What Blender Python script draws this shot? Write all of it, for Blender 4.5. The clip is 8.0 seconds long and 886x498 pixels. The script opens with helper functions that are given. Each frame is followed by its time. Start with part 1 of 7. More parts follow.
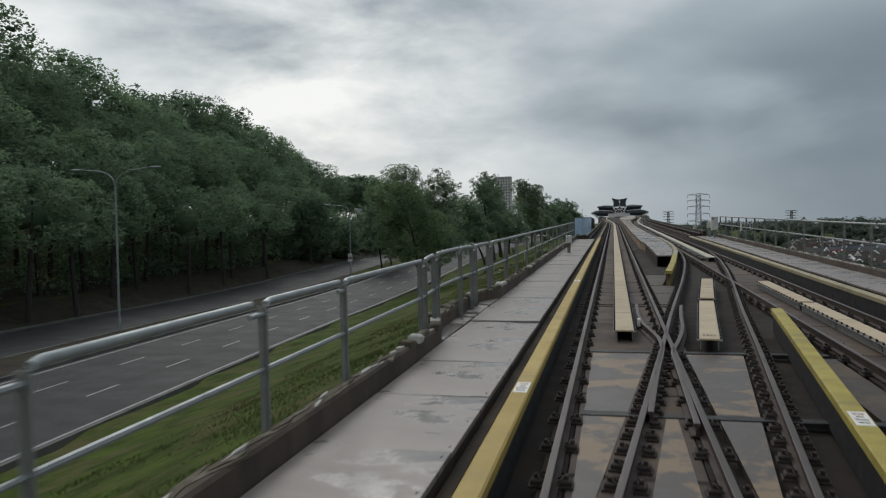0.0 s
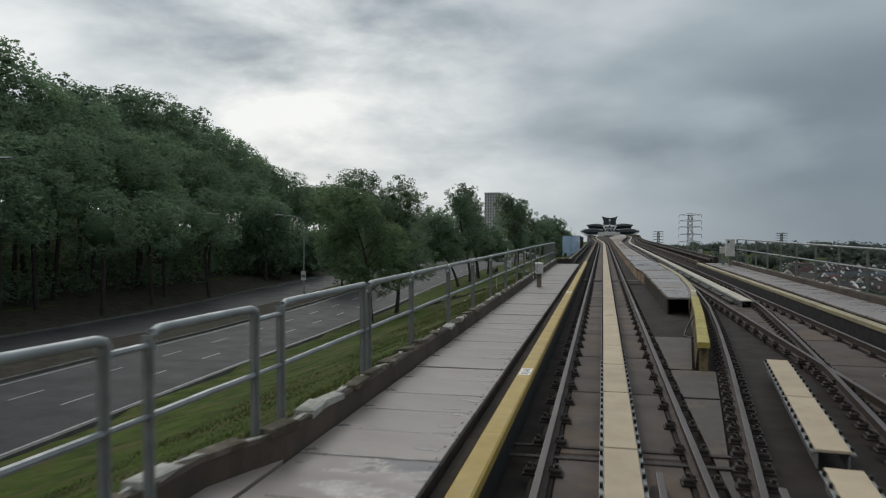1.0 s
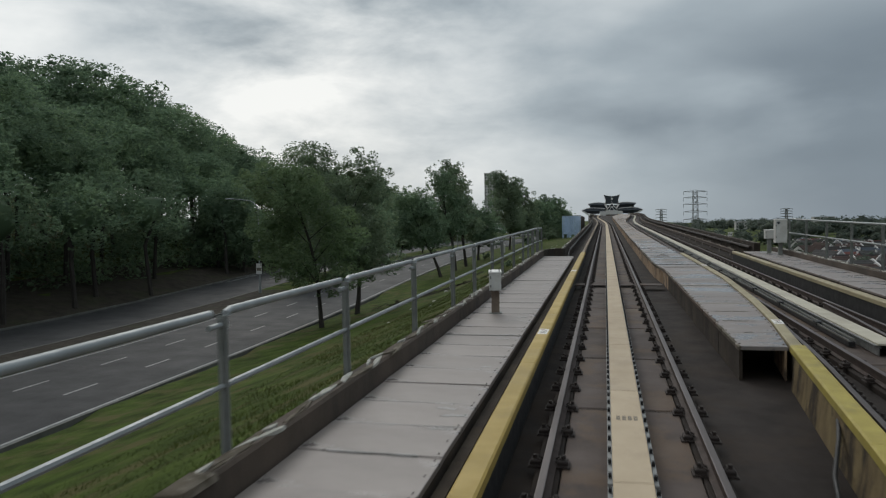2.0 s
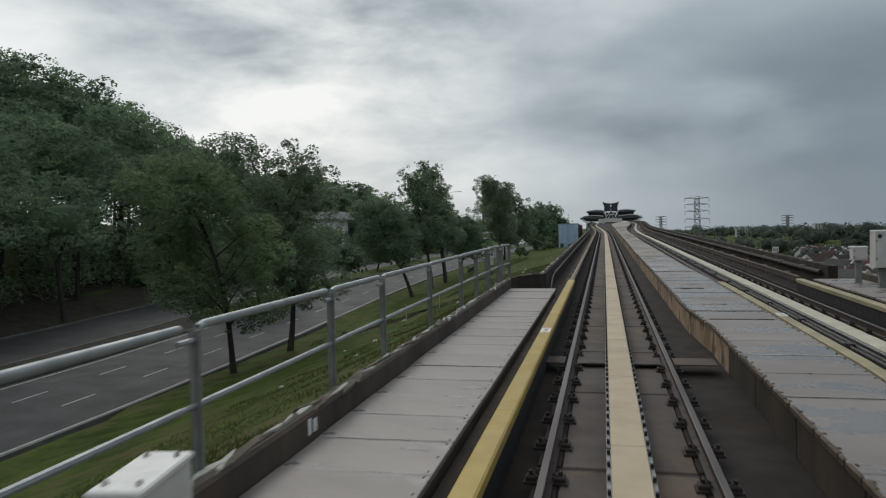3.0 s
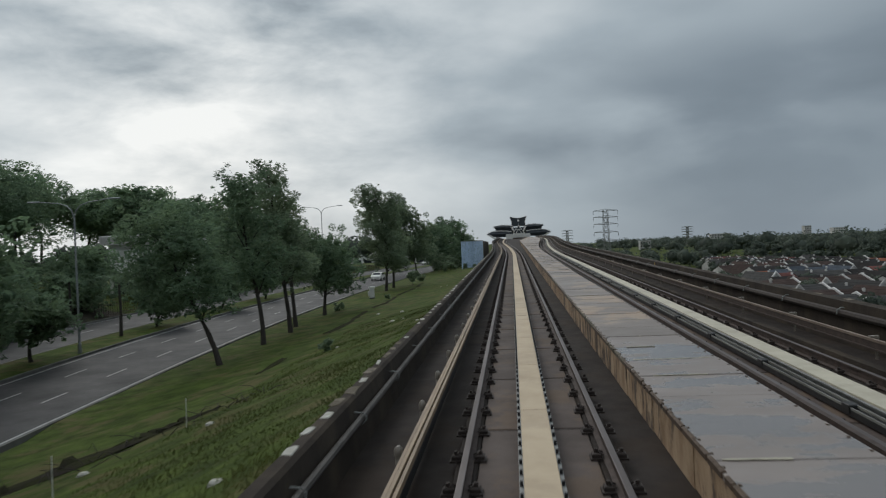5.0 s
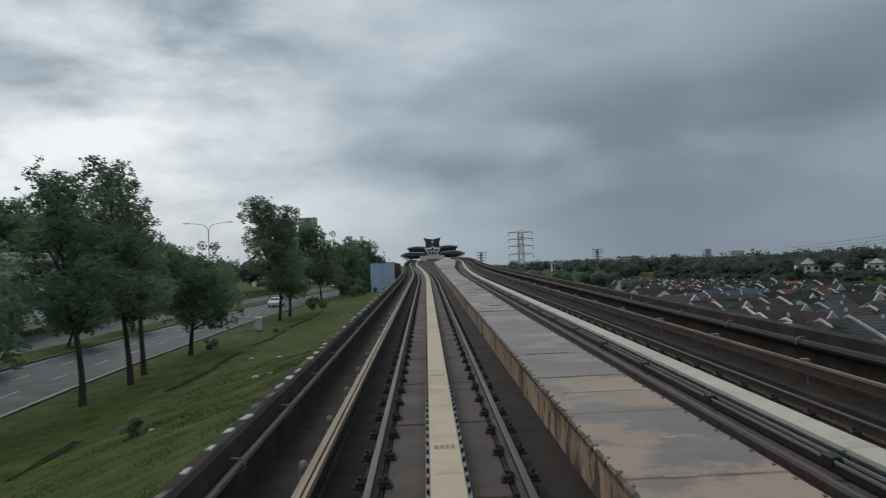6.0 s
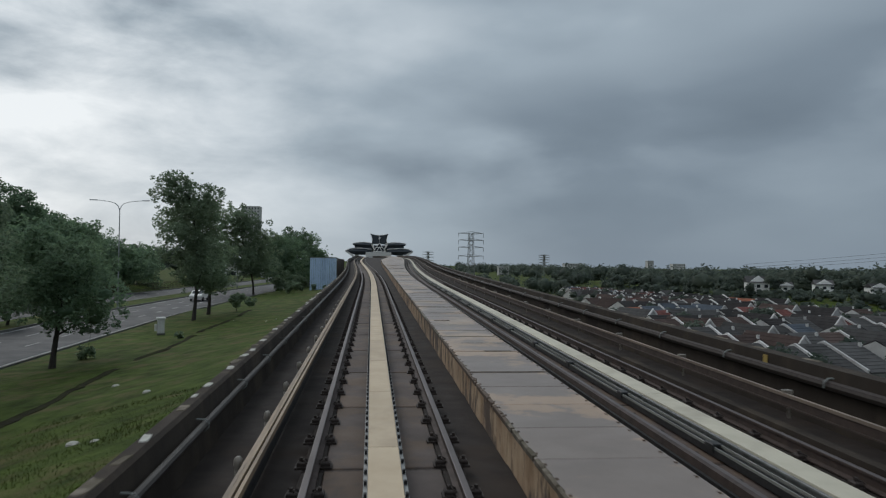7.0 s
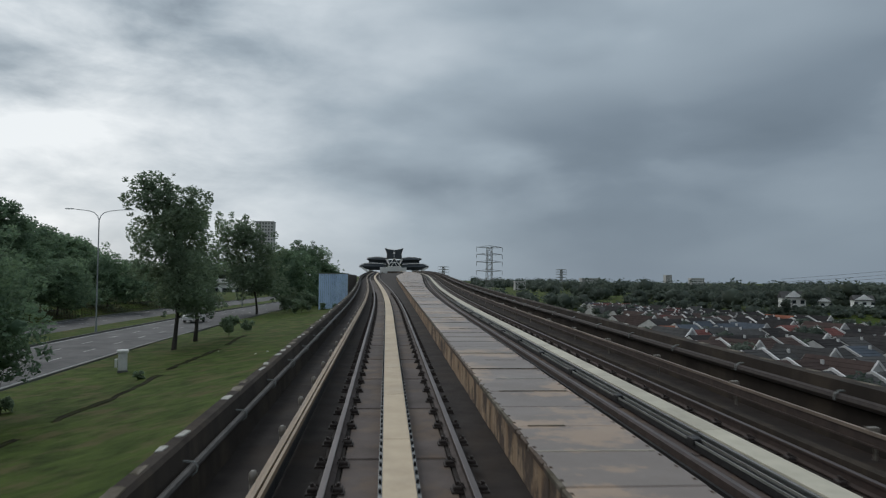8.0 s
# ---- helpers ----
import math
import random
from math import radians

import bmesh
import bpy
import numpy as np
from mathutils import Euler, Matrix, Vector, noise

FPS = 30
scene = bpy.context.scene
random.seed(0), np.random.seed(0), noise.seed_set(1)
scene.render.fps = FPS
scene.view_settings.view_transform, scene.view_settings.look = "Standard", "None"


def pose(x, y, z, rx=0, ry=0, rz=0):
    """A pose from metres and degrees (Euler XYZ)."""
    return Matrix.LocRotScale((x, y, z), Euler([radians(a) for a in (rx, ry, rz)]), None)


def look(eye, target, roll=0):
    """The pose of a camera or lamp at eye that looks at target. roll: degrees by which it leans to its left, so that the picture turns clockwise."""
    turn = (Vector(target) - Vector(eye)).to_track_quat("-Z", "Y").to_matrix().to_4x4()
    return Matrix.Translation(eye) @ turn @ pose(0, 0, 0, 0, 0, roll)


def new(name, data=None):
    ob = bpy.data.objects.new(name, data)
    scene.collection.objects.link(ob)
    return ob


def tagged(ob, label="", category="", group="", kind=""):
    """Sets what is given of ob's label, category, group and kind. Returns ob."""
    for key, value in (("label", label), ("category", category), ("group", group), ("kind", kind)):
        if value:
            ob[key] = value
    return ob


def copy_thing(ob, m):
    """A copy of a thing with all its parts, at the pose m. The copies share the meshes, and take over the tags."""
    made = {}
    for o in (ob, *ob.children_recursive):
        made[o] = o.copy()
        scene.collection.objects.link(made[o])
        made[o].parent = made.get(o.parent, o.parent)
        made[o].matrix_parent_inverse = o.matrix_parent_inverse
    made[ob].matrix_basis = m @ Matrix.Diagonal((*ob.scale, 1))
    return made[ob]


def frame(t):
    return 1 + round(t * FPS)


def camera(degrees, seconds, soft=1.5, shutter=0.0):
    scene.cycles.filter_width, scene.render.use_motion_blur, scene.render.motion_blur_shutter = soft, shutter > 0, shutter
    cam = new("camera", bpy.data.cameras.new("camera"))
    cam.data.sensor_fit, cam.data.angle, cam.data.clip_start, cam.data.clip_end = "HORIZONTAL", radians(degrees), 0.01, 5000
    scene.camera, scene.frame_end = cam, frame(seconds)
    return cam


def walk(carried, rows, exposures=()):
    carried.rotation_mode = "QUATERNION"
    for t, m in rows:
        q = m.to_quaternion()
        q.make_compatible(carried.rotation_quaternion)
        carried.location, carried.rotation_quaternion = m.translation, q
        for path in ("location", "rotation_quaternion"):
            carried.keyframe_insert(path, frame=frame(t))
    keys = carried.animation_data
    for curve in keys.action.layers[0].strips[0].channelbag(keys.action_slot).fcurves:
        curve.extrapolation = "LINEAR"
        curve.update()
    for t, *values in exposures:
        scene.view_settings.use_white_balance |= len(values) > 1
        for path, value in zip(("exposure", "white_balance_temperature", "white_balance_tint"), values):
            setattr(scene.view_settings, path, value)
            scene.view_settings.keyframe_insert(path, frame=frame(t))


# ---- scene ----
cam = camera(62.85, 8.0, soft=1.2, shutter=0.15)
# seconds, place in metres, turn in degrees
ROWS = [
    (0.0, -0.185, -0.048, 2.271, 88.51, 1.04, 13.22),
    (0.5, -0.189, 5.562, 2.361, 90.2, 1.2, 12.74),
    (1.0, -0.184, 11.178, 2.496, 89.68, -0.24, 12.44),
    (1.5, -0.182, 16.802, 2.627, 87.21, 1.51, 12.67),
    (1.7, -0.211, 19.057, 2.68, 87.5, 0.8, 12.48),
    (2.8, -0.209, 31.488, 2.974, 89.29, 1.4, 13.02),
    (3.0, -0.196, 33.755, 2.981, 88.91, 1.12, 12.53),
    (3.5, -0.187, 39.432, 3.088, 89.4, 1.65, 14.69),
    (4.0, -0.175, 45.124, 3.186, 89.94, 1.49, 15.06),
    (4.5, -0.176, 50.827, 3.331, 89.14, 1.37, 14.16),
    (4.7, -0.177, 53.108, 3.415, 89.68, 1.53, 9.91),
    (5.8, -0.144, 65.659, 3.623, 90.66, 2.99, 1.53),
    (6.0, -0.121, 67.943, 3.641, 91.49, 2.42, -1.33),
    (6.5, -0.153, 73.654, 3.739, 91.45, 0.4, -6.02),
    (7.0, -0.157, 79.365, 3.907, 91.32, -0.66, -5.63),
    (7.5, -0.126, 85.073, 4.023, 91.09, -1.29, -6.26),
    (8.0, -0.152, 90.742, 4.14, 92.48, -0.51, -4.48),
]
walk(cam, [(t, pose(x, y, z, rx, ry, rz)) for t, x, y, z, rx, ry, rz in ROWS],
     [(0.0, 0.0, 6500, 10), (4.7, 0.0, 6500, 10), (5.8, -0.06, 6180, 10), (8.0, -0.06, 6180, 10)])

# ---- world, sun ----
GRADE = 0.0213


def node(nt, kind, **inputs):
    n = nt.nodes.new(kind)
    for key, value in inputs.items():
        n.inputs[key.replace("_", " ")].default_value = value
    return n


def ramp(nt, fac, stops):
    n = nt.nodes.new("ShaderNodeValToRGB")
    el = n.color_ramp.elements
    while len(el) < len(stops):
        el.new(0.5)
    for e, (p, c) in zip(el, stops):
        e.position, e.color = p, (*c, 1)
    nt.links.new(fac, n.inputs[0])
    return n.outputs[0]


def math_node(nt, op, a, b=None, c=None, clamp=False):
    n = nt.nodes.new("ShaderNodeMath")
    n.operation, n.use_clamp = op, clamp
    for i, v in enumerate((a, b, c)):
        if v is None:
            continue
        if isinstance(v, (int, float)):
            n.inputs[i].default_value = v
        else:
            nt.links.new(v, n.inputs[i])
    return n.outputs[0]


def mix_color(nt, fac, a, b, mode="MIX"):
    n = nt.nodes.new("ShaderNodeMix")
    n.data_type, n.blend_type = "RGBA", mode
    for sock, v in ((n.inputs[0], fac), (n.inputs[6], a), (n.inputs[7], b)):
        if isinstance(v, (int, float)):
            sock.default_value = v
        elif isinstance(v, tuple):
            sock.default_value = (*v, 1)
        else:
            nt.links.new(v, sock)
    return n.outputs[2]


def make_world():
    w = bpy.data.worlds.new("overcast_sky")
    w.use_nodes = True
    scene.world = w
    nt = w.node_tree
    nt.nodes.clear()
    L = nt.links.new
    tc = nt.nodes.new("ShaderNodeTexCoord")
    sep = nt.nodes.new("ShaderNodeSeparateXYZ")
    L(tc.outputs["Generated"], sep.inputs[0])
    x, y, z = sep.outputs
    # cloud layer: the direction carried up to a flat ceiling of cloud
    mp = nt.nodes.new("ShaderNodeMapping")
    mp.inputs["Rotation"].default_value = (radians(3), radians(-5), 0)
    mp.inputs["Scale"].default_value = (1.0, 1.0, 2.5)
    mp.inputs["Location"].default_value = (0.35, 0.2, 0.6)
    L(tc.outputs["Generated"], mp.inputs[0])
    big = node(nt, "ShaderNodeTexNoise", Scale=2.1, Detail=2.0, Roughness=0.45, Distortion=0.1)
    L(mp.outputs[0], big.inputs["Vector"])
    mid = node(nt, "ShaderNodeTexNoise", Scale=4.2, Detail=5.0, Roughness=0.43, Distortion=0.1)
    L(mp.outputs[0], mid.inputs["Vector"])
    cloud = math_node(nt, "ADD", math_node(nt, "MULTIPLY", big.outputs[0], 0.42), math_node(nt, "MULTIPLY", mid.outputs[0], 0.58))
    # the cloud is thinner and brighter to the left, heavy with rain to the right
    az, el = radians(23), radians(13)
    sun_dir = (-math.sin(az) * math.cos(el), math.cos(az) * math.cos(el), math.sin(el))
    dot = nt.nodes.new("ShaderNodeVectorMath")
    dot.operation = "DOT_PRODUCT"
    L(tc.outputs["Generated"], dot.inputs[0])
    dot.inputs[1].default_value = sun_dir
    glow = math_node(nt, "POWER", math_node(nt, "MAXIMUM", dot.outputs["Value"], 0.0), 14.0)
    side = math_node(nt, "SINE", math_node(nt, "ARCTAN2", x, y))
    wide = math_node(nt, "MAXIMUM", math_node(nt, "MULTIPLY", side, 0.66), math_node(nt, "MINIMUM", math_node(nt, "MULTIPLY", side, 1.8), 0.52))
    heavy = math_node(nt, "MULTIPLY", wide, math_node(nt, "SUBTRACT", 1.0, math_node(nt, "MULTIPLY", z, 2.0), clamp=True))
    base = math_node(nt, "ADD", math_node(nt, "MULTIPLY_ADD", heavy, -0.39, 0.52), math_node(nt, "MULTIPLY", glow, 0.07))
    base = math_node(nt, "ADD", base, math_node(nt, "MULTIPLY", math_node(nt, "MULTIPLY_ADD", side, -3.2, -1.45, clamp=True), 0.23))
    # thin bright rifts where the cloud is lit from behind
    rift = node(nt, "ShaderNodeTexNoise", Scale=7.0, Detail=6.0, Roughness=0.58, Distortion=0.2)
    L(mp.outputs[0], rift.inputs["Vector"])
    lit = math_node(nt, "POWER", math_node(nt, "MAXIMUM", dot.outputs["Value"], 0.0), 22.0)
    base = math_node(nt, "ADD", base, math_node(nt, "MULTIPLY", math_node(nt, "MULTIPLY", math_node(nt, "SUBTRACT", rift.outputs[0], 0.5), 1.05), lit))
    amp = math_node(nt, "MAXIMUM", math_node(nt, "MULTIPLY_ADD", side, -0.95, 0.85), 0.3)
    # a darker roll of cloud rising to the right
    roll_h = math_node(nt, "ADD", math_node(nt, "MULTIPLY_ADD", math_node(nt, "DIVIDE", x, math_node(nt, "MAXIMUM", y, 0.2)), 0.12, 0.165),
                       math_node(nt, "MULTIPLY", math_node(nt, "SUBTRACT", mid.outputs[0], 0.5), 0.16))
    off = math_node(nt, "DIVIDE", math_node(nt, "SUBTRACT", z, roll_h), 0.055)
    band = math_node(nt, "EXPONENT", math_node(nt, "MULTIPLY", math_node(nt, "MULTIPLY", off, off), -1.0))
    band = math_node(nt, "MULTIPLY", band, math_node(nt, "MULTIPLY_ADD", side, 2.2, 0.45, clamp=True))
    clear = math_node(nt, "MULTIPLY_ADD", z, 9.0, 0.12, clamp=True)
    puff = math_node(nt, "MULTIPLY", math_node(nt, "MULTIPLY", math_node(nt, "SUBTRACT", cloud, 0.5), 1.4), math_node(nt, "MULTIPLY", amp, clear))
    lum = math_node(nt, "ADD", base, math_node(nt, "SUBTRACT", puff, math_node(nt, "MULTIPLY", band, 0.16)))
    col = ramp(nt, lum, [(0.0, (0.122, 0.155, 0.187)), (0.3, (0.214, 0.26, 0.302)), (0.5, (0.36, 0.42, 0.462)),
                         (0.72, (0.585, 0.635, 0.66)), (1.0, (0.87, 0.895, 0.89))])
    sky = nt.nodes.new("ShaderNodeTexSky")
    sky.sky_type, sky.sun_disc = "NISHITA", False
    sky.sun_elevation, sky.sun_rotation = el, -az
    skyc = mix_color(nt, 1.0, sky.outputs[0], (0.1, 0.1, 0.1), "MULTIPLY")
    both = mix_color(nt, 0.985, skyc, col)
    # an overcast sky is brightest overhead
    high = math_node(nt, "MULTIPLY_ADD", math_node(nt, "MULTIPLY", math_node(nt, "SUBTRACT", z, 0.42), 3.0, clamp=True), 0.75, 1.0)
    bg = nt.nodes.new("ShaderNodeBackground")
    L(both, bg.inputs[0])
    L(high, bg.inputs[1])
    out = nt.nodes.new("ShaderNodeOutputWorld")
    L(bg.outputs[0], out.inputs[0])
    lamp = bpy.data.lights.new("sun", "SUN")
    lamp.energy, lamp.angle, lamp.color = 0.7, radians(25), (1.0, 0.96, 0.9)
    ob = new("sun", lamp)
    ob.matrix_world = look((0, 0, 0), [-v for v in (-math.sin(az) * math.cos(radians(35)), math.cos(az) * math.cos(radians(35)), math.sin(radians(35)))])


make_world()
scene.view_settings.exposure = 0.0


# ---- materials ----
def mat(name, base, second=None, scale=3.0, rough=0.7, metal=0.0, bump=0.15, fine=40.0, third=None, third_scale=0.6, third_amount=0.5,
        per_piece=0.0, stretch=(1, 1, 1), spec=0.4, transmit=0.0, along=False, edge=0.12, wet=0.0):
    """A two-scale surface: base and second mottled by noise, third in larger stains, fine grain as bump. Along: one pattern runs on over all pieces. Wet: the large stains are damp and smooth."""
    m = bpy.data.materials.new(name)
    m.use_nodes = True
    nt = m.node_tree
    L = nt.links.new
    bsdf = nt.nodes["Principled BSDF"]
    tc = nt.nodes.new("ShaderNodeTexCoord")
    info = nt.nodes.new("ShaderNodeObjectInfo")
    mp = nt.nodes.new("ShaderNodeMapping")
    mp.inputs["Scale"].default_value = stretch
    L(tc.outputs["Object"], mp.inputs[0])
    off = nt.nodes.new("ShaderNodeVectorMath")
    off.operation = "MULTIPLY_ADD"
    L(info.outputs["Random"], off.inputs[0])
    off.inputs[1].default_value = (0, 0, 0) if along else (37, 53, 19)
    L(mp.outputs[0], off.inputs[2])
    vec = off.outputs[0]
    n1 = node(nt, "ShaderNodeTexNoise", Scale=scale, Detail=6.0, Roughness=0.62)
    L(vec, n1.inputs["Vector"])
    second = second or tuple(c * 0.75 for c in base)
    col = mix_color(nt, ramp(nt, n1.outputs[0], [(0.35, (0, 0, 0)), (0.68, (1, 1, 1))]), base, second)
    if third:
        n2 = node(nt, "ShaderNodeTexNoise", Scale=third_scale, Detail=7.0, Roughness=0.68)
        L(vec, n2.inputs["Vector"])
        f = math_node(nt, "MULTIPLY", ramp(nt, n2.outputs[0], [(0.5, (0, 0, 0)), (0.5 + edge, (1, 1, 1))]), third_amount)
        col = mix_color(nt, f, col, third)
    if per_piece:
        hsv = nt.nodes.new("ShaderNodeHueSaturation")
        L(math_node(nt, "MULTIPLY_ADD", info.outputs["Random"], per_piece, 1.0 - per_piece / 2), hsv.inputs["Value"])
        L(col, hsv.inputs["Color"])
        col = hsv.outputs[0]
    L(col, bsdf.inputs["Base Color"])
    n3 = node(nt, "ShaderNodeTexNoise", Scale=fine, Detail=4.0, Roughness=0.6)
    L(vec, n3.inputs["Vector"])
    gloss = math_node(nt, "MULTIPLY_ADD", math_node(nt, "SUBTRACT", n1.outputs[0], 0.5), 0.35, rough, clamp=True)
    if third and wet:
        gloss = math_node(nt, "MAXIMUM", math_node(nt, "SUBTRACT", gloss, math_node(nt, "MULTIPLY", f, wet)), 0.08)
    L(gloss, bsdf.inputs["Roughness"])
    if bump:
        b = node(nt, "ShaderNodeBump", Strength=bump, Distance=0.02)
        L(n3.outputs[0], b.inputs["Height"])
        L(b.outputs[0], bsdf.inputs["Normal"])
    bsdf.inputs["Metallic"].default_value = metal
    bsdf.inputs["Specular IOR Level"].default_value = spec
    if transmit:
        bsdf.inputs["Transmission Weight"].default_value = transmit
    return m


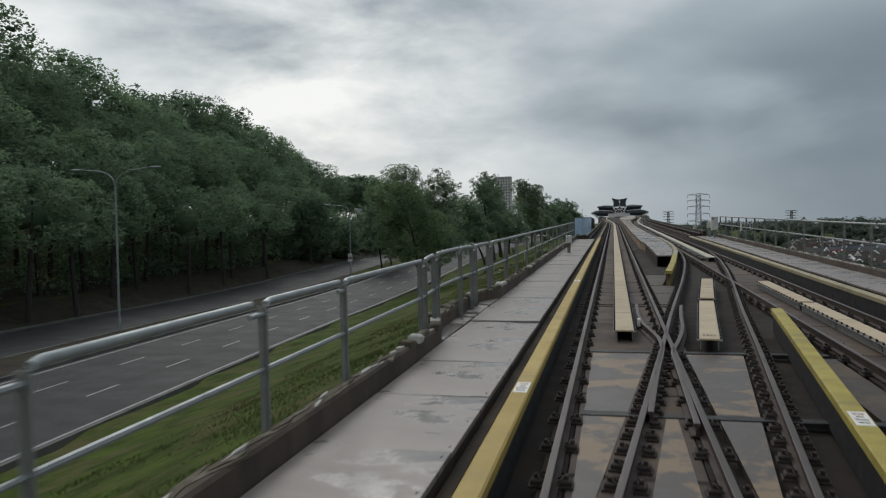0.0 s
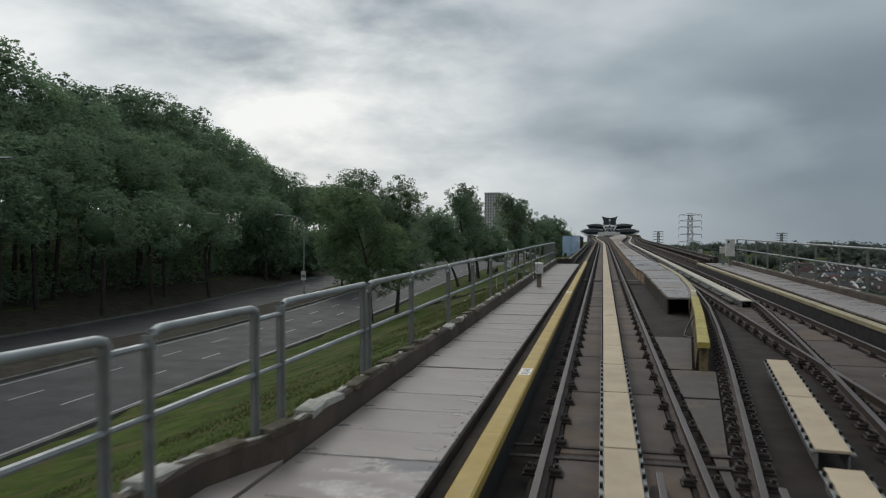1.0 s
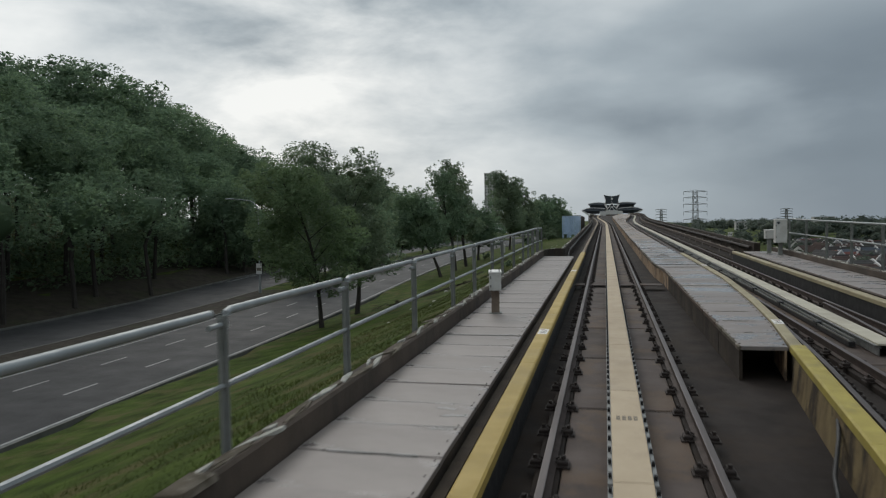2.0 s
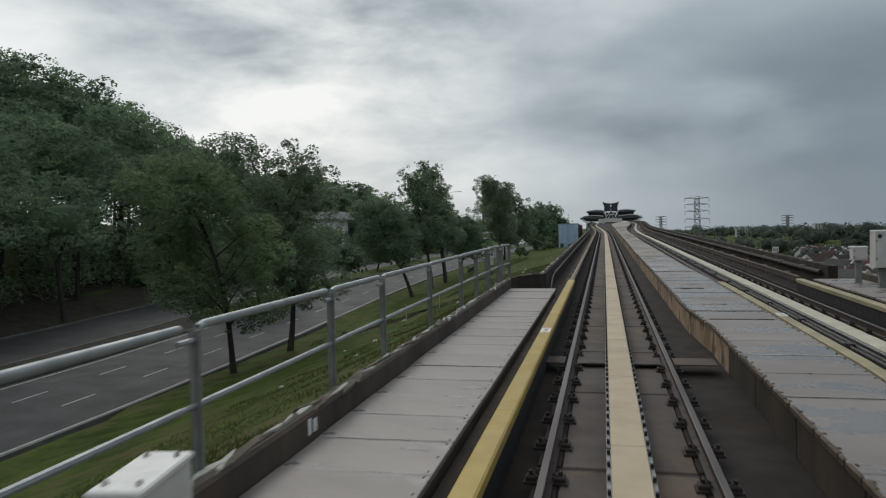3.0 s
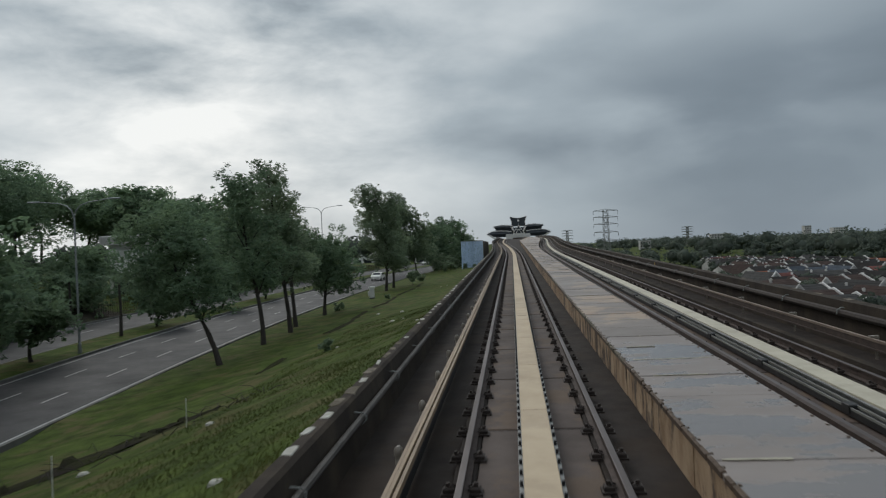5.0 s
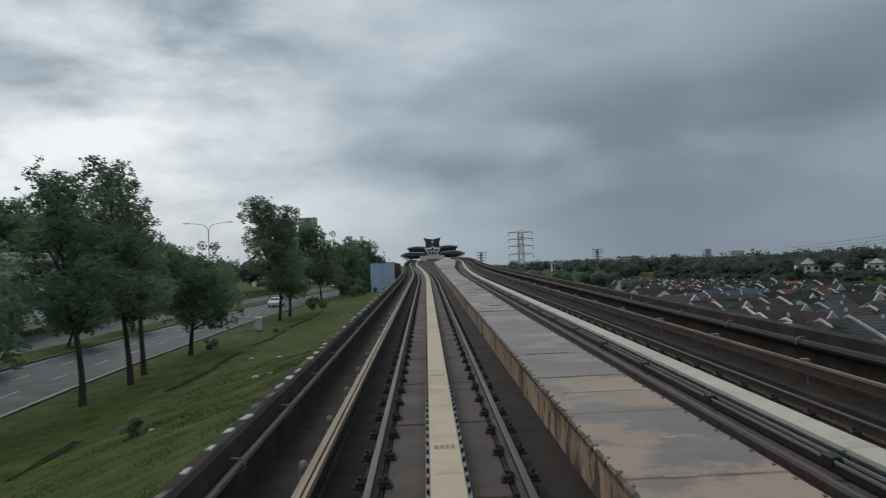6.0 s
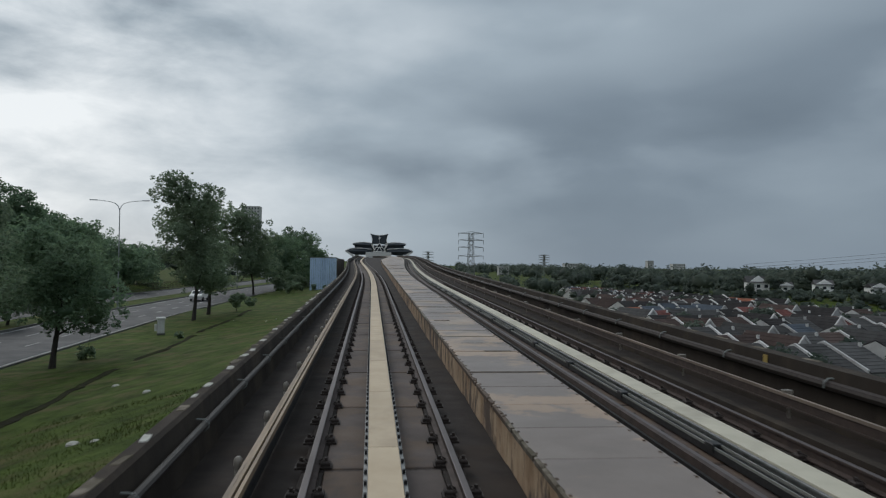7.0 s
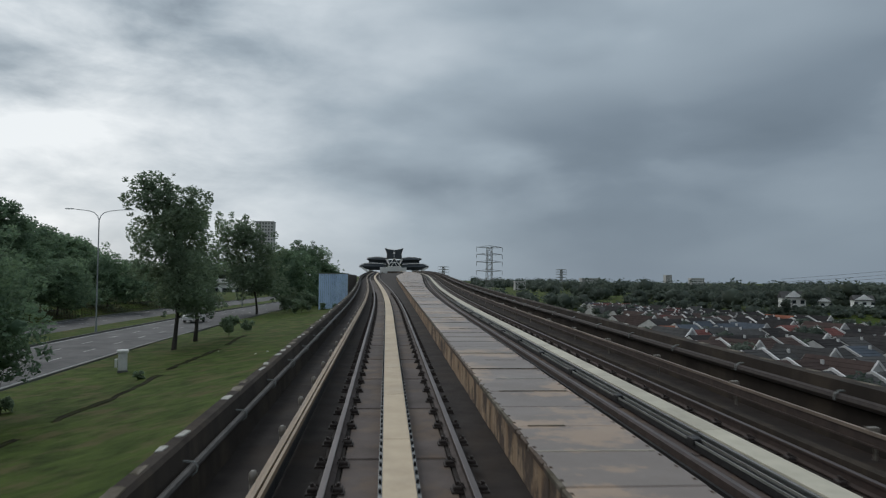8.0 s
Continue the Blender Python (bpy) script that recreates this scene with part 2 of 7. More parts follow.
M = dict(
    deck=mat("deck_concrete", (0.025, 0.018, 0.0145), (0.016, 0.0118, 0.0097), 2.0, 0.85, third=(0.0285, 0.0185, 0.0122), third_scale=0.7, third_amount=0.75, along=True, edge=0.09, spec=0.2),
    slab=mat("track_slab", (0.0804, 0.0594, 0.0503), (0.0549, 0.0408, 0.0346), 1.3, 0.75, third=(0.11, 0.0705, 0.0427), third_scale=0.8, third_amount=0.5, per_piece=0.3, spec=0.22, edge=0.07),
    walkway=mat("walkway_plate", (0.204, 0.169, 0.15), (0.168, 0.14, 0.126), 1.1, 0.55, third=(0.125, 0.113, 0.108), third_scale=0.6, third_amount=0.75, per_piece=0.16, bump=0.05, stretch=(0.6, 1.3, 1), spec=0.5, along=True, edge=0.035, wet=0.55),
    walkwayc=mat("centre_walkway_plate", (0.178, 0.138, 0.112), (0.143, 0.112, 0.093), 0.8, 0.42, third=(0.31, 0.212, 0.138), third_scale=0.46, third_amount=0.85, per_piece=0.14, bump=0.08, stretch=(0.8, 0.9, 1), spec=0.4, along=True, edge=0.04),
    wall=mat("stained_concrete", (0.088, 0.063, 0.046), (0.05, 0.038, 0.029), 1.2, 0.9, third=(0.0364, 0.0267, 0.0211), third_scale=1.1, third_amount=0.75, stretch=(1, 1, 0.35), bump=0.4),
    cwall=mat("rust_streaked_concrete", (0.37, 0.262, 0.165), (0.2, 0.122, 0.066), 2.2, 0.9, third=(0.0532, 0.0351, 0.0251), third_scale=1.7, third_amount=0.92, stretch=(1, 1.2, 0.55), per_piece=0.2, bump=0.5, along=True, edge=0.07),
    coping=mat("flaking_white_coping", (0.421, 0.405, 0.36), (0.275, 0.26, 0.222), 7.0, 0.9, bump=0.5),
    copdark=mat("mossy_coping", (0.0979, 0.077, 0.0534), (0.0589, 0.0487, 0.0307), 4.0, 0.95, third=(0.204, 0.172, 0.137), third_scale=3.0, third_amount=0.7, bump=0.5),
    rail=mat("rail_side_rust", (0.0516, 0.0317, 0.0242), (0.0316, 0.0211, 0.0171), 8.0, 0.75, metal=0.1),
    railtop=mat("worn_rail_head", (0.092, 0.075, 0.071), (0.064, 0.051, 0.048), 5.0, 0.55, metal=0.4, bump=0.03, stretch=(1, 0.1, 1)),
    fast=mat("fastener_iron", (0.0375, 0.026, 0.021), (0.0249, 0.0182, 0.0153), 15.0, 0.75, metal=0.2),
    strip=mat("reaction_plate_cream", (0.432, 0.338, 0.23), (0.389, 0.302, 0.205), 2.0, 0.65, third=(0.31, 0.238, 0.166), third_scale=1.2, third_amount=0.45, per_piece=0.12, bump=0.06, spec=0.25),
    stripb=mat("reaction_plate_grey", (0.44, 0.4, 0.31), (0.37, 0.335, 0.262), 2.0, 0.65, third=(0.281, 0.248, 0.196), third_scale=0.7, third_amount=0.5, per_piece=0.12, bump=0.06, spec=0.25),
    flange=mat("galvanised_flange", (0.24, 0.24, 0.23), (0.15, 0.15, 0.145), 9.0, 0.5, metal=0.4),
    bolt=mat("dark_bolt", (0.0216, 0.0202, 0.0202), None, 20.0, 0.6, metal=0.4, bump=0),
    yellow=mat("yellow_cover", (0.372, 0.254, 0.06), (0.31, 0.214, 0.052), 2.5, 0.6, third=(0.266, 0.194, 0.072), third_scale=1.0, third_amount=0.5, per_piece=0.12, bump=0.06, spec=0.3),
    lime=mat("weathered_yellow_cover", (0.36, 0.288, 0.0612), (0.266, 0.209, 0.0504), 2.5, 0.65, third=(0.18, 0.144, 0.0612), third_scale=1.5, third_amount=0.6, bump=0.1, spec=0.3),
    tan=mat("tan_rail_cover", (0.236, 0.163, 0.0952), (0.168, 0.118, 0.073), 3.0, 0.6, third=(0.0897, 0.0674, 0.0505), third_scale=1.0, third_amount=0.5, stretch=(1, 0.3, 1), bump=0.08),
    insul=mat("porcelain_insulator", (0.2, 0.172, 0.14), (0.15, 0.128, 0.106), 9.0, 0.4),
    # black rubber and wires, also the painted dark gaps under covers and rails
    black=mat("black_rubber_and_gaps", (0.0144, 0.0137, 0.0137), (0.00936, 0.00864, 0.00864), 6.0, 0.6),
    galv=mat("galvanised_steel", (0.283, 0.298, 0.298), (0.216, 0.228, 0.228), 5.0, 0.5, metal=0.4, bump=0.08),
    galvdull=mat("dull_steel_post", (0.21, 0.215, 0.2), (0.15, 0.152, 0.14), 5.0, 0.8, metal=0.0, bump=0.05, spec=0.2),
    box=mat("painted_box_white", (0.54, 0.531, 0.504), (0.45, 0.441, 0.414), 3.0, 0.5, third=(0.315, 0.27, 0.225), third_scale=2.0, third_amount=0.3, bump=0.05),
    label=mat("label_white", (0.675, 0.648, 0.612), (0.585, 0.558, 0.522), 8.0, 0.5, bump=0),
    ink=mat("faded_ink", (0.144, 0.122, 0.0936), None, 20.0, 0.7, bump=0),
    redink=mat("faded_red_ink", (0.288, 0.0864, 0.0576), None, 20.0, 0.7, bump=0),
    asphalt=mat("asphalt", (0.0228, 0.0228, 0.024), (0.018, 0.018, 0.0194), 0.5, 0.7, third=(0.0315, 0.031, 0.0328), third_scale=0.12, third_amount=0.6, fine=60, bump=0.12, spec=0.22),
    paint=mat("road_paint", (0.302, 0.302, 0.288), (0.202, 0.202, 0.194), 4.0, 0.8),
    kerb=mat("kerb_concrete", (0.115, 0.112, 0.101), (0.072, 0.072, 0.0648), 1.0, 0.9),
    conduit=mat("grey_green_conduit", (0.204, 0.201, 0.178), (0.133, 0.132, 0.117), 3.0, 0.6, third=(0.0706, 0.0609, 0.0513), third_scale=1.0, third_amount=0.6, stretch=(1, 0.3, 1)),
    dullrail=mat("dull_brown_rail", (0.204, 0.154, 0.117), (0.125, 0.0929, 0.0718), 3.0, 0.7, third=(0.0628, 0.0466, 0.0376), third_scale=0.7, third_amount=0.6, stretch=(1, 0.3, 1)),
    wetslab=mat("stained_crossing_slab", (0.085, 0.066, 0.056), (0.055, 0.042, 0.035), 0.9, 0.42, third=(0.23, 0.15, 0.082), third_scale=0.9, third_amount=0.8, along=True, edge=0.05, stretch=(0.8, 1.0, 1)),
    stained=mat("damp_stained_deck", (0.066, 0.05, 0.042), (0.038, 0.029, 0.024), 1.1, 0.6, third=(0.125, 0.085, 0.052), third_scale=1.1, third_amount=0.6, along=True, edge=0.06, spec=0.25),
    palepatch=mat("dried_mortar", (0.33, 0.31, 0.29), (0.24, 0.225, 0.21), 6.0, 0.8),
    rustbolt=mat("rusty_bolt", (0.0864, 0.054, 0.0324), (0.0504, 0.0324, 0.0216), 20.0, 0.8, bump=0),
    palecover=mat("pale_yellow_cover", (0.302, 0.252, 0.144), (0.238, 0.194, 0.115), 2.0, 0.65, third=(0.158, 0.13, 0.0792), third_scale=0.8, third_amount=0.5),
    pipe=mat("weathered_pipe", (0.0585, 0.0495, 0.0424), (0.0389, 0.0329, 0.0284), 3.0, 0.65),
    soil=mat("damp_soil", (0.0202, 0.0171, 0.0126), (0.0302, 0.0328, 0.0126), 1.5, 0.95, bump=0.8, spec=0.05),
    # the parapets' own dark concrete, also the shaded hollow under the centre walkway
    walldark=mat("blackened_and_shaded_concrete", (0.042, 0.032, 0.0245), (0.025, 0.0195, 0.0155), 1.2, 0.95, third=(0.068, 0.051, 0.036), third_scale=0.9, third_amount=0.6, stretch=(1, 1, 0.4), bump=0.4, spec=0.2),
    bark=mat("bark", (0.045, 0.0378, 0.0315), (0.027, 0.0234, 0.0198), 6.0, 0.95, stretch=(1, 1, 0.2), bump=0.6),
)


def leaf_mat(name, dark, light, yellowish):
    m = bpy.data.materials.new(name)
    m.use_nodes = True
    nt = m.node_tree
    L = nt.links.new
    bsdf = nt.nodes["Principled BSDF"]
    geo = nt.nodes.new("ShaderNodeNewGeometry")
    tc = nt.nodes.new("ShaderNodeTexCoord")
    n = node(nt, "ShaderNodeTexNoise", Scale=0.35, Detail=3.0)
    L(tc.outputs["Object"], n.inputs["Vector"])
    tree = node(nt, "ShaderNodeTexNoise", Scale=0.11, Detail=1.0)
    L(tc.outputs["Object"], tree.inputs["Vector"])
    c = mix_color(nt, geo.outputs["Random Per Island"], dark, light)
    c = mix_color(nt, math_node(nt, "MULTIPLY", ramp(nt, n.outputs[0], [(0.45, (0, 0, 0)), (0.7, (1, 1, 1))]), 0.55), c, yellowish)
    c = mix_color(nt, math_node(nt, "MULTIPLY", ramp(nt, tree.outputs[0], [(0.38, (1, 1, 1)), (0.62, (0, 0, 0))]), 0.62), c, tuple(v * 0.6 for v in dark))
    L(c, bsdf.inputs["Base Color"])
    bsdf.inputs["Roughness"].default_value = 0.7
    bsdf.inputs["Specular IOR Level"].default_value = 0.18
    thin = nt.nodes.new("ShaderNodeBsdfTranslucent")
    L(c, thin.inputs[0])
    both = nt.nodes.new("ShaderNodeMixShader")
    both.inputs[0].default_value = 0.5
    L(bsdf.outputs[0], both.inputs[1])
    L(thin.outputs[0], both.inputs[2])
    L(both.outputs[0], nt.nodes["Material Output"].inputs[0])
    return m


M["leaf"] = leaf_mat("verge_foliage", (0.17, 0.222, 0.148), (0.262, 0.338, 0.2), (0.29, 0.352, 0.185))
M["leafdark"] = leaf_mat("forest_foliage", (0.138, 0.205, 0.132), (0.224, 0.314, 0.178), (0.25, 0.33, 0.16))
M["leaffar"] = leaf_mat("far_foliage", (0.0742, 0.096, 0.0792), (0.122, 0.144, 0.108), (0.138, 0.149, 0.106))


M["leaflime"] = leaf_mat("light_foliage", (0.134, 0.196, 0.099), (0.233, 0.317, 0.158), (0.263, 0.328, 0.145))
M["blade"] = leaf_mat("grass_blades", (0.05, 0.068, 0.017), (0.09, 0.108, 0.03), (0.115, 0.1, 0.045))
M["blue"] = mat("blue_hoarding", (0.42, 0.54, 0.7), (0.36, 0.47, 0.63), 0.6, 0.5, third=(0.27, 0.351, 0.504), third_scale=0.3, third_amount=0.5, bump=0.05)
M["roofdark"] = mat("station_roof", (0.0432, 0.0504, 0.0576), (0.0324, 0.0374, 0.0446), 0.4, 0.45, metal=0.2, bump=0.05)
M["glass"] = mat("dark_window_glass", (0.0225, 0.027, 0.0315), (0.018, 0.0216, 0.0252), 1.0, 0.12, bump=0, spec=0.6)
M["housewall"] = mat("white_render", (0.45, 0.441, 0.423), (0.324, 0.315, 0.297), 0.4, 0.85, third=(0.324, 0.315, 0.297), third_scale=0.25, third_amount=0.5, per_piece=0.25)
M["partywall"] = mat("white_party_wall", (0.558, 0.54, 0.522), (0.36, 0.342, 0.324), 0.5, 0.9, per_piece=0.6)
M["villawall"] = mat("white_villa_wall", (0.72, 0.711, 0.684), (0.594, 0.585, 0.558), 0.4, 0.85, third=(0.45, 0.432, 0.396), third_scale=0.3, third_amount=0.4)
for key, c in (("roofblack", (0.066, 0.061, 0.06)), ("roofgrey", (0.13, 0.125, 0.122)), ("roofred", (0.24, 0.1, 0.088)), ("roofbrown", (0.125, 0.09, 0.08)), ("rooforange", (0.42, 0.17, 0.11)), ("roofblue", (0.13, 0.15, 0.18))):
    M[key] = mat(key + "_tiles", tuple(v * 0.55 for v in c), tuple(v * 0.4 for v in c), 0.7, 1.0, spec=0.08, third=tuple(v * 0.3 for v in c), third_scale=0.2, third_amount=0.6, per_piece=0.5)


def grass_mat():
    m = mat("rough_grass", (0.058, 0.083, 0.0125), (0.024, 0.036, 0.008), 0.9, 0.95, third=(0.088, 0.072, 0.032), third_scale=0.5, third_amount=0.75, fine=18, bump=1.0, spec=0.1)
    return m


M["grass"] = grass_mat()
M["plinth"] = mat("ochre_stained_plinth", (0.2, 0.15, 0.075), (0.1, 0.072, 0.042), 2.4, 0.85, third=(0.034, 0.026, 0.02), third_scale=1.8, third_amount=0.9, stretch=(1, 1.6, 0.5), bump=0.5, edge=0.08, spec=0.15)
M["litter"] = mat("leaf_litter", (0.052, 0.043, 0.034), (0.03, 0.026, 0.021), 1.2, 0.95, third=(0.045, 0.052, 0.022), third_scale=0.4, third_amount=0.4, bump=0.7, spec=0.1)


# ---- mesh helpers ----
class Mesh:
    """Vertices and faces gathered in lists, each face with a material slot."""

    def __init__(self):
        self.v, self.f, self.s = [], [], []

    def add(self, verts, faces, slot=0):
        n = len(self.v)
        self.v += [tuple(p) for p in verts]
        self.f += [tuple(i + n for i in q) for q in faces]
        self.s += [slot] * len(faces)
        return self

    def box(self, x0, x1, y0, y1, z0, z1, slot=0, m=None, taper=0.0):
        t = taper
        vs = [Vector(p) for p in ((x0, y0, z0), (x1, y0, z0), (x1, y1, z0), (x0, y1, z0),
                                  (x0 + t, y0 + t, z1), (x1 - t, y0 + t, z1), (x1 - t, y1 - t, z1), (x0 + t, y1 - t, z1))]
        if m:
            vs = [m @ p for p in vs]
        return self.add(vs, [(3, 2, 1, 0), (4, 5, 6, 7), (0, 1, 5, 4), (1, 2, 6, 5), (2, 3, 7, 6), (3, 0, 4, 7)], slot)

    def cbox(self, x0, x1, y0, y1, z0, z1, b=0.01, slot=0):
        """A box whose upper edges are chamfered."""
        self.box(x0, x1, y0, y1, z0, z1 - b, slot)
        self.f.pop(-5), self.s.pop()
        return self.box(x0, x1, y0, y1, z1 - b, z1, slot, taper=b)

    def loft(self, rings, closed=True, slot=0, caps=True):
        k = len(rings[0])
        verts = [p for r in rings for p in r]
        faces = []
        for i in range(len(rings) - 1):
            for j in range(k if closed else k - 1):
                a, b = i * k + j, i * k + (j + 1) % k
                faces.append((a, b, b + k, a + k))
        if caps and closed:
            faces += [tuple(range(k - 1, -1, -1)), tuple(range(len(verts) - k, len(verts)))]
        return self.add(verts, faces, slot)

    def tube(self, pts, radii, sides=8, slot=0):
        pts = [Vector(p) for p in pts]
        if isinstance(radii, (int, float)):
            radii = [radii] * len(pts)
        rings = []
        for i, p in enumerate(pts):
            d = (pts[min(i + 1, len(pts) - 1)] - pts[max(i - 1, 0)]).normalized()
            a = d.cross(Vector((0, 0, 1)) if abs(d.z) < 0.9 else Vector((0, 1, 0))).normalized()
            b = d.cross(a)
            rings.append([p + radii[i] * (math.cos(q) * a + math.sin(q) * b) for q in (2 * math.pi * j / sides for j in range(sides))])
        return self.loft(rings, slot=slot)

    def make(self, name, mats, smooth=False):
        me = bpy.data.meshes.new(name)
        me.from_pydata(self.v, [], self.f)
        for m in mats:
            me.materials.append(m)
        if len(mats) > 1:
            me.polygons.foreach_set("material_index", self.s)
        if smooth:
            me.polygons.foreach_set("use_smooth", [True] * len(self.f))
            me.set_sharp_from_angle(angle=radians(40))
        me.update()
        return me


def part(name, me, mats=None, parent=None, label="", at=None):
    """Links a mesh, or a Mesh with its materials, as one object under a thing or a part."""
    if isinstance(me, Mesh):
        me = me.make(name, mats if isinstance(mats, (list, tuple)) else [mats])
    ob = new(name, me)
    if at is not None:
        ob.matrix_basis = at
    if parent:
        ob.parent = parent
    if label:
        ob["label"] = label
    return ob


def thing(name, label, category, at=None, group="", kind=""):
    ob = new(name)
    ob.empty_display_size = 0.2
    if at is not None:
        ob.matrix_basis = at
    return tagged(ob, label, category, group, kind)


def smooth(t):
    t = min(1.0, max(0.0, t))
    return t * t * (3 - 2 * t)


def ramp_line(v, pts):
    """Straight lines between the given (position, value) pairs."""
    if v <= pts[0][0]:
        return pts[0][1]
    for (a, p), (b, q) in zip(pts, pts[1:]):
        if v <= b:
            return p + (q - p) * (v - a) / (b - a)
    return pts[-1][1]


# ---- the line of the railway ----
def zr(y):
    """Height of the rail tops: an even climb that levels out before the station."""
    if y < 255:
        return GRADE * y
    u = min(y, 415) - 255
    return GRADE * 255 + GRADE * (u - u * u / 320)


def xa(y):
    return -2.2 * smooth((y - 122) / 108)


def xb(y):
    return 4.2 + 4.4 * smooth((y - 122) / 143)


def xd(y):
    """The crossover between the two tracks."""
    if y < 0.77:
        return 0.5 * 0.1146 * max(0.0, y + 4) ** 2 / 9.55
    return min(4.2, ramp_line(y, [(0.77, 0.0), (6, 0.6), (12.5, 1.34), (17, 1.83), (24, 2.66), (29, 3.2), (34, 3.67), (39, 3.98), (45, 4.2)]))


def spans(y0, y1, step=4.0, far=10.0):
    ys = [y0]
    while ys[-1] < y1 - 1e-6:
        ys.append(min(y1, ys[-1] + (step if ys[-1] < 240 else far)))
    return ys


def sweep(section, line, y0, y1, step=4.0, mesh=None, slot=0):
    """A cross-section of (offset, height over the rail) carried along a line of the railway."""
    mesh = mesh or Mesh()
    rings = [[(line(y) + dx, y, zr(y) + dz) for dx, dz in section] for y in spans(y0, y1, step)]
    return mesh.loft(rings, slot=slot)


def rect(a, b, c, d):
    return [(a, c), (b, c), (b, d), (a, d)]


def on_line(line, y, dx=0.0, dz=0.0):
    """A pose on a line of the railway that follows its bend and its climb."""
    yaw = -math.degrees(math.atan(line(y + 0.5) - line(y - 0.5)))
    pitch = math.degrees(math.atan(zr(y + 0.5) - zr(y - 0.5)))
    return pose(line(y) + dx, y, zr(y) + dz, pitch, 0, yaw)


def zero(y):
    return 0.0


def jog(y):
    """The left wall and its fence swing out round a short wider stretch of the walkway."""
    return -0.3 * smooth((y - 11.1) / 1.3) * smooth((17.1 - y) / 0.9)


def jog_spans(y0, y1):
    return [q for q in spans(y0, 10.9)] + [11.1 + 0.3 * i for i in range(21)] + spans(17.4, y1)


Y0, Y1, YW = -14.0, 432.0, 57.3


# ---- the ground ----
def xe_raw(y):
    return ramp_line(y, [(-90, -8.5), (0, -15.3), (30, -18.3), (60, -20.4), (90, -21.0), (150, -21.3), (200, -20.0), (260, -17.0), (430, -6.0)])


def xe(y):
    """The near edge line of the road beside the railway."""
    return sum(xe_raw(y + d) for d in (-16, -8, 0, 8, 16)) / 5


def road_z(y):
    return sum(ramp_line(y + d, [(70, -4.0), (90, -3.2), (110, -2.35), (130, -2.05), (160, -1.6), (200, -1.4), (430, -1.0)]) for d in (-10, 0, 10)) / 3


def ground_z(x, y):
    base = min(ramp_line(y, [(-40, -0.6), (0, 0.3), (57, 1.45), (75, 1.35), (110, 0.7), (160, 0.0), (205, 0.3), (260, -0.2), (400, -0.8)]), zr(y) + 0.3)
    e = xe(y) + 0.6
    edge = xa(y) - (2.95 if y < YW else 2.35) + jog(y)
    if x > 9:
        far = -13.0 + 1.2 * noise.noise((x * 0.008, y * 0.008, 3.0)) + 22 * smooth((math.hypot(x, y) - 900) / 2500) * (0.6 + 0.5 * noise.noise((x * 0.0012, y * 0.0012, 7.0)))
        far += 7.0 * smooth((y - 285) / 40) * smooth((x - 112) / 28) * smooth((340 - x) / 60)
        return -3.0 + (far + 3.0) * smooth((x - 9) / 22)
    if x > edge - 0.05:
        return min(base - 1.0, zr(y) - 1.6)
    if x > e:
        t = (edge - x) / (edge - e)
        bank = base + (road_z(y) + 0.12 - base) * (1 - (1 - t) ** 1.5)
        return bank + 0.07 * noise.noise((x * 0.6, y * 0.6, 0.0))
    d = xe(y) - x
    if d < 21:
        return road_z(y) - 0.12
    far = 10.0 * smooth((d - 26) / 40) * smooth((190 - y) / 80) + 16 * smooth((math.hypot(x, y) - 700) / 2000)
    return road_z(y) - 0.1 + 1.2 * smooth((d - 21) / 6) + far


def make_ground():
    xs = sorted(set([-4600, -3500, -2500, -1800, -1300, -900, -650, -480, -360, -280, -220, -180, -150, -125, -105, -90, -78, -68]
                    + [-60 + 1.5 * i for i in range(18)] + [-33 + 0.75 * i for i in range(46)] + [-3.36, -3.06, -2.44]
                    + [2, 6, 8.9, 9.5, 11, 13, 16, 20, 25, 31, 40, 55, 70, 90, 115, 145, 180, 220, 270, 330, 400, 500, 620, 780, 1000, 1300, 1700, 2300, 3200, 4600]))
    ys = sorted(set([-4600, -2500, -1200, -600, -300, -160, -90] + [-60 + 2.0 * i for i in range(140)]
                    + [225 + 8 * i for i in range(25)] + [440, 480, 530, 590, 660, 740, 840, 960, 1100, 1280, 1500, 1800, 2200, 2700, 3400, 4600]))
    xs = np.array(xs)
    # near columns lean with the parapet so that the grass meets it
    verts, faces = [], []
    for y in ys:
        for x in xs:
            verts.append((x, y, ground_z(x, y)))
    k = len(xs)
    for i in range(len(ys) - 1):
        for j in range(k - 1):
            a = i * k + j
            faces.append((a, a + 1, a + k + 1, a + k))
    me = Mesh().add(verts, faces).make("ground", [M["grass"]], smooth=True)
    tagged(new("ground", me), "rough green grass verge sloping down to the road", "ground", kind="structure")


make_ground()


def road_strip(name, off0, off1, dz, m, y0=-60, y1=420, parent=None):
    ms = Mesh()
    ys = [y0 + 5 * i for i in range(int((y1 - y0) / 5) + 1)]
    vs = [(xe(y) - o, y, road_z(y) + dz) for y in ys for o in (off0, off1)]
    ms.add(vs, [(2 * i, 2 * i + 1, 2 * i + 3, 2 * i + 2) for i in range(len(ys) - 1)])
    return part(name, ms, [m], parent)


road_near = tagged(road_strip("road", -0.5, 8.5, 0.0, M["asphalt"]), "grey asphalt dual carriageway with white lane dashes", "road", kind="structure")
road_far = tagged(road_strip("road", 12.6, 20.4, 0.0, M["asphalt"]), "grey asphalt far carriageway below the trees", "road", kind="structure")


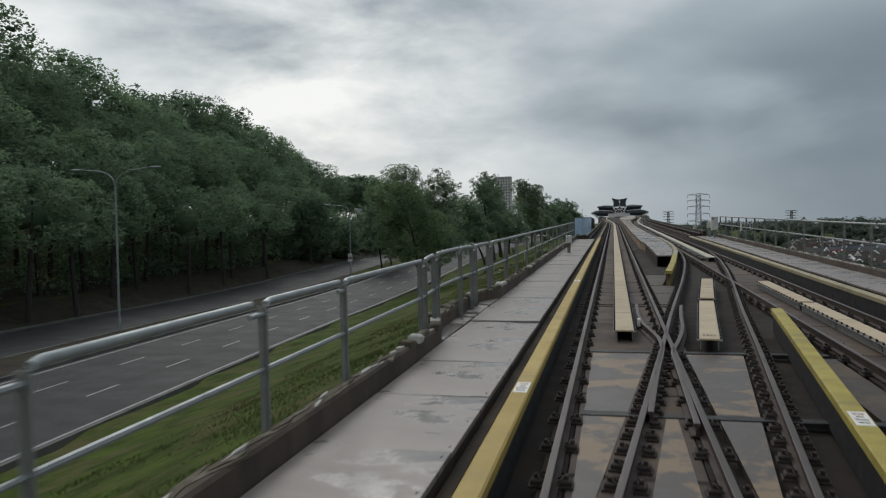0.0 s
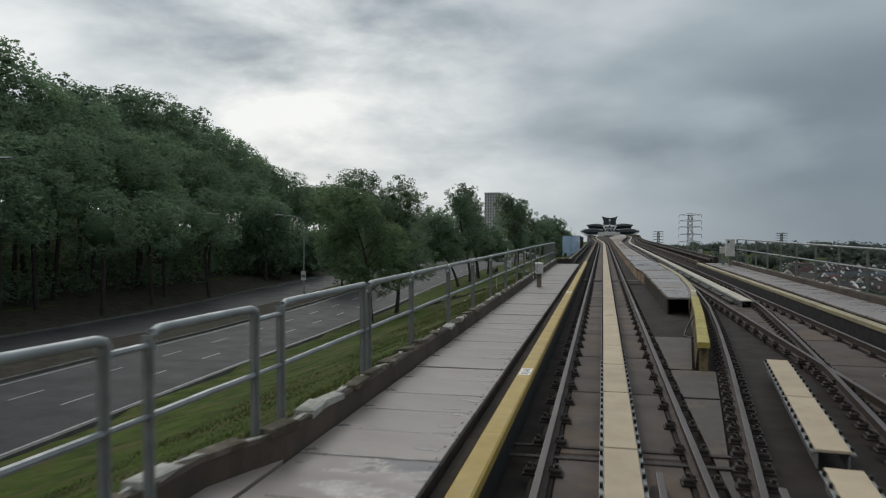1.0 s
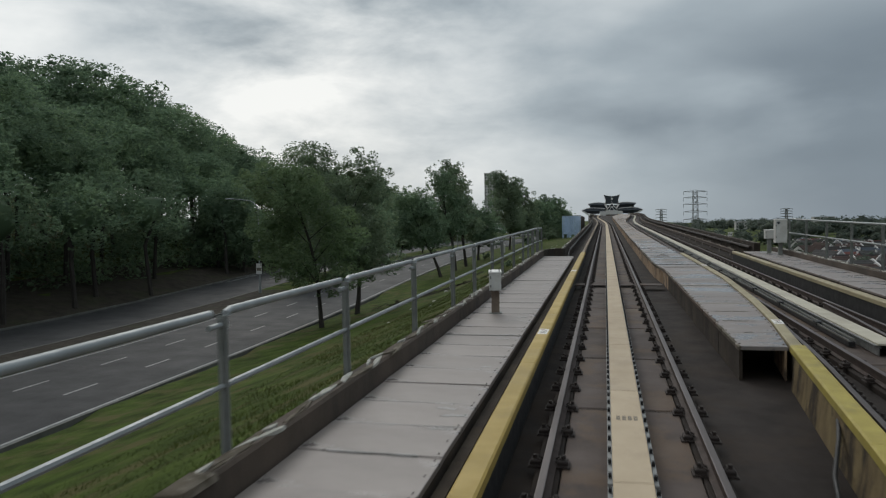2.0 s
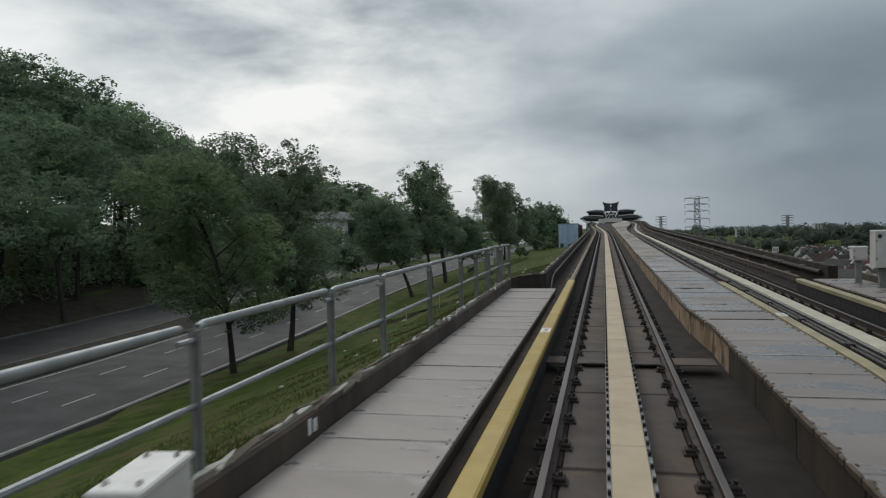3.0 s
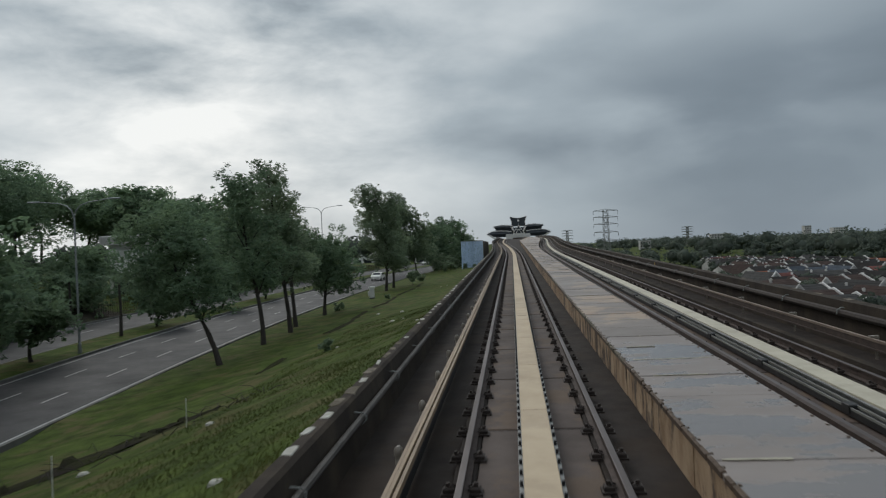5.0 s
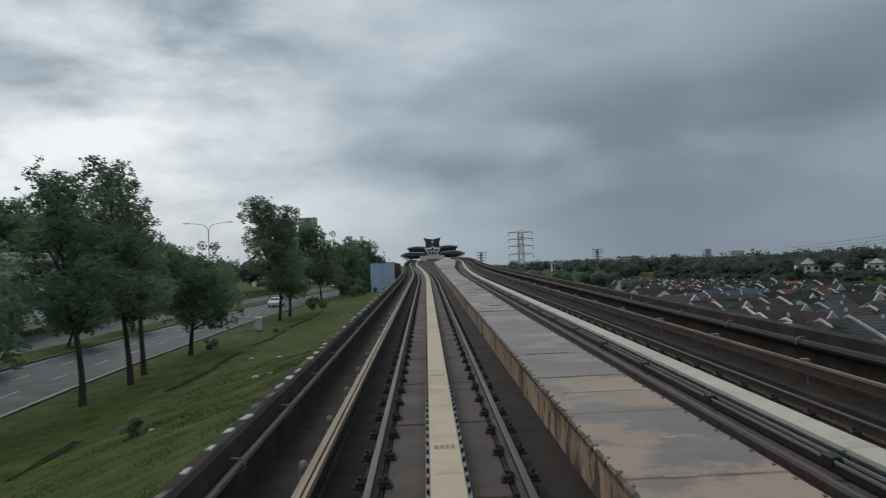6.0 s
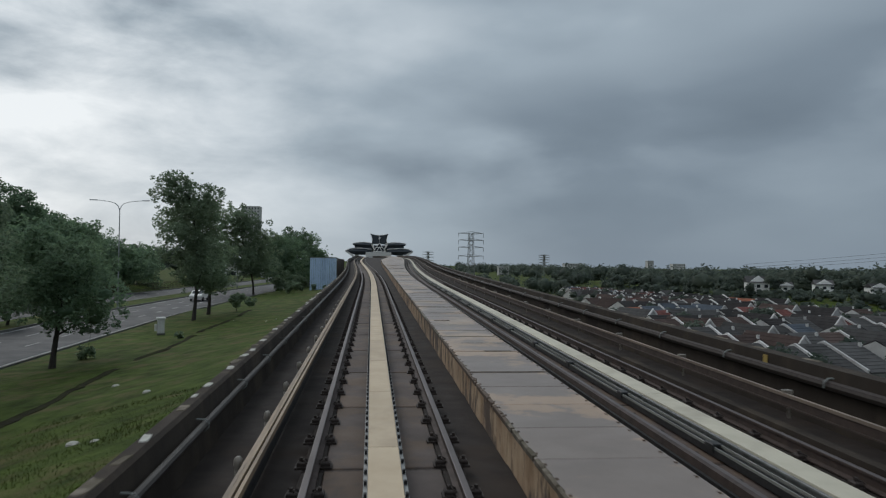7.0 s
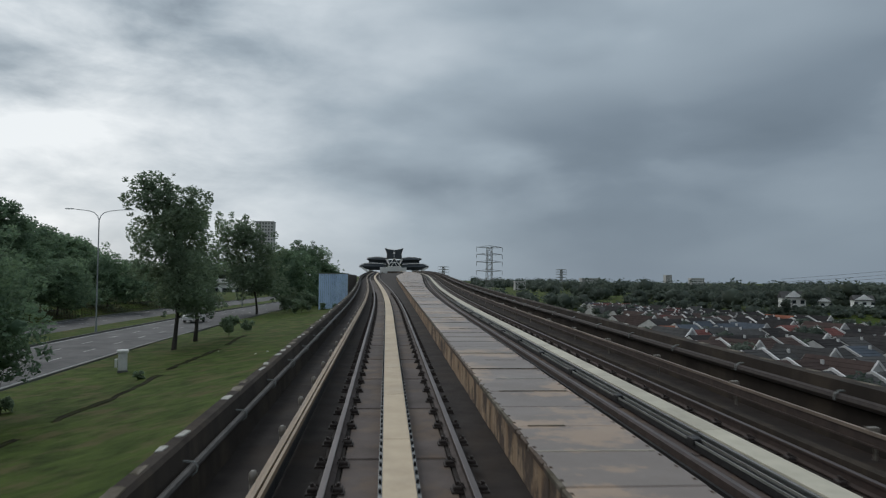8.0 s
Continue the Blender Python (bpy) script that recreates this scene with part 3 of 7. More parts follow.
def kerb_line(off, y0=-60, y1=420):
    ms = Mesh()
    ys = [y0 + 5 * i for i in range(int((y1 - y0) / 5) + 1)]
    ms.loft([[(xe(y) - off - 0.09, y, road_z(y) - 0.1), (xe(y) - off + 0.09, y, road_z(y) - 0.1), (xe(y) - off + 0.08, y, road_z(y) + 0.15), (xe(y) - off - 0.08, y, road_z(y) + 0.15)] for y in ys])
    tagged(part("kerb", ms, [M["kerb"]]), "weathered concrete kerb along the road", "kerb", kind="structure")


for off in (-0.55, 8.6, 12.5, 20.5):
    kerb_line(off)
for y0, y1, m, text in ((-60, 88, "litter", "narrow bare earth median between the carriageways"), (88, 420, "grass", "narrow grass median between the carriageways")):
    strip = Mesh()
    mys = [y0 + (y1 - y0) * k / 60 for k in range(61)]
    strip.add([(xe(y) - o, y, road_z(y) + 0.13) for y in mys for o in (8.68, 12.42)], [(2 * k, 2 * k + 1, 2 * k + 3, 2 * k + 2) for k in range(60)])
    tagged(part("median", strip, [M[m]]), text, "median", kind="structure")


def edge_line(off, owner):
    road_strip("edge_line", off - 0.07, off + 0.07, 0.006, M["paint"], y0=-60 if owner == road_near else 95, parent=owner)


for off, owner in ((0.0, road_near), (8.1, road_near), (13.0, road_far), (20.0, road_far)):
    edge_line(off, owner)
for off, owner in ((2.75, road_near), (5.45, road_near), (16.5, road_far)):
    for i in range(-3, 38):
        y = i * 6.0 + 1.1 * (off % 2.5)
        if owner == road_far and y < 96:
            continue
        part("lane_dash", Mesh().add([(xe(q) - off + s, q, road_z(q) + 0.006) for q in (y, y + 2.2) for s in (-0.06, 0.06)], [(0, 1, 3, 2)]), [M["paint"]], owner)


# ---- viaduct: deck, walls, walkways ----
deck = Mesh()
deck.loft([[(-3.25, y, zr(y) - 1.1), (7.45, y, zr(y) - 1.1), (7.45, y, zr(y) - 0.26), (-3.25, y, zr(y) - 0.26)] for y in spans(Y0, YW)])
deck.loft([[(xa(y) - 2.35, y, zr(y) - 1.1), (xb(y) + 2.45, y, zr(y) - 1.1), (xb(y) + 2.45, y, zr(y) - 0.26), (xa(y) - 2.35, y, zr(y) - 0.26)] for y in spans(YW, Y1)])
viaduct = tagged(part("viaduct_deck", deck, [M["deck"]]), "dark stained concrete deck of the elevated railway", "viaduct", kind="structure")

# side walls beside the walkways, then the lower parapets that the line keeps
wall_l = Mesh()
wall_l.loft([[(jog(y) + a, y, zr(y) + b) for a, b in ((-3.06, -0.3), (-2.88, -0.3), (-2.885, 0.47), (-2.91, 0.5), (-3.04, 0.5), (-3.06, 0.48))] for y in jog_spans(Y0, 55.0)])
tagged(part("parapet_wall", wall_l, [M["wall"]]), "low dark stained concrete wall beside the walkway", "wall", kind="structure")
wall_t = Mesh()
wall_t.loft([[(x - 0.2, y, zr(y) - 0.3), (x, y, zr(y) - 0.3), (x, y, zr(y) + h), (x - 0.2, y, zr(y) + h)]
             for x, y, h in ((-2.88, 55.0, 0.5), (-2.78, 55.8, 0.49), (-2.55, 56.7, 0.47), (-2.2, 57.4, 0.43), (-2.1, 57.9, 0.4))])
tagged(part("slanting_wall", wall_t, [M["walldark"]]), "dark concrete wall slanting in past the walkway's end", "wall", kind="structure")
par_l = Mesh()
sweep([(-2.34, -0.3), (-2.09, -0.3), (-2.16, 0.36), (-2.2, 0.4), (-2.32, 0.4)], xa, 57.9, Y1, mesh=par_l)
tagged(part("parapet_wall", par_l, [M["walldark"]]), "dark weathered concrete parapet along the grass", "wall", kind="structure")
wall_r = Mesh()
sweep(rect(7.1, 7.42, -0.3, 0.42), zero, Y0, YW + 0.2, mesh=wall_r)
tagged(part("parapet_wall", wall_r, [M["wall"]]), "low stained concrete wall on the open side", "wall", kind="structure")
par_r = Mesh()
sweep(rect(2.15, 2.42, -0.3, 0.61), xb, YW + 0.2, Y1, mesh=par_r)
tagged(part("parapet_wall", par_r, [M["walldark"]]), "dark weathered concrete parapet above the houses", "wall", kind="structure")


def copings(line, dx, top, y0, y1, owner_label, seed, regular=0.0):
    """What is left of the coping: flat flakes of white mortar and mossy crust, or a row of white pads."""
    rnd = random.Random(seed)
    owner = thing("coping", owner_label, "coping", kind="structure")
    white, moss = [], []
    for k in range(9):
        ms = Mesh()
        w, ln = (rnd.uniform(0.06, 0.11) if regular else rnd.uniform(0.04, 0.09)), (rnd.uniform(0.16, 0.38) if regular else rnd.uniform(0.2, 0.7))
        n = 8
        ring = [(w / 2 * math.cos(q) * rnd.uniform(0.45, 1.25), ln / 2 * math.sin(q) * rnd.uniform(0.5, 1.2)) for q in (2 * math.pi * i / n for i in range(n))]
        if regular:
            ring = [(a * w / 2 * rnd.uniform(0.8, 1.1), b * ln / 2 * rnd.uniform(0.75, 1.1)) for a, b in ((1, -0.3), (1, 1), (0.2, 1.05), (-1, 1), (-1, 0.1), (-1, -1), (-0.1, -1.05), (1, -1))]
        t = 0.0 if regular else rnd.uniform(0.0, 0.02)
        ms.loft([[(a, b, -0.02) for a, b in ring], [(a * 0.96, b * 0.97, 0.004 + t) for a, b in ring], [(a * 0.88, b * 0.93, 0.007 + t + 0.005 * (a > 0)) for a, b in ring]])
        white.append(ms.make("coping_stone", [M["coping"]]))
        ms.v = [(a * 1.3, b * 1.5, c * 0.7) for a, b, c in ms.v]
        moss.append(ms.make("coping_stone", [M["copdark"]]))
    y = y0
    while y < y1:
        near = 1 if y < 120 else 2
        if regular:
            if rnd.random() < 0.8:
                part("coping_stone", rnd.choice(white if rnd.random() < (0.6 if regular < 1 else 0.2) else moss), None, owner, at=on_line(line, y, dx + rnd.uniform(-0.03, 0.03), top) @ pose(0, 0, 0, 0, 0, rnd.uniform(-6, 6)))
            y += regular * rnd.uniform(0.9, 1.1) * near
        else:
            part("coping_stone", rnd.choice(white if rnd.random() < 0.5 else moss), None, owner, at=on_line(line, y, dx + rnd.uniform(-0.045, 0.035), top) @ pose(0, 0, 0, 0, 0, rnd.uniform(-15, 15)))
            y += rnd.uniform(0.1, 0.42) * near
    return owner


copings(jog, -2.965, 0.5, -4, 55, "flaking white and mossy crust on the wall's top", 3)
copings(xa, -2.27, 0.4, 58.2, 190, "row of white mortar pads along the parapet", 4, 0.68)
copings(lambda y: ramp_line(y, [(55.0, -2.88), (55.8, -2.78), (56.7, -2.55), (57.4, -2.2), (57.9, -2.12)]), -0.07, 0.465, 54.9, 58.3, "flaking pale crust on the slanting wall", 14)


def coping_blocks():
    """Broken coping blocks still standing on the wall round its wider stretch."""
    rnd = random.Random(21)
    owner = thing("coping", "row of broken pale coping blocks on the wall", "coping", kind="structure")
    y = 9.5
    while y < 27:
        ln, hgt = rnd.uniform(0.22, 0.55), rnd.uniform(0.03, 0.085) * (1 if y < 18 else 0.7)
        a, b = rnd.uniform(0.07, 0.11), rnd.uniform(0.05, 0.1)
        ms = Mesh().loft([[(-a, -ln / 2, -0.03), (b, -ln / 2 * rnd.uniform(0.85, 1), -0.03), (b * rnd.uniform(0.8, 1.1), ln / 2, -0.03), (-a, ln / 2, -0.03)],
                          [(-a * 0.95, -ln / 2, hgt * rnd.uniform(0.5, 0.9)), (b, -ln / 2 * 0.9, hgt * rnd.uniform(0.6, 0.9)), (b, ln / 2 * 0.95, hgt * rnd.uniform(0.5, 0.9)), (-a, ln / 2 * 0.9, hgt * rnd.uniform(0.6, 0.9))],
                          [(-a * 0.7, -ln * 0.4, hgt), (b * 0.7, -ln * 0.38, hgt * rnd.uniform(0.85, 1.05)), (b * 0.6, ln * 0.36, hgt), (-a * 0.75, ln * 0.4, hgt * 0.95)]])
        part("coping_block", ms, [M["coping"] if rnd.random() < 0.22 else M["copdark"]], owner, at=on_line(jog, y, -2.96 + rnd.uniform(-0.02, 0.03), 0.5) @ pose(0, 0, 0, rnd.uniform(-4, 4), rnd.uniform(-5, 5), rnd.uniform(-6, 6)))
        y += ln + rnd.uniform(0.02, 0.4) * (1 if y < 18 else 2)


coping_blocks()
copings(zero, 7.26, 0.42, 0, YW, "flaking pale and mossy crust on the open side", 5)
copings(xb, 2.36, 0.61, YW + 0.4, 190, "broken white mortar pads on the far parapet", 6, 1.3)


def walkway(x0, x1, y0, y1, step, m, label, top=0.25):
    owner = thing("walkway", label, "walkway", kind="structure")
    body = Mesh()
    sweep(rect(x0 + 0.04, x1 - 0.04, -0.3, top - 0.06), zero, y0, y1, mesh=body)
    part("walkway_bed", body, [M["wall"]], owner)
    w, n = x1 - x0, round((y1 - y0) / step)
    step = (y1 - y0) / n
    kits = []
    for gap, skew in ((0.005, 0.0), (0.011, 0.012), (0.008, -0.015), (0.016, 0.006)):
        plate = Mesh()
        lo = [(-w / 2, gap), (w / 2, gap + skew), (w / 2, step - gap), (-w / 2, step - gap - skew)]
        plate.loft([[(a, b, -0.05) for a, b in lo], [(a, b, -0.006) for a, b in lo], [(a * 0.99, b + (0.006 if b < step / 2 else -0.006), 0.0) for a, b in lo]])
        kits.append(plate.make("plate", [m]))
    bolt = Mesh().loft([[(0.011 * math.cos(a), 0.011 * math.sin(a), z) for a in (0, 1.05, 2.1, 3.14, 4.19, 5.24)] for z in (-0.005, 0.005)]).make("bolt", [M["fast"]])
    crack = Mesh().box(-0.3, 0.3, -0.006, 0.006, -0.01, 0.0025).make("crack", [M["fast"]])
    patch = Mesh().loft([[(-0.2, -0.02, z), (-0.1, -0.045, z), (0.02, -0.035, z), (0.17, -0.06, z), (0.18, 0.05, z), (0.06, 0.03, z), (-0.05, 0.055, z), (-0.15, 0.03, z)] for z in (-0.01, 0.0022)]).make("mortar_patch", [M["palepatch"]])
    rnd = random.Random(8)
    seals = []
    for _ in range(5):
        f0, f1 = (-0.49, 0.49) if rnd.random() < 0.5 else sorted((rnd.uniform(-0.49, 0.1), rnd.uniform(0.0, 0.49)))
        ring = [(w * (f0 + (f1 - f0) * k / 7), rnd.uniform(0.4, 1.3) * 0.016) for k in range(8)]
        seals.append(Mesh().loft([[(x, -q, z) for x, q in ring] + [(x, q, z) for x, q in reversed(ring)] for z in (-0.012, 0.0035)]).make("joint_seal", [M["palepatch"]]))
    for i in range(n):
        y = y0 + i * step
        tilt = (2.2, 0.5) if i in (12, 13) else (0.25, 0.3)
        p = part("plate", rnd.choice(kits), None, owner, at=on_line(zero, y, (x0 + x1) / 2, top + rnd.uniform(-0.006, 0.006)) @ pose(0, 0, 0, rnd.uniform(-1, 1) * tilt[0] * 0.4, rnd.uniform(-1, 1) * tilt[1]))
        for f in (0.08, 0.5, 0.92):
            part("bolt", bolt, None, p, at=pose(w / 2 - 0.05 if x0 < 0 else 0.05 - w / 2, f * step, 0))
        if rnd.random() < 0.7:
            part("joint_seal", rnd.choice(seals), None, p, at=pose(0, 0, 0.0))
        if step > 1 and rnd.random() < 0.35:
            part("crack", crack, None, p, at=pose(rnd.uniform(-0.3, 0.3), step * rnd.uniform(0.35, 0.65), 0, 0, 0, rnd.uniform(-3, 3)) @ Matrix.Diagonal((rnd.uniform(0.5, 1.2), 1, 1, 1)))
        for _ in range(rnd.choice((0, 1, 1, 2))):
            part("mortar_patch", patch, None, p, at=pose(w / 2 - rnd.uniform(0.14, 0.3), step * rnd.uniform(0.05, 0.95), 0, 0, 0, rnd.uniform(-15, 15)) @ Matrix.Diagonal((rnd.uniform(0.3, 0.8), rnd.uniform(0.4, 1.0), 1, 1)))
    return owner


walkway(-2.86, -1.55, Y0 + 1.0, 17.3, 1.9, M["walkway"], "grey concrete slab walkway beside the track, damp in patches")
walkway(-2.86, -1.55, 17.3, 54.5, 0.84, M["walkway"], "grey plate walkway beside the track with pale joints")
walkway(5.85, 7.08, Y0 + 1, YW - 0.1, 1.72, M["walkway"], "grey plate walkway along the open side")

filler = thing("walkway_filler", "narrow concrete slab filling the walkway's wider stretch", "walkway", kind="structure")
for a, b in ((11.25, 13.2), (13.22, 15.1), (15.12, 17.0)):
    ys = [a + (b - a) * i / 5 for i in range(6)]
    part("slab", Mesh().loft([[(jog(y) - 2.875, y, zr(y) + 0.1), (-2.88, y, zr(y) + 0.1), (-2.88, y, zr(y) + 0.262), (jog(y) - 2.875, y, zr(y) + 0.268)] for y in ys]), [M["walkway"]], filler)

# edge beams of the walkways, dark to run into the band beside the covers
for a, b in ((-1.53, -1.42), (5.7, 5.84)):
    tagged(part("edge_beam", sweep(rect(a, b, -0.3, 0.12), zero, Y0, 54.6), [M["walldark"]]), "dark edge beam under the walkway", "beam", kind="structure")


def cw_left(y):
    if y < 110:
        return xa(y) + ramp_line(y, [(33.7, 1.68), (47.5, 1.66), (50, 1.5), (75, 1.42), (430, 1.40)])
    return ramp_line(y, [(110, 1.42), (165, 1.45), (180, 1.4), (215, 1.55), (250, 3.2), (270, 4.3), (404, 4.5)])


def cw_right(y):
    return xb(y) - ramp_line(y, [(33.7, 1.84), (36, 1.6), (39, 1.4), (44, 1.19), (50, 1.18), (58, 1.21), (64, 1.31), (90, 1.46), (112, 1.41), (430, 1.41)])


def centre_walkway():
    y0, y1 = 33.7, 404.0
    owner = thing("centre_walkway", "raised concrete walkway between the tracks, rust-streaked sides", "walkway", kind="structure")
    body = Mesh()
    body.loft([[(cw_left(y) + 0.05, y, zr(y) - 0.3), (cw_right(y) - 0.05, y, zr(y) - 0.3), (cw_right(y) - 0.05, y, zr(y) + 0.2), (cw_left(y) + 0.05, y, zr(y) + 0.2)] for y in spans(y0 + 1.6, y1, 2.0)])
    # core set back; its near-black colour stands for the shaded hollow under the plates
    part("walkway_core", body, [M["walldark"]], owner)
    rnd = random.Random(5)
    # top plates
    y, rest, k = y0, Mesh(), 0
    while y < y1 - 1:
        step = 1.22
        a0, a1, b0, b1 = cw_left(y), cw_left(y + step), cw_right(y), cw_right(y + step)
        target = Mesh() if y < 190 else rest
        lift = rnd.uniform(-0.006, 0.006)
        t0, t1 = zr(y) + 0.25 + lift, zr(y + step) + 0.25 + lift
        g = 0.007
        lo = [(a0, y + g, t0 - 0.06), (b0, y + g, t0 - 0.06), (b1, y + step - g, t1 - 0.06), (a1, y + step - g, t1 - 0.06)]
        up = [(p[0], p[1], p[2] + 0.052) for p in lo]
        cap = [(p[0] + s * 0.012, p[1] + q * 0.008, p[2] + 0.06) for p, s, q in zip(lo, (1, -1, -1, 1), (1, 1, -1, -1))]
        target.loft([lo, up, cap])
        if y < 110:
            for f in (0.15, 0.5, 0.85):
                for ex, s in ((a0 + (a1 - a0) * f, 0.045), (b0 + (b1 - b0) * f, -0.045)):
                    target.box(ex + s - 0.014, ex + s + 0.014, y + f * step - 0.014, y + f * step + 0.014, t0 + (t1 - t0) * f - 0.005, t0 + (t1 - t0) * f + 0.01, 1)
        if y < 190:
            part("top_plate", target, [M["walkway" if y < 70 else "walkwayc"], M["rustbolt"]], owner)
        y += step
    part("top_plate", rest, [M["walkwayc"]], owner)["kind"] = "stuff"
    # side panels towards the near track
    y = y0
    while y < 210:
        step = 2.0
        ms = Mesh()
        x0, x1 = cw_left(y), cw_left(y + step)
        g = 0.02
        lo = [(x0 + 0.015, y + g, zr(y) - 0.27), (x1 + 0.015, y + step - g, zr(y + step) - 0.24), (x1 + 0.06, y + step - g, zr(y + step) - 0.24), (x0 + 0.06, y + g, zr(y) - 0.24)]
        ms.loft([lo, [(p[0], p[1], p[2] + 0.455) for p in lo]])
        part("side_panel", ms, [M["cwall" if y > 44 else "walldark"]], owner)
        # rusty crust along the upper edge, and pale filler left in some joints
        crust = Mesh()
        for k in range(11):
            q = y + step * (k + rnd.uniform(0.1, 0.9)) / 11
            r, e = rnd.uniform(0.012, 0.035), rnd.uniform(0.05, 0.14)
            crust.loft([[(cw_left(q) + a, q + u, zr(q) + 0.25 + b) for a, b in ((-0.012, -0.055), (-0.016, 0.0), (0.0, 0.008), (r, 0.009), (r * 1.2, 0.0), (0.02, -0.05))] for u in (-e, e)])
        part("edge_crust", crust, [M["rustbolt"] if rnd.random() < 0.6 else M["copdark"]], owner)
        y += step
    y = y0
    while y < 175:
        if rnd.random() < 0.62:
            a, b = cw_left(y), cw_right(y)
            f0, f1 = (0.02, 0.98) if rnd.random() < 0.5 else sorted((rnd.uniform(0.02, 0.5), rnd.uniform(0.4, 0.98)))
            w = rnd.uniform(0.01, 0.028)
            ring = [(a + (b - a) * (f0 + (f1 - f0) * k / 8), rnd.uniform(0.5, 1.2) * w) for k in range(9)]
            z = zr(y) + 0.2595
            ms = Mesh().add([(x, y - q, z) for x, q in ring] + [(x, y + q * 0.8, z) for x, q in ring] + [(x, y, z - 0.03) for x, q in ring],
                            [(i, i + 1, i + 10, i + 9) for i in range(8)] + [(i + 18, i + 19, i + 1, i) for i in range(8)] + [(i + 9, i + 10, i + 19, i + 18) for i in range(8)])
            part("joint_filler", ms, [M["coping"] if rnd.random() < 0.3 else M["stripb"] if rnd.random() < 0.5 else M["copdark"]], owner)
        y += 1.22
    # far side, seen edge-on
    side = Mesh()
    side.loft([[(cw_right(y) - 0.05, y, zr(y) - 0.24), (cw_right(y) - 0.02, y, zr(y) - 0.24), (cw_right(y) - 0.02, y, zr(y) + 0.19), (cw_right(y) - 0.05, y, zr(y) + 0.19)] for y in spans(y0, y1, 2.0)])
    part("far_side", side, [M["cwall"]], owner)


centre_walkway()


# ---- the tracks ----
def track_slabs(line, y0, y1, step=3.1, gap=0.075, half=0.63):
    """Concrete panels between the rails, with an open dark joint and a conduit in it."""
    me = Mesh().cbox(-half, half, gap / 2, step - gap / 2, -0.1, 0.0, 0.012).make("track_slab", [M["slab"]])
    duct = Mesh().tube([(-half - 0.25, 0, -0.03), (half + 0.25, 0, -0.03)], 0.025, 6).make("joint_conduit", [M["fast"]])
    seat = Mesh()
    for s in (-1, 1):
        seat.cbox(s * 0.76 - 0.12, s * 0.76 + 0.12, gap, step - gap, -0.1, -0.004, 0.012)
    seat = seat.make("rail_plinth", [M["deck"]])
    for i in range(int((y1 - y0) / step)):
        y = y0 + i * step
        part("track_slab", me, None, viaduct, at=on_line(line, y + step / 2, 0, -0.165) @ pose(0, -step / 2, 0))
        part("rail_plinth", seat, None, viaduct, at=on_line(line, y + step / 2, 0, -0.165) @ pose(0, -step / 2, 0))
        part("joint_conduit", duct, None, viaduct, at=on_line(line, y, 0, -0.165))


track_slabs(xa, -11.9, 200)
track_slabs(xb, -11.9, 200)
# panels under the crossover, wet and stained, each between two rails
def left_of_crossing(y):
    return -0.56, xd(y) - 0.98


def in_crossing(y):
    return max(xd(y) - 0.52, -0.5), 0.52


def right_of_crossing(y):
    return 0.98, xd(y) + 0.52


for edges in (left_of_crossing, in_crossing, right_of_crossing):
    for k, (a, b) in enumerate(((-4.2, 0.6), (0.8, 4.6), (4.82, 8.7), (8.95, 12.68))):
        ys = [a + (b - a) * n / 4 for n in range(5)]
        rows = [(y, *edges(y)) for y in ys if edges(y)[1] - edges(y)[0] > 0.08]
        if len(rows) > 1:
            ms = Mesh().loft([[(x0, y, zr(y) - 0.27), (x1, y, zr(y) - 0.27), (x1, y, zr(y) - 0.158 - 0.004 * (k % 2)), (x0, y, zr(y) - 0.158 - 0.004 * (k % 2))] for y, x0, x1 in rows])
            part("crossing_slab", ms, [M["wetslab"]], viaduct)
for a, b in ((-4.2, 3.4), (4.9, 8.6), (9.0, 12.6)):
    part("crossing_slab", sweep(rect(2.75, 3.25, -0.27, -0.17), zero, a, b), [M["stained"]], viaduct)
for i, (a, b) in enumerate(((12.0, 15.4), (15.5, 18.9), (19.0, 22.1), (22.2, 24.3), (24.4, 28.3))):
    ms = Mesh()
    ms.loft([[(x0, y, zr(y) - 0.27), (x1, y, zr(y) - 0.27), (x1, y, zr(y) - 0.17), (x0, y, zr(y) - 0.17)]
             for y, x0, x1 in ((q, 0.97, max(1.02, min(xd(q) - 0.98, xd(q) - 1.36 if q > 24.35 else 9.0))) for q in (a, (a + b) / 2, b))])
    part("crossing_slab", ms, [M["stained"]], viaduct)
for y in (4.71, 8.82, 12.82):
    part("joint_strip", sweep(rect(-0.6, 3.2, -0.22, -0.152), zero, y - 0.08, y + 0.08), [M["black"]], viaduct)

FAST = Mesh()
FAST.box(-0.2, 0.2, -0.09, 0.09, -0.165, -0.142)
for s in (-1, 1):
    FAST.cbox(s * 0.13 - 0.05, s * 0.13 + 0.05, -0.06, 0.06, -0.145, -0.095, 0.012)
    FAST.tube([(s * 0.135, 0.0, -0.1), (s * 0.135, 0.0, -0.055)], 0.022, 6)
    FAST.tube([(s * 0.06, -0.05, -0.11), (s * 0.11, -0.02, -0.085), (s * 0.11, 0.04, -0.085), (s * 0.06, 0.05, -0.11)], 0.012, 5)
FAST_ME = FAST.make("fastener", [M["fast"]])


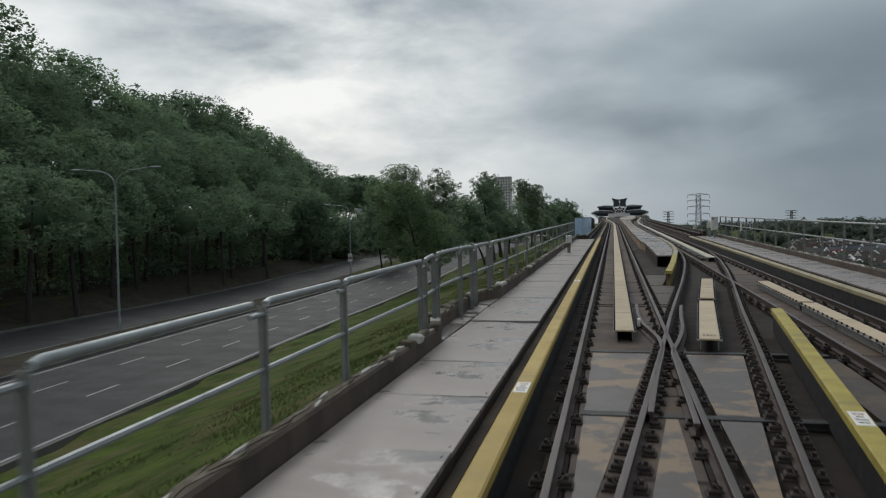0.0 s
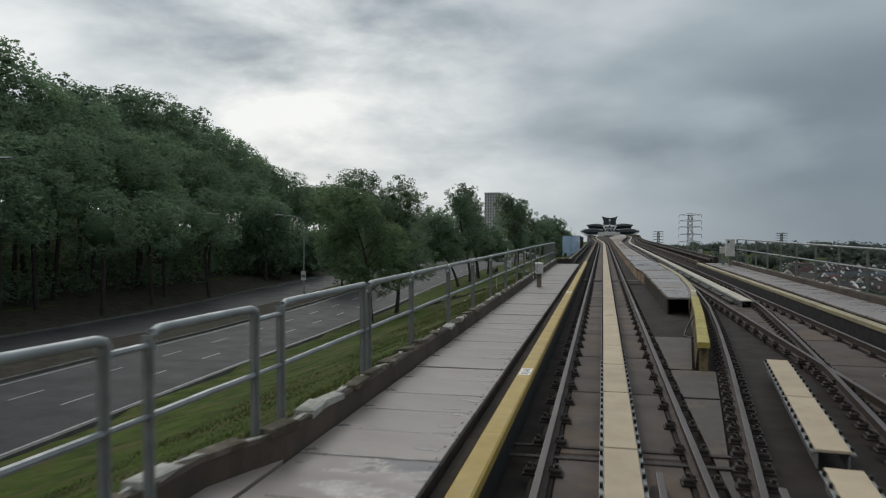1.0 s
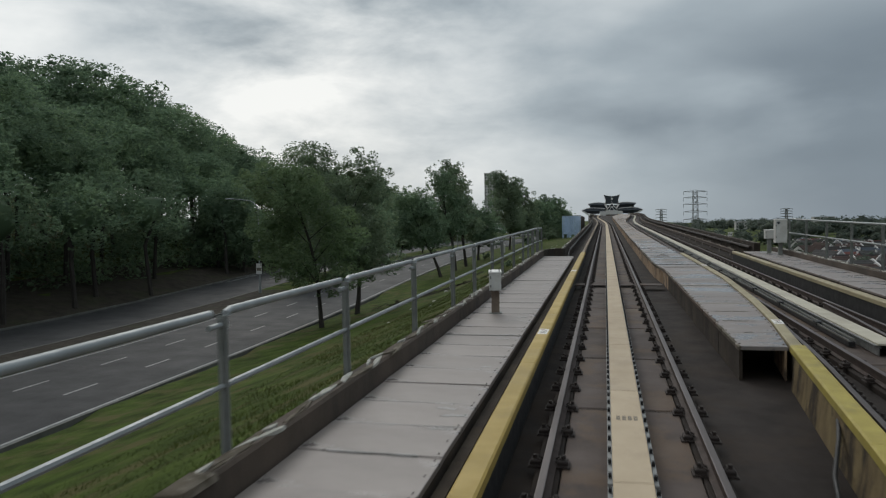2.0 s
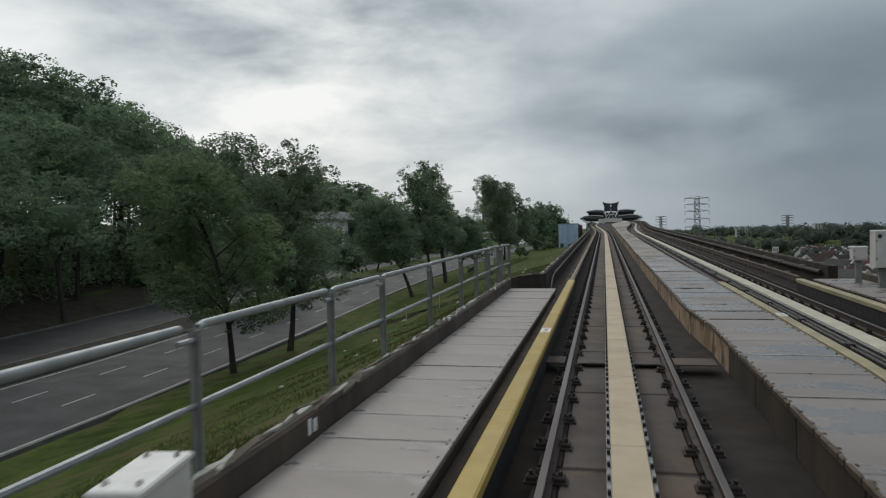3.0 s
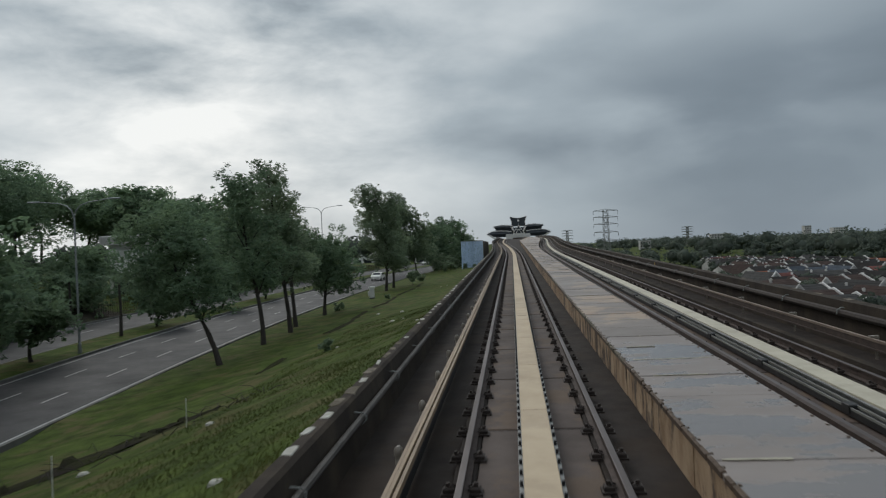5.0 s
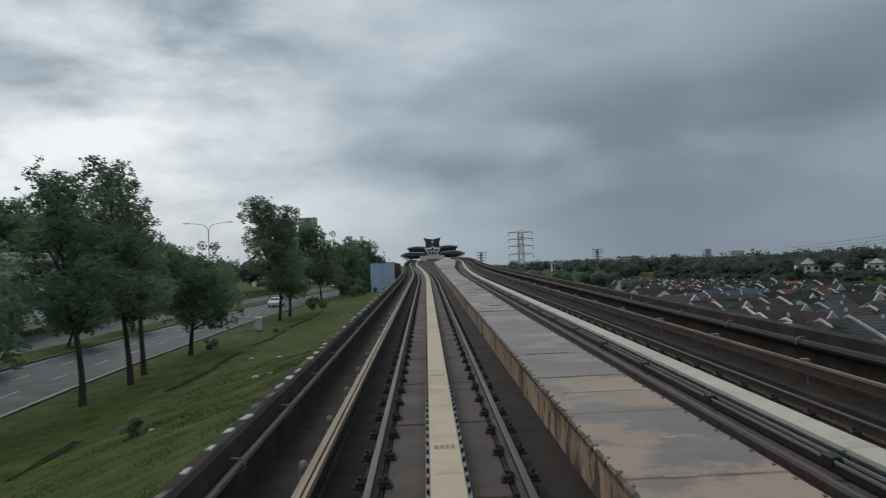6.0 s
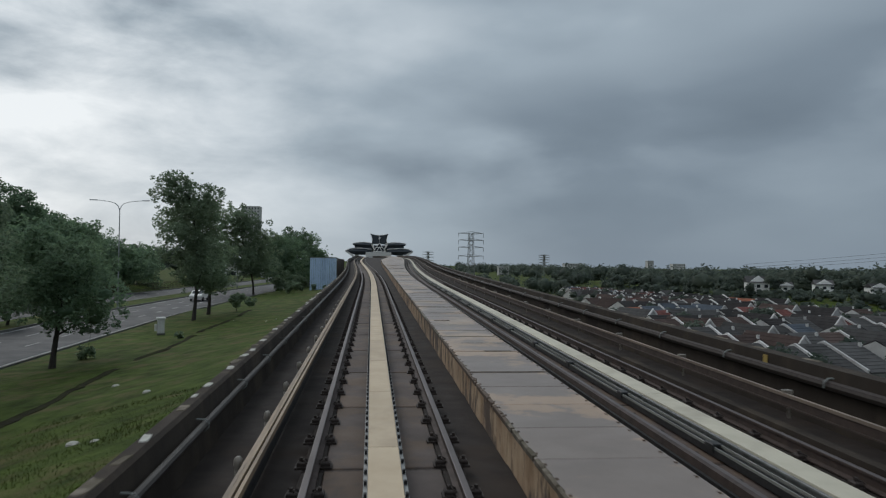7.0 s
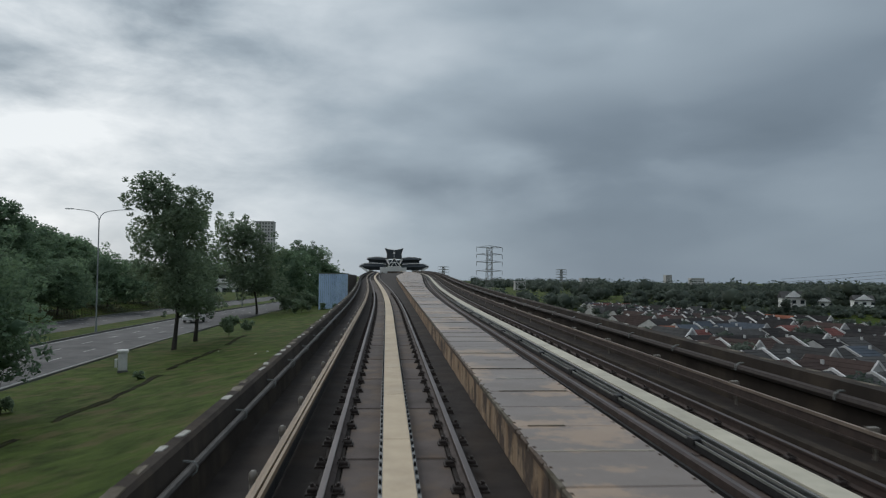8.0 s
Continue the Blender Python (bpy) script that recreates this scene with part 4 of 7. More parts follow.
def running_rail(line, dx, y0, y1, fasteners, label, spacing=1.0, step=4.0):
    owner = thing("running_rail", label, "rail", group="running rails")
    body = Mesh()
    sec = [(-0.07, -0.155), (0.07, -0.155), (0.07, -0.14), (0.014, -0.125), (0.014, -0.04), (0.035, -0.03), (0.035, -0.006), (-0.035, -0.006), (-0.035, -0.03), (-0.014, -0.04), (-0.014, -0.125), (-0.07, -0.14)]
    sweep([(dx + a, b) for a, b in sec], line, y0, y1, step, mesh=body)
    part("rail_body", body, [M["rail"]], owner)
    head = Mesh()
    sweep([(dx + a, b) for a, b in ((-0.034, -0.008), (0.034, -0.008), (0.034, -0.003), (0.026, 0.0), (-0.026, 0.0), (-0.034, -0.003))], line, y0, y1, step, mesh=head)
    part("rail_head", head, [M["railtop"]], owner, "bright worn running surface")
    if fasteners:
        y = max(y0, -8.0) + 0.4
        while y < min(y1, fasteners):
            part("fastener", FAST_ME, None, owner, at=on_line(line, y, dx))
            y += spacing
    return owner


G = 0.7525
for line, dx, reach in ((xa, -G, 150), (xa, G, 150), (xb, -G, 130), (xb, G, 130)):
    running_rail(line, dx, Y0, Y1, reach, "rust-sided steel running rail with a worn bright head")
running_rail(xd, -G, 0.5, 43.5, 41, "curved crossover rail between the two tracks", 0.5, 1.0)
running_rail(xd, G, 0.5, 41, 39, "curved crossover rail between the two tracks", 0.5, 1.0)
# wing rails that bend away on either side of the crossing
def wing_line(pts):
    return lambda y: ramp_line(y, pts)


for pts in (((8.4, 0.2), (10.6, 0.4), (12.3, 0.585), (13.2, 0.6), (14.2, 0.5), (15.2, 0.36), (16.5, 0.32), (18.2, 0.34)),
            ((8.0, 0.66), (12.2, 0.72), (12.9, 0.86), (13.8, 1.0), (14.8, 1.12), (16.2, 1.2), (18.0, 1.36))):
    running_rail(wing_line(pts), 0.0, pts[0][0], pts[-1][0], 0, "bent wing rail at the crossing of two rails", step=0.5)
marker = thing("marker_post", "small white marker clipped beside the crossing", "marker", at=on_line(zero, 15.3, 0.3, -0.1))
part("plate", Mesh().cbox(-0.03, 0.03, -0.06, 0.06, 0.0, 0.16, 0.01), [M["label"]], marker)
part("clamp", Mesh().box(-0.05, 0.05, -0.03, 0.03, -0.06, 0.02), [M["fast"]], marker)


def reaction_rail(line, joints, m, label, y_far=None, z=0.055, bolts=True):
    owner = thing("reaction_rail", label, "reaction rail", group="reaction rails")
    w = 0.165
    cache = {}

    def plate_of(ln, detailed):
        key = (round(ln, 2), detailed)
        if key not in cache:
            g = 0.022 if ln < 2.7 else 0.006
            p = Mesh().cbox(-w, w, g, ln - g, -0.03, 0.0, 0.006)
            f = Mesh()
            if detailed:
                for s in (-1, 1):
                    f.box(s * (w + 0.012) - 0.03, s * (w + 0.012) + 0.03, 0.03, ln - 0.03, -0.05, -0.031)
                    f.box(s * (w - 0.02) - 0.008, s * (w - 0.02) + 0.008, 0.03, ln - 0.03, -0.2, -0.05)
                n = int(ln / 0.31) if bolts else 0
                for i in range(n):
                    for s in (-1, 1):
                        q = (i + 0.5) * ln / n
                        f.box(s * (w + 0.022) - 0.014, s * (w + 0.022) + 0.014, q - 0.02, q + 0.02, -0.031, 0.012, 1)
            cache[key] = (p.make("plate", [m]), f.make("flange", [M["flange"], M["bolt"]]) if detailed else None)
        return cache[key]

    for a, b in zip(joints, joints[1:]):
        pm, fm = plate_of(b - a, a < 135)
        at = on_line(line, (a + b) / 2, 0, z) @ pose(0, -(b - a) / 2, 0)
        p = part("plate", pm, None, owner, at=at)
        if fm:
            part("flange", fm, None, p, "galvanised flange with dark bolts")
    if y_far:
        part("far_plate", sweep(rect(-w, w, z - 0.03, z), line, joints[-1], y_far), [m], owner)
    return owner


def steps(y0, y1, *lengths):
    out, i = [y0], 0
    while out[-1] < y1:
        out.append(out[-1] + lengths[i % len(lengths)])
        i += 1
    return out


ja = [13.8, 16.2, 18.7, 21.3, 23.4] + steps(25.4, 170, 3.1, 3.08, 3.12)
reaction_rail(xa, ja, M["strip"], "cream reaction plate between the near rails, bolted along both edges", Y1)
reaction_rail(xa, [-14, -11.5, -9, -6.5, -4.2], M["strip"], "cream reaction plate ending before the crossover")
reaction_rail(xd, [13.0, 18.5], M["strip"], "short cream reaction plate in the crossover")
reaction_rail(xd, [19.05, 21.55, 24.4], M["strip"], "short cream reaction plate in the crossover")
reaction_rail(xb, [8.0, 10.5, 13.0, 15.5, 18.2], M["strip"], "cream reaction plate on the far track")
reaction_rail(xb, [18.4, 20.9, 23.5], M["strip"], "short cream reaction plate on the far track")
reaction_rail(xb, steps(35.2, 170, 5.0), M["stripb"], "pale grey reaction plate between the far rails", Y1, bolts=False)


def plate_marks(line, y, z=0.0565):
    """Two rows of stencilled figures, worn past reading."""
    owner = thing("stencil_mark", "faded dark stencilled marking on the reaction plate", "marking")
    rnd = random.Random(int(y * 10))
    for row in (0, 1):
        for i in range(4):
            x = -0.11 + i * 0.06
            part("bar", Mesh().box(x, x + 0.04, row * 0.085, row * 0.085 + 0.055, 0, 0.0012), [M["ink"]], owner)
    owner.matrix_basis = on_line(line, y, 0, z)


for y in (30.3, 61.0, 75.9, 80.6):
    plate_marks(xa, y)
for y in (13.3,):
    plate_marks(xd, y)


# ---- power rails and their covers ----
def cover(line, dx, y0, y1, seg, m, label, half=0.105, top=0.28, fascia=None, step=None):
    owner = thing("rail_cover", label, "rail cover", group="power rail covers")
    y = y0
    while y < y1 - 0.01:
        e = min(y1, y + seg)
        ms = Mesh()
        sec = [(dx - half, top - 0.1), (dx - half, top - 0.015), (dx - half + 0.02, top), (dx + half - 0.02, top), (dx + half, top - 0.015), (dx + half, top - 0.1)]
        n = max(1, round((e - y) / (step or seg)))
        ys = [y + 0.004 + (e - y - 0.008) * i / n for i in range(n + 1)]
        ms.loft([[(line(q) + a, q, zr(q) + b) for a, b in sec] for q in ys])
        part("cover_board", ms, [m], owner)
        y = e
    # solid fill under the boards; its default black stands for the shaded space
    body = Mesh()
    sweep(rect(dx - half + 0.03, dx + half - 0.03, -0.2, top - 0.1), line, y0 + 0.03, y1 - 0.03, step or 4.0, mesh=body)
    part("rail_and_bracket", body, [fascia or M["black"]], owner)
    return owner


cover(xa, -1.225, Y0, 57.0, 4.6, M["yellow"], "long yellow protective cover over the power rail")
cover(xd, 1.29, 1.0, 15.4, 5.0, M["lime"], "yellow protective cover ending beside the crossover", step=1.0)


def xcover(y):
    return max(xd(y) - 1.17, 0.0) if y < 39 else xb(y) - 1.17


cover(xcover, 0.0, 24.45, 33.6, 4.6, M["lime"], "curved weathered yellow cover beside the centre walkway", top=0.3, fascia=M["plinth"], step=1.0)
flare = Mesh().loft([[(xcover(y) + a, y, zr(y) + b) for a, b in ((-0.14, -0.262), (0.06, -0.262), (0.06, 0.2), (-0.088, 0.2))] for y in [24.75 + 0.85 * i for i in range(11)]])
tagged(part("cover_plinth", flare, [M["plinth"]]), "ochre-stained plinth wall under the curved cover", "plinth", kind="structure")


def xedge(y):
    return cw_right(y) + 0.1


cover(xedge, 0.0, 33.6, 56.0, 3.2, M["palecover"], "pale yellow-green cover beside the centre walkway", half=0.085, top=0.285, step=1.0)
cover(xb, 1.235, Y0, 57.0, 4.6, M["palecover"], "pale yellow protective cover along the far track")


hose_loop = thing("hose", "black rubber hose looping from the yellow cover to the deck", "hose")
part("tube", Mesh().tube([(xcover(30.4) - 0.09, 30.4, zr(30.4) + 0.12), (xcover(30) - 0.16, 30.0, zr(30) + 0.05), (xcover(29.6) - 0.3, 29.5, zr(29.5) - 0.15), (xcover(29) - 0.34, 29.0, zr(29) - 0.23),
                         (xcover(28.8) - 0.2, 28.7, zr(28.7) - 0.23), (xcover(28.6) - 0.09, 28.6, zr(28.6) - 0.2)], 0.022, 8), [M["black"]], hose_loop)


def cover_label(line, dx, y, top=0.281):
    owner = thing("warning_label", "white warning label with worn red print on the cover", "label")
    part("sheet", Mesh().box(-0.08, 0.08, -0.24, 0.24, 0, 0.002), [M["label"]], owner)
    for i, w in enumerate((0.1, 0.12, 0.07, 0.11)):
        part("print_bar", Mesh().box(-w / 2, w / 2, -0.17 + i * 0.1, -0.13 + i * 0.1, 0.002, 0.003), [M["redink" if i == 3 else "ink"]], owner)
    owner.matrix_basis = on_line(line, y, dx, top)


for y in (8.2, 21.3, 34.5, 46.6):
    cover_label(xa, -1.225, y)
cover_label(xd, 1.29, 7.4)
cover_label(xedge, 0.0, 35.9, 0.286)
cover_label(xedge, 0.0, 48.8, 0.286)


def bare_power_rail(line, dx, y0, y1, label, insul=1.9, out=-1):
    owner = thing("power_rail", label, "power rail", group="power rails")
    for i, (a, b) in enumerate(((-0.055, 0.26), (-0.01, 0.28), (0.035, 0.262))):
        part("conductor", sweep(rect(dx + a - 0.014, dx + a + 0.018, b - 0.06, b), line, y0, y1), [M["tan"]], owner)
    # a black strip paints the dark gap below the conductors
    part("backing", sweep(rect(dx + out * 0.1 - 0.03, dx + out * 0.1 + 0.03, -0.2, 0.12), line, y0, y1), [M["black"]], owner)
    knob = Mesh()
    knob.tube([(0, 0, -0.2), (0, 0, 0.14), (0, 0, 0.16)], [0.035, 0.035, 0.02], 8)
    knob.tube([(0, 0, 0.15), (0, 0, 0.19), (0, 0, 0.25), (0, 0, 0.275)], [0.03, 0.042, 0.04, 0.02], 10)
    knob.box(-0.03, 0.16, -0.03, 0.03, 0.16, 0.2)
    me = knob.make("insulator", [M["insul"]], smooth=True)
    y = y0 + 0.8
    while y < min(y1, 180):
        part("insulator", me, None, owner, at=on_line(line, y, dx + out * 0.14) @ pose(0, 0, 0, 0, 0, 0 if out < 0 else 180))
        y += insul
    return owner


bare_power_rail(xa, -1.225, 57.0, Y1, "tan power rail on pale insulators beside the parapet")
far_rail = thing("power_rail", "dull brown power rail on pale insulators by the far parapet", "power rail", group="power rails")
part("conductor", sweep(rect(1.2, 1.25, 0.31, 0.35), xb, 57.0, Y1), [M["dullrail"]], far_rail)
part("web", sweep(rect(1.215, 1.24, 0.2, 0.31), xb, 57.0, Y1), [M["rail"]], far_rail)
part("lower_flange", sweep(rect(1.19, 1.26, 0.18, 0.2), xb, 57.0, Y1), [M["rail"]], far_rail)
part("plinth", sweep(rect(1.24, 1.4, -0.27, -0.12), xb, 57.0, Y1), [M["walldark"]], far_rail)
STUD = Mesh().tube([(0, 0, 0.0), (0, 0, 0.26), (0, 0, 0.3), (0, 0, 0.37), (0, 0, 0.39)], [0.02, 0.022, 0.045, 0.045, 0.02], 8)
STUD.box(-0.1, 0.03, -0.04, 0.04, 0.35, 0.385)
STUD = STUD.make("insulator", [M["insul"]], smooth=True)
for k in range(38):
    part("insulator", STUD, None, far_rail, at=on_line(xb, 58.6 + 3.35 * k, 1.31))
dark_rail = thing("power_rail", "dark power rail beside the centre walkway", "power rail", group="power rails")
part("conductor", sweep(rect(-1.16, -1.1, 0.1, 0.2), xb, 58.0, Y1), [M["rail"]], dark_rail)
# this black strip likewise paints the dark gap beside the walkway
part("backing", sweep(rect(-1.2, -1.165, -0.2, 0.12), xb, 58.0, Y1), [M["black"]], dark_rail)
tray = thing("cable_tray", "grey-green cable tray along the far reaction plate", "cable tray")
for a, b, c in ((-0.36, -0.345, -0.03), (-0.275, -0.26, -0.01)):
    part("edge_strip", sweep(rect(a, b, c - 0.03, c), xb, 36.0, Y1), [M["conduit"]], tray)
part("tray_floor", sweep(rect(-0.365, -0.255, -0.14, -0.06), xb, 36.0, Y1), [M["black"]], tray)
CLAMP = Mesh().cbox(-0.07, 0.06, -0.1, 0.1, -0.1, 0.0, 0.01).make("clamp", [M["black"]])
for k in range(30):
    part("clamp", CLAMP, None, tray, at=on_line(xb, 38 + 3.1 * k, -0.31))
wall_pipe = thing("cable_pipe", "dark cable pipe clipped along the far parapet", "pipe")
part("tube", Mesh().tube([(xb(y) + 2.07, y, zr(y) + 0.39) for y in spans(58, 400, 3.0)], 0.07, 8), [M["fast"]], wall_pipe)
HOOK = Mesh().tube([(-0.1, 0, -0.03), (-0.09, 0, 0.05), (-0.02, 0, 0.1), (0.05, 0, 0.1)], 0.015, 6).make("clip", [M["galvdull"]])
for k in range(34):
    part("clip", HOOK, None, wall_pipe, at=on_line(xb, 60 + 2.9 * k, 2.07, 0.39))

# cable pipe along the near parapet and a hose looping down from the walkway's end
pipe = thing("cable_pipe", "grey cable pipe clipped along the parapet's inner face", "pipe")
part("tube", Mesh().tube([(xa(y) - 2.06, y, zr(y) + 0.16) for y in spans(61.5, 400, 3.0)], 0.042, 8), [M["pipe"]], pipe)
hose = Mesh().tube([(-1.75, 57.6, zr(57.6) - 0.15), (-1.95, 58.0, zr(58) - 0.1), (-1.98, 58.8, zr(59) - 0.02), (-2.03, 60, zr(60) + 0.09), (-2.06, 61.5, zr(61.5) + 0.16)], 0.03, 8)
part("hose", hose, [M["pipe"]], pipe)
CLIP = Mesh().tube([(0.03, 0, -0.07), (0.075, 0, -0.03), (0.085, 0, 0.02), (0.05, 0, 0.065), (-0.06, 0, 0.075)], 0.01, 6).make("clip", [M["galvdull"]])
y = 62.5
while y < 190:
    part("clip", CLIP, None, pipe, at=on_line(xa, y, -2.08, 0.16))
    y += 2.55

# cross plate over the joint of two spans
joint = thing("joint_plate", "pale steel plate across the deck joint", "plate")
for a, b in ((-1.2, -0.85), (-0.65, -0.2), (0.2, 0.65), (0.85, 1.5)):
    part("plate", sweep(rect(a, b, -0.11, -0.09), zero, 45.6, 46.15), [M["slab"]], joint)
for y in (18.9, 19.3):
    part("plate", sweep(rect(-1.2, 1.4, -0.165, -0.15), zero, y, y + 0.08), [M["fast"]], joint)


# ---- fences ----
def fence(line, base, posts, bays, top_at, mid_drop, label, tube_r=0.034):
    """Tube railing in bays (start, end): a bay's top tube bends down at its start, and at its end too where it has a post there; links join the bays."""
    owner = thing("fence", label, "fence")

    def at(y, h):
        return (line(y), y, zr(y) + h)

    for k, (y0, y1, bent) in enumerate(bays):
        h0, h1 = top_at(y0), top_at(y1)
        pts = [at(y0, h0 - 0.14), at(y0, h0 - 0.06), at(y0 + 0.03, h0 - 0.018), at(y0 + 0.09, h0)]
        n = max(2, int((y1 - y0) / 1.2))
        pts += [at(y0 + (y1 - y0) * i / n, h0 + (h1 - h0) * i / n) for i in range(1, n)]
        pts += [at(y1 - 0.09, h1), at(y1 - 0.03, h1 - 0.018), at(y1, h1 - 0.06), at(y1, h1 - 0.14)] if bent else [at(y1, h1)]
        part("top_tube", Mesh().tube(pts, tube_r, 10).make("top_tube", [M["galv"]], smooth=True), None, owner)
        mid = [at(y0 + (y1 - y0) * i / n, top_at(y0 + (y1 - y0) * i / n) - mid_drop) for i in range(n + 1)]
        part("mid_tube", Mesh().tube(mid, 0.027, 8).make("mid_tube", [M["galv"]], smooth=True), None, owner)
        if k + 1 < len(bays):
            y2 = bays[k + 1][0]
            part("link_tube", Mesh().tube([at(y1 - 0.02, top_at(y1) - 0.1), at(y2 + 0.02, top_at(y2) - 0.1)], 0.024, 8), [M["galv"]], owner)
            part("mid_link", Mesh().tube([at(y1 - 0.02, top_at(y1) - mid_drop), at(y2 + 0.02, top_at(y2) - mid_drop)], 0.022, 8), [M["galv"]], owner)
    for k, y in enumerate(posts):
        tall = top_at(y) - base - 0.03
        post = Mesh()
        post.box(-0.042, 0.042, -0.007, 0.007, 0.0, tall)
        post.box(-0.009, 0.009, -0.03, 0.03, 0.0, tall - 0.02)
        post.box(-0.07, 0.07, -0.05, 0.05, 0.0, 0.015)
        for q in (-1, 1):
            post.tube([(q * 0.05, 0, 0.015), (q * 0.05, 0, 0.04)], 0.014, 6)
        part("post", post, [M["galvdull"]], owner, at=on_line(zero, y, line(y), base))
    return owner


def left_top(y):
    return ramp_line(y, [(0, 1.57), (10.7, 1.57), (11.8, 1.62), (13.8, 1.62), (15.6, 1.59), (30, 1.56), (43, 1.535), (50, 1.515), (54, 1.5), (56, 1.45)])


def left_line(y):
    return -3.08 + 0.12 * jog(y)


LEFT_BAYS = [(-12.0, -7.1, 0), (-6.9, -2.1, 0), (-1.9, 2.8, 0), (3.02, 5.34, 0), (5.58, 7.3, 0), (7.46, 10.7, 0), (10.98, 11.6, 1), (11.9, 13.72, 0), (13.85, 15.02, 1), (15.46, 16.9, 1), (17.4, 19.75, 0),
             (19.95, 21.92, 0), (22.06, 24.6, 0), (24.8, 27.3, 0), (27.5, 30.0, 0), (30.2, 33.0, 0), (33.2, 35.9, 0), (36.1, 38.24, 0), (38.46, 40.95, 0), (41.12, 42.78, 0), (42.98, 45.5, 0),
             (45.64, 48.2, 0), (48.35, 50.0, 0), (50.15, 51.65, 1), (52.05, 53.72, 1), (54.38, 56.1, 1)]
left_posts = [y for a, b, bent in LEFT_BAYS for y in ((a, b) if bent or a in (7.46, 17.4) else (a,))]
fence(left_line, 0.15, left_posts, LEFT_BAYS, left_top, 0.57, "galvanised tube railing on flat posts along the walkway")
rposts = [-10.0 + 2.6 * i for i in range(26)]
fence(lambda y: 7.26, 0.42, rposts, [(-10.0, 23.2, 0), (23.4, 37.4, 0), (37.6, 55.0, 1)], lambda y: 1.72, 0.57, "galvanised tube railing along the open side")


# ---- boxes beside the line ----
def junction_box(at, w, d, h, leg, label, cat="junction box", skin=M["box"], stand=M["galvdull"]):
    owner = thing("junction_box", label, cat, at=at)
    part("leg", Mesh().box(-0.08, 0.08, -0.05, 0.05, 0, leg), [stand], owner)
    part("foot_plate", Mesh().box(-0.13, 0.13, -0.1, 0.1, 0, 0.012), [M["galvdull"]], owner)
    body = part("body", Mesh().cbox(-w / 2, w / 2, -d / 2, d / 2, leg, leg + h, 0.008), [skin], owner)
    part("lid", Mesh().cbox(-w / 2 - 0.012, w / 2 + 0.012, -d / 2 - 0.012, d / 2 + 0.012, leg + h, leg + h + 0.03, 0.01), [M["label"]], owner, "pale lid")
    part("door", Mesh().box(-w / 2 + 0.03, w / 2 - 0.03, -d / 2 - 0.008, -d / 2, leg + 0.03, leg + h - 0.03), [skin], body)
    for s in (-1, 1):
        part("hinge", Mesh().box(-w / 2 + 0.015, -w / 2 + 0.04, -d / 2 - 0.014, -d / 2, leg + h / 2 + s * h / 4 - 0.03, leg + h / 2 + s * h / 4 + 0.03), [M["galvdull"]], body)
    return owner


near_box = junction_box(on_line(zero, 36.83, -2.37, 0.25) @ pose(0, 0, 0, 0, 0, 9), 0.235, 0.55, 0.34, 0.48, "weathered white junction box on a rusty steel leg", stand=M["dullrail"])
for x in (-0.08, 0.08):
    for y in (-0.2, 0.2):
        part("lid_bolt", Mesh().tube([(x, y, 0.85), (x, y, 0.87)], 0.012, 6), [M["fast"]], near_box)
cabinet = junction_box(on_line(zero, 54.5, 6.8, 0.25), 0.44, 0.4, 0.93, 0.52, "tall white cabinet on legs at the walkway's end", "cabinet")
part("badge", Mesh().tube([(-0.12, -0.2, 1.33), (-0.12, -0.216, 1.33)], 0.055, 16), [M["roofblue"]], cabinet, "round blue-grey badge")
junction_box(on_line(zero, 55.7, 6.62, 0.25), 0.36, 0.28, 0.35, 0.64, "small white box on a leg by the far parapet", "cabinet")

# figures painted on the wall, worn past reading
wall_mark = thing("wall_marking", "worn white painted figures on the wall", "marking", at=on_line(zero, 39.95, -2.876, 0.31))
for y, w, h in ((0.0, 0.07, 0.15), (0.12, 0.09, 0.12), (0.19, 0.03, 0.07)):
    part("bar", Mesh().box(-0.004, 0.002, y, y + w, 0.0, h), [M["label"]], wall_mark)


def speed_sign(y, x, size):
    owner = thing("speed_sign", "small square white sign with black figures", "sign", at=on_line(zero, y, x, 0.6) @ Matrix.Scale(size, 4))
    part("plate", Mesh().cbox(-0.18, 0.18, -0.01, 0.01, 0.02, 0.38, 0.004), [M["label"]], owner)
    part("bracket", Mesh().box(-0.03, 0.03, 0.01, 0.04, 0.0, 0.3), [M["galvdull"]], owner)
    text = bpy.data.curves.new("figures", "FONT")
    text.body, text.size, text.extrude = "60", 0.3, 0.002
    text.align_x, text.align_y = "CENTER", "CENTER"
    text.materials.append(M["black"])
    part("figures", text, None, owner, "black figures", at=pose(0, -0.013, 0.2, 90, 0, 0))


speed_sign(65.6, 6.62, 0.66)
notice = thing("notice_plate", "small orange notice plate on the parapet", "sign", at=on_line(xb, 90.8, 2.14, 0.5))
part("plate", Mesh().cbox(-0.008, 0.004, -0.06, 0.06, -0.07, 0.07, 0.002), [M["yellow"]], notice)


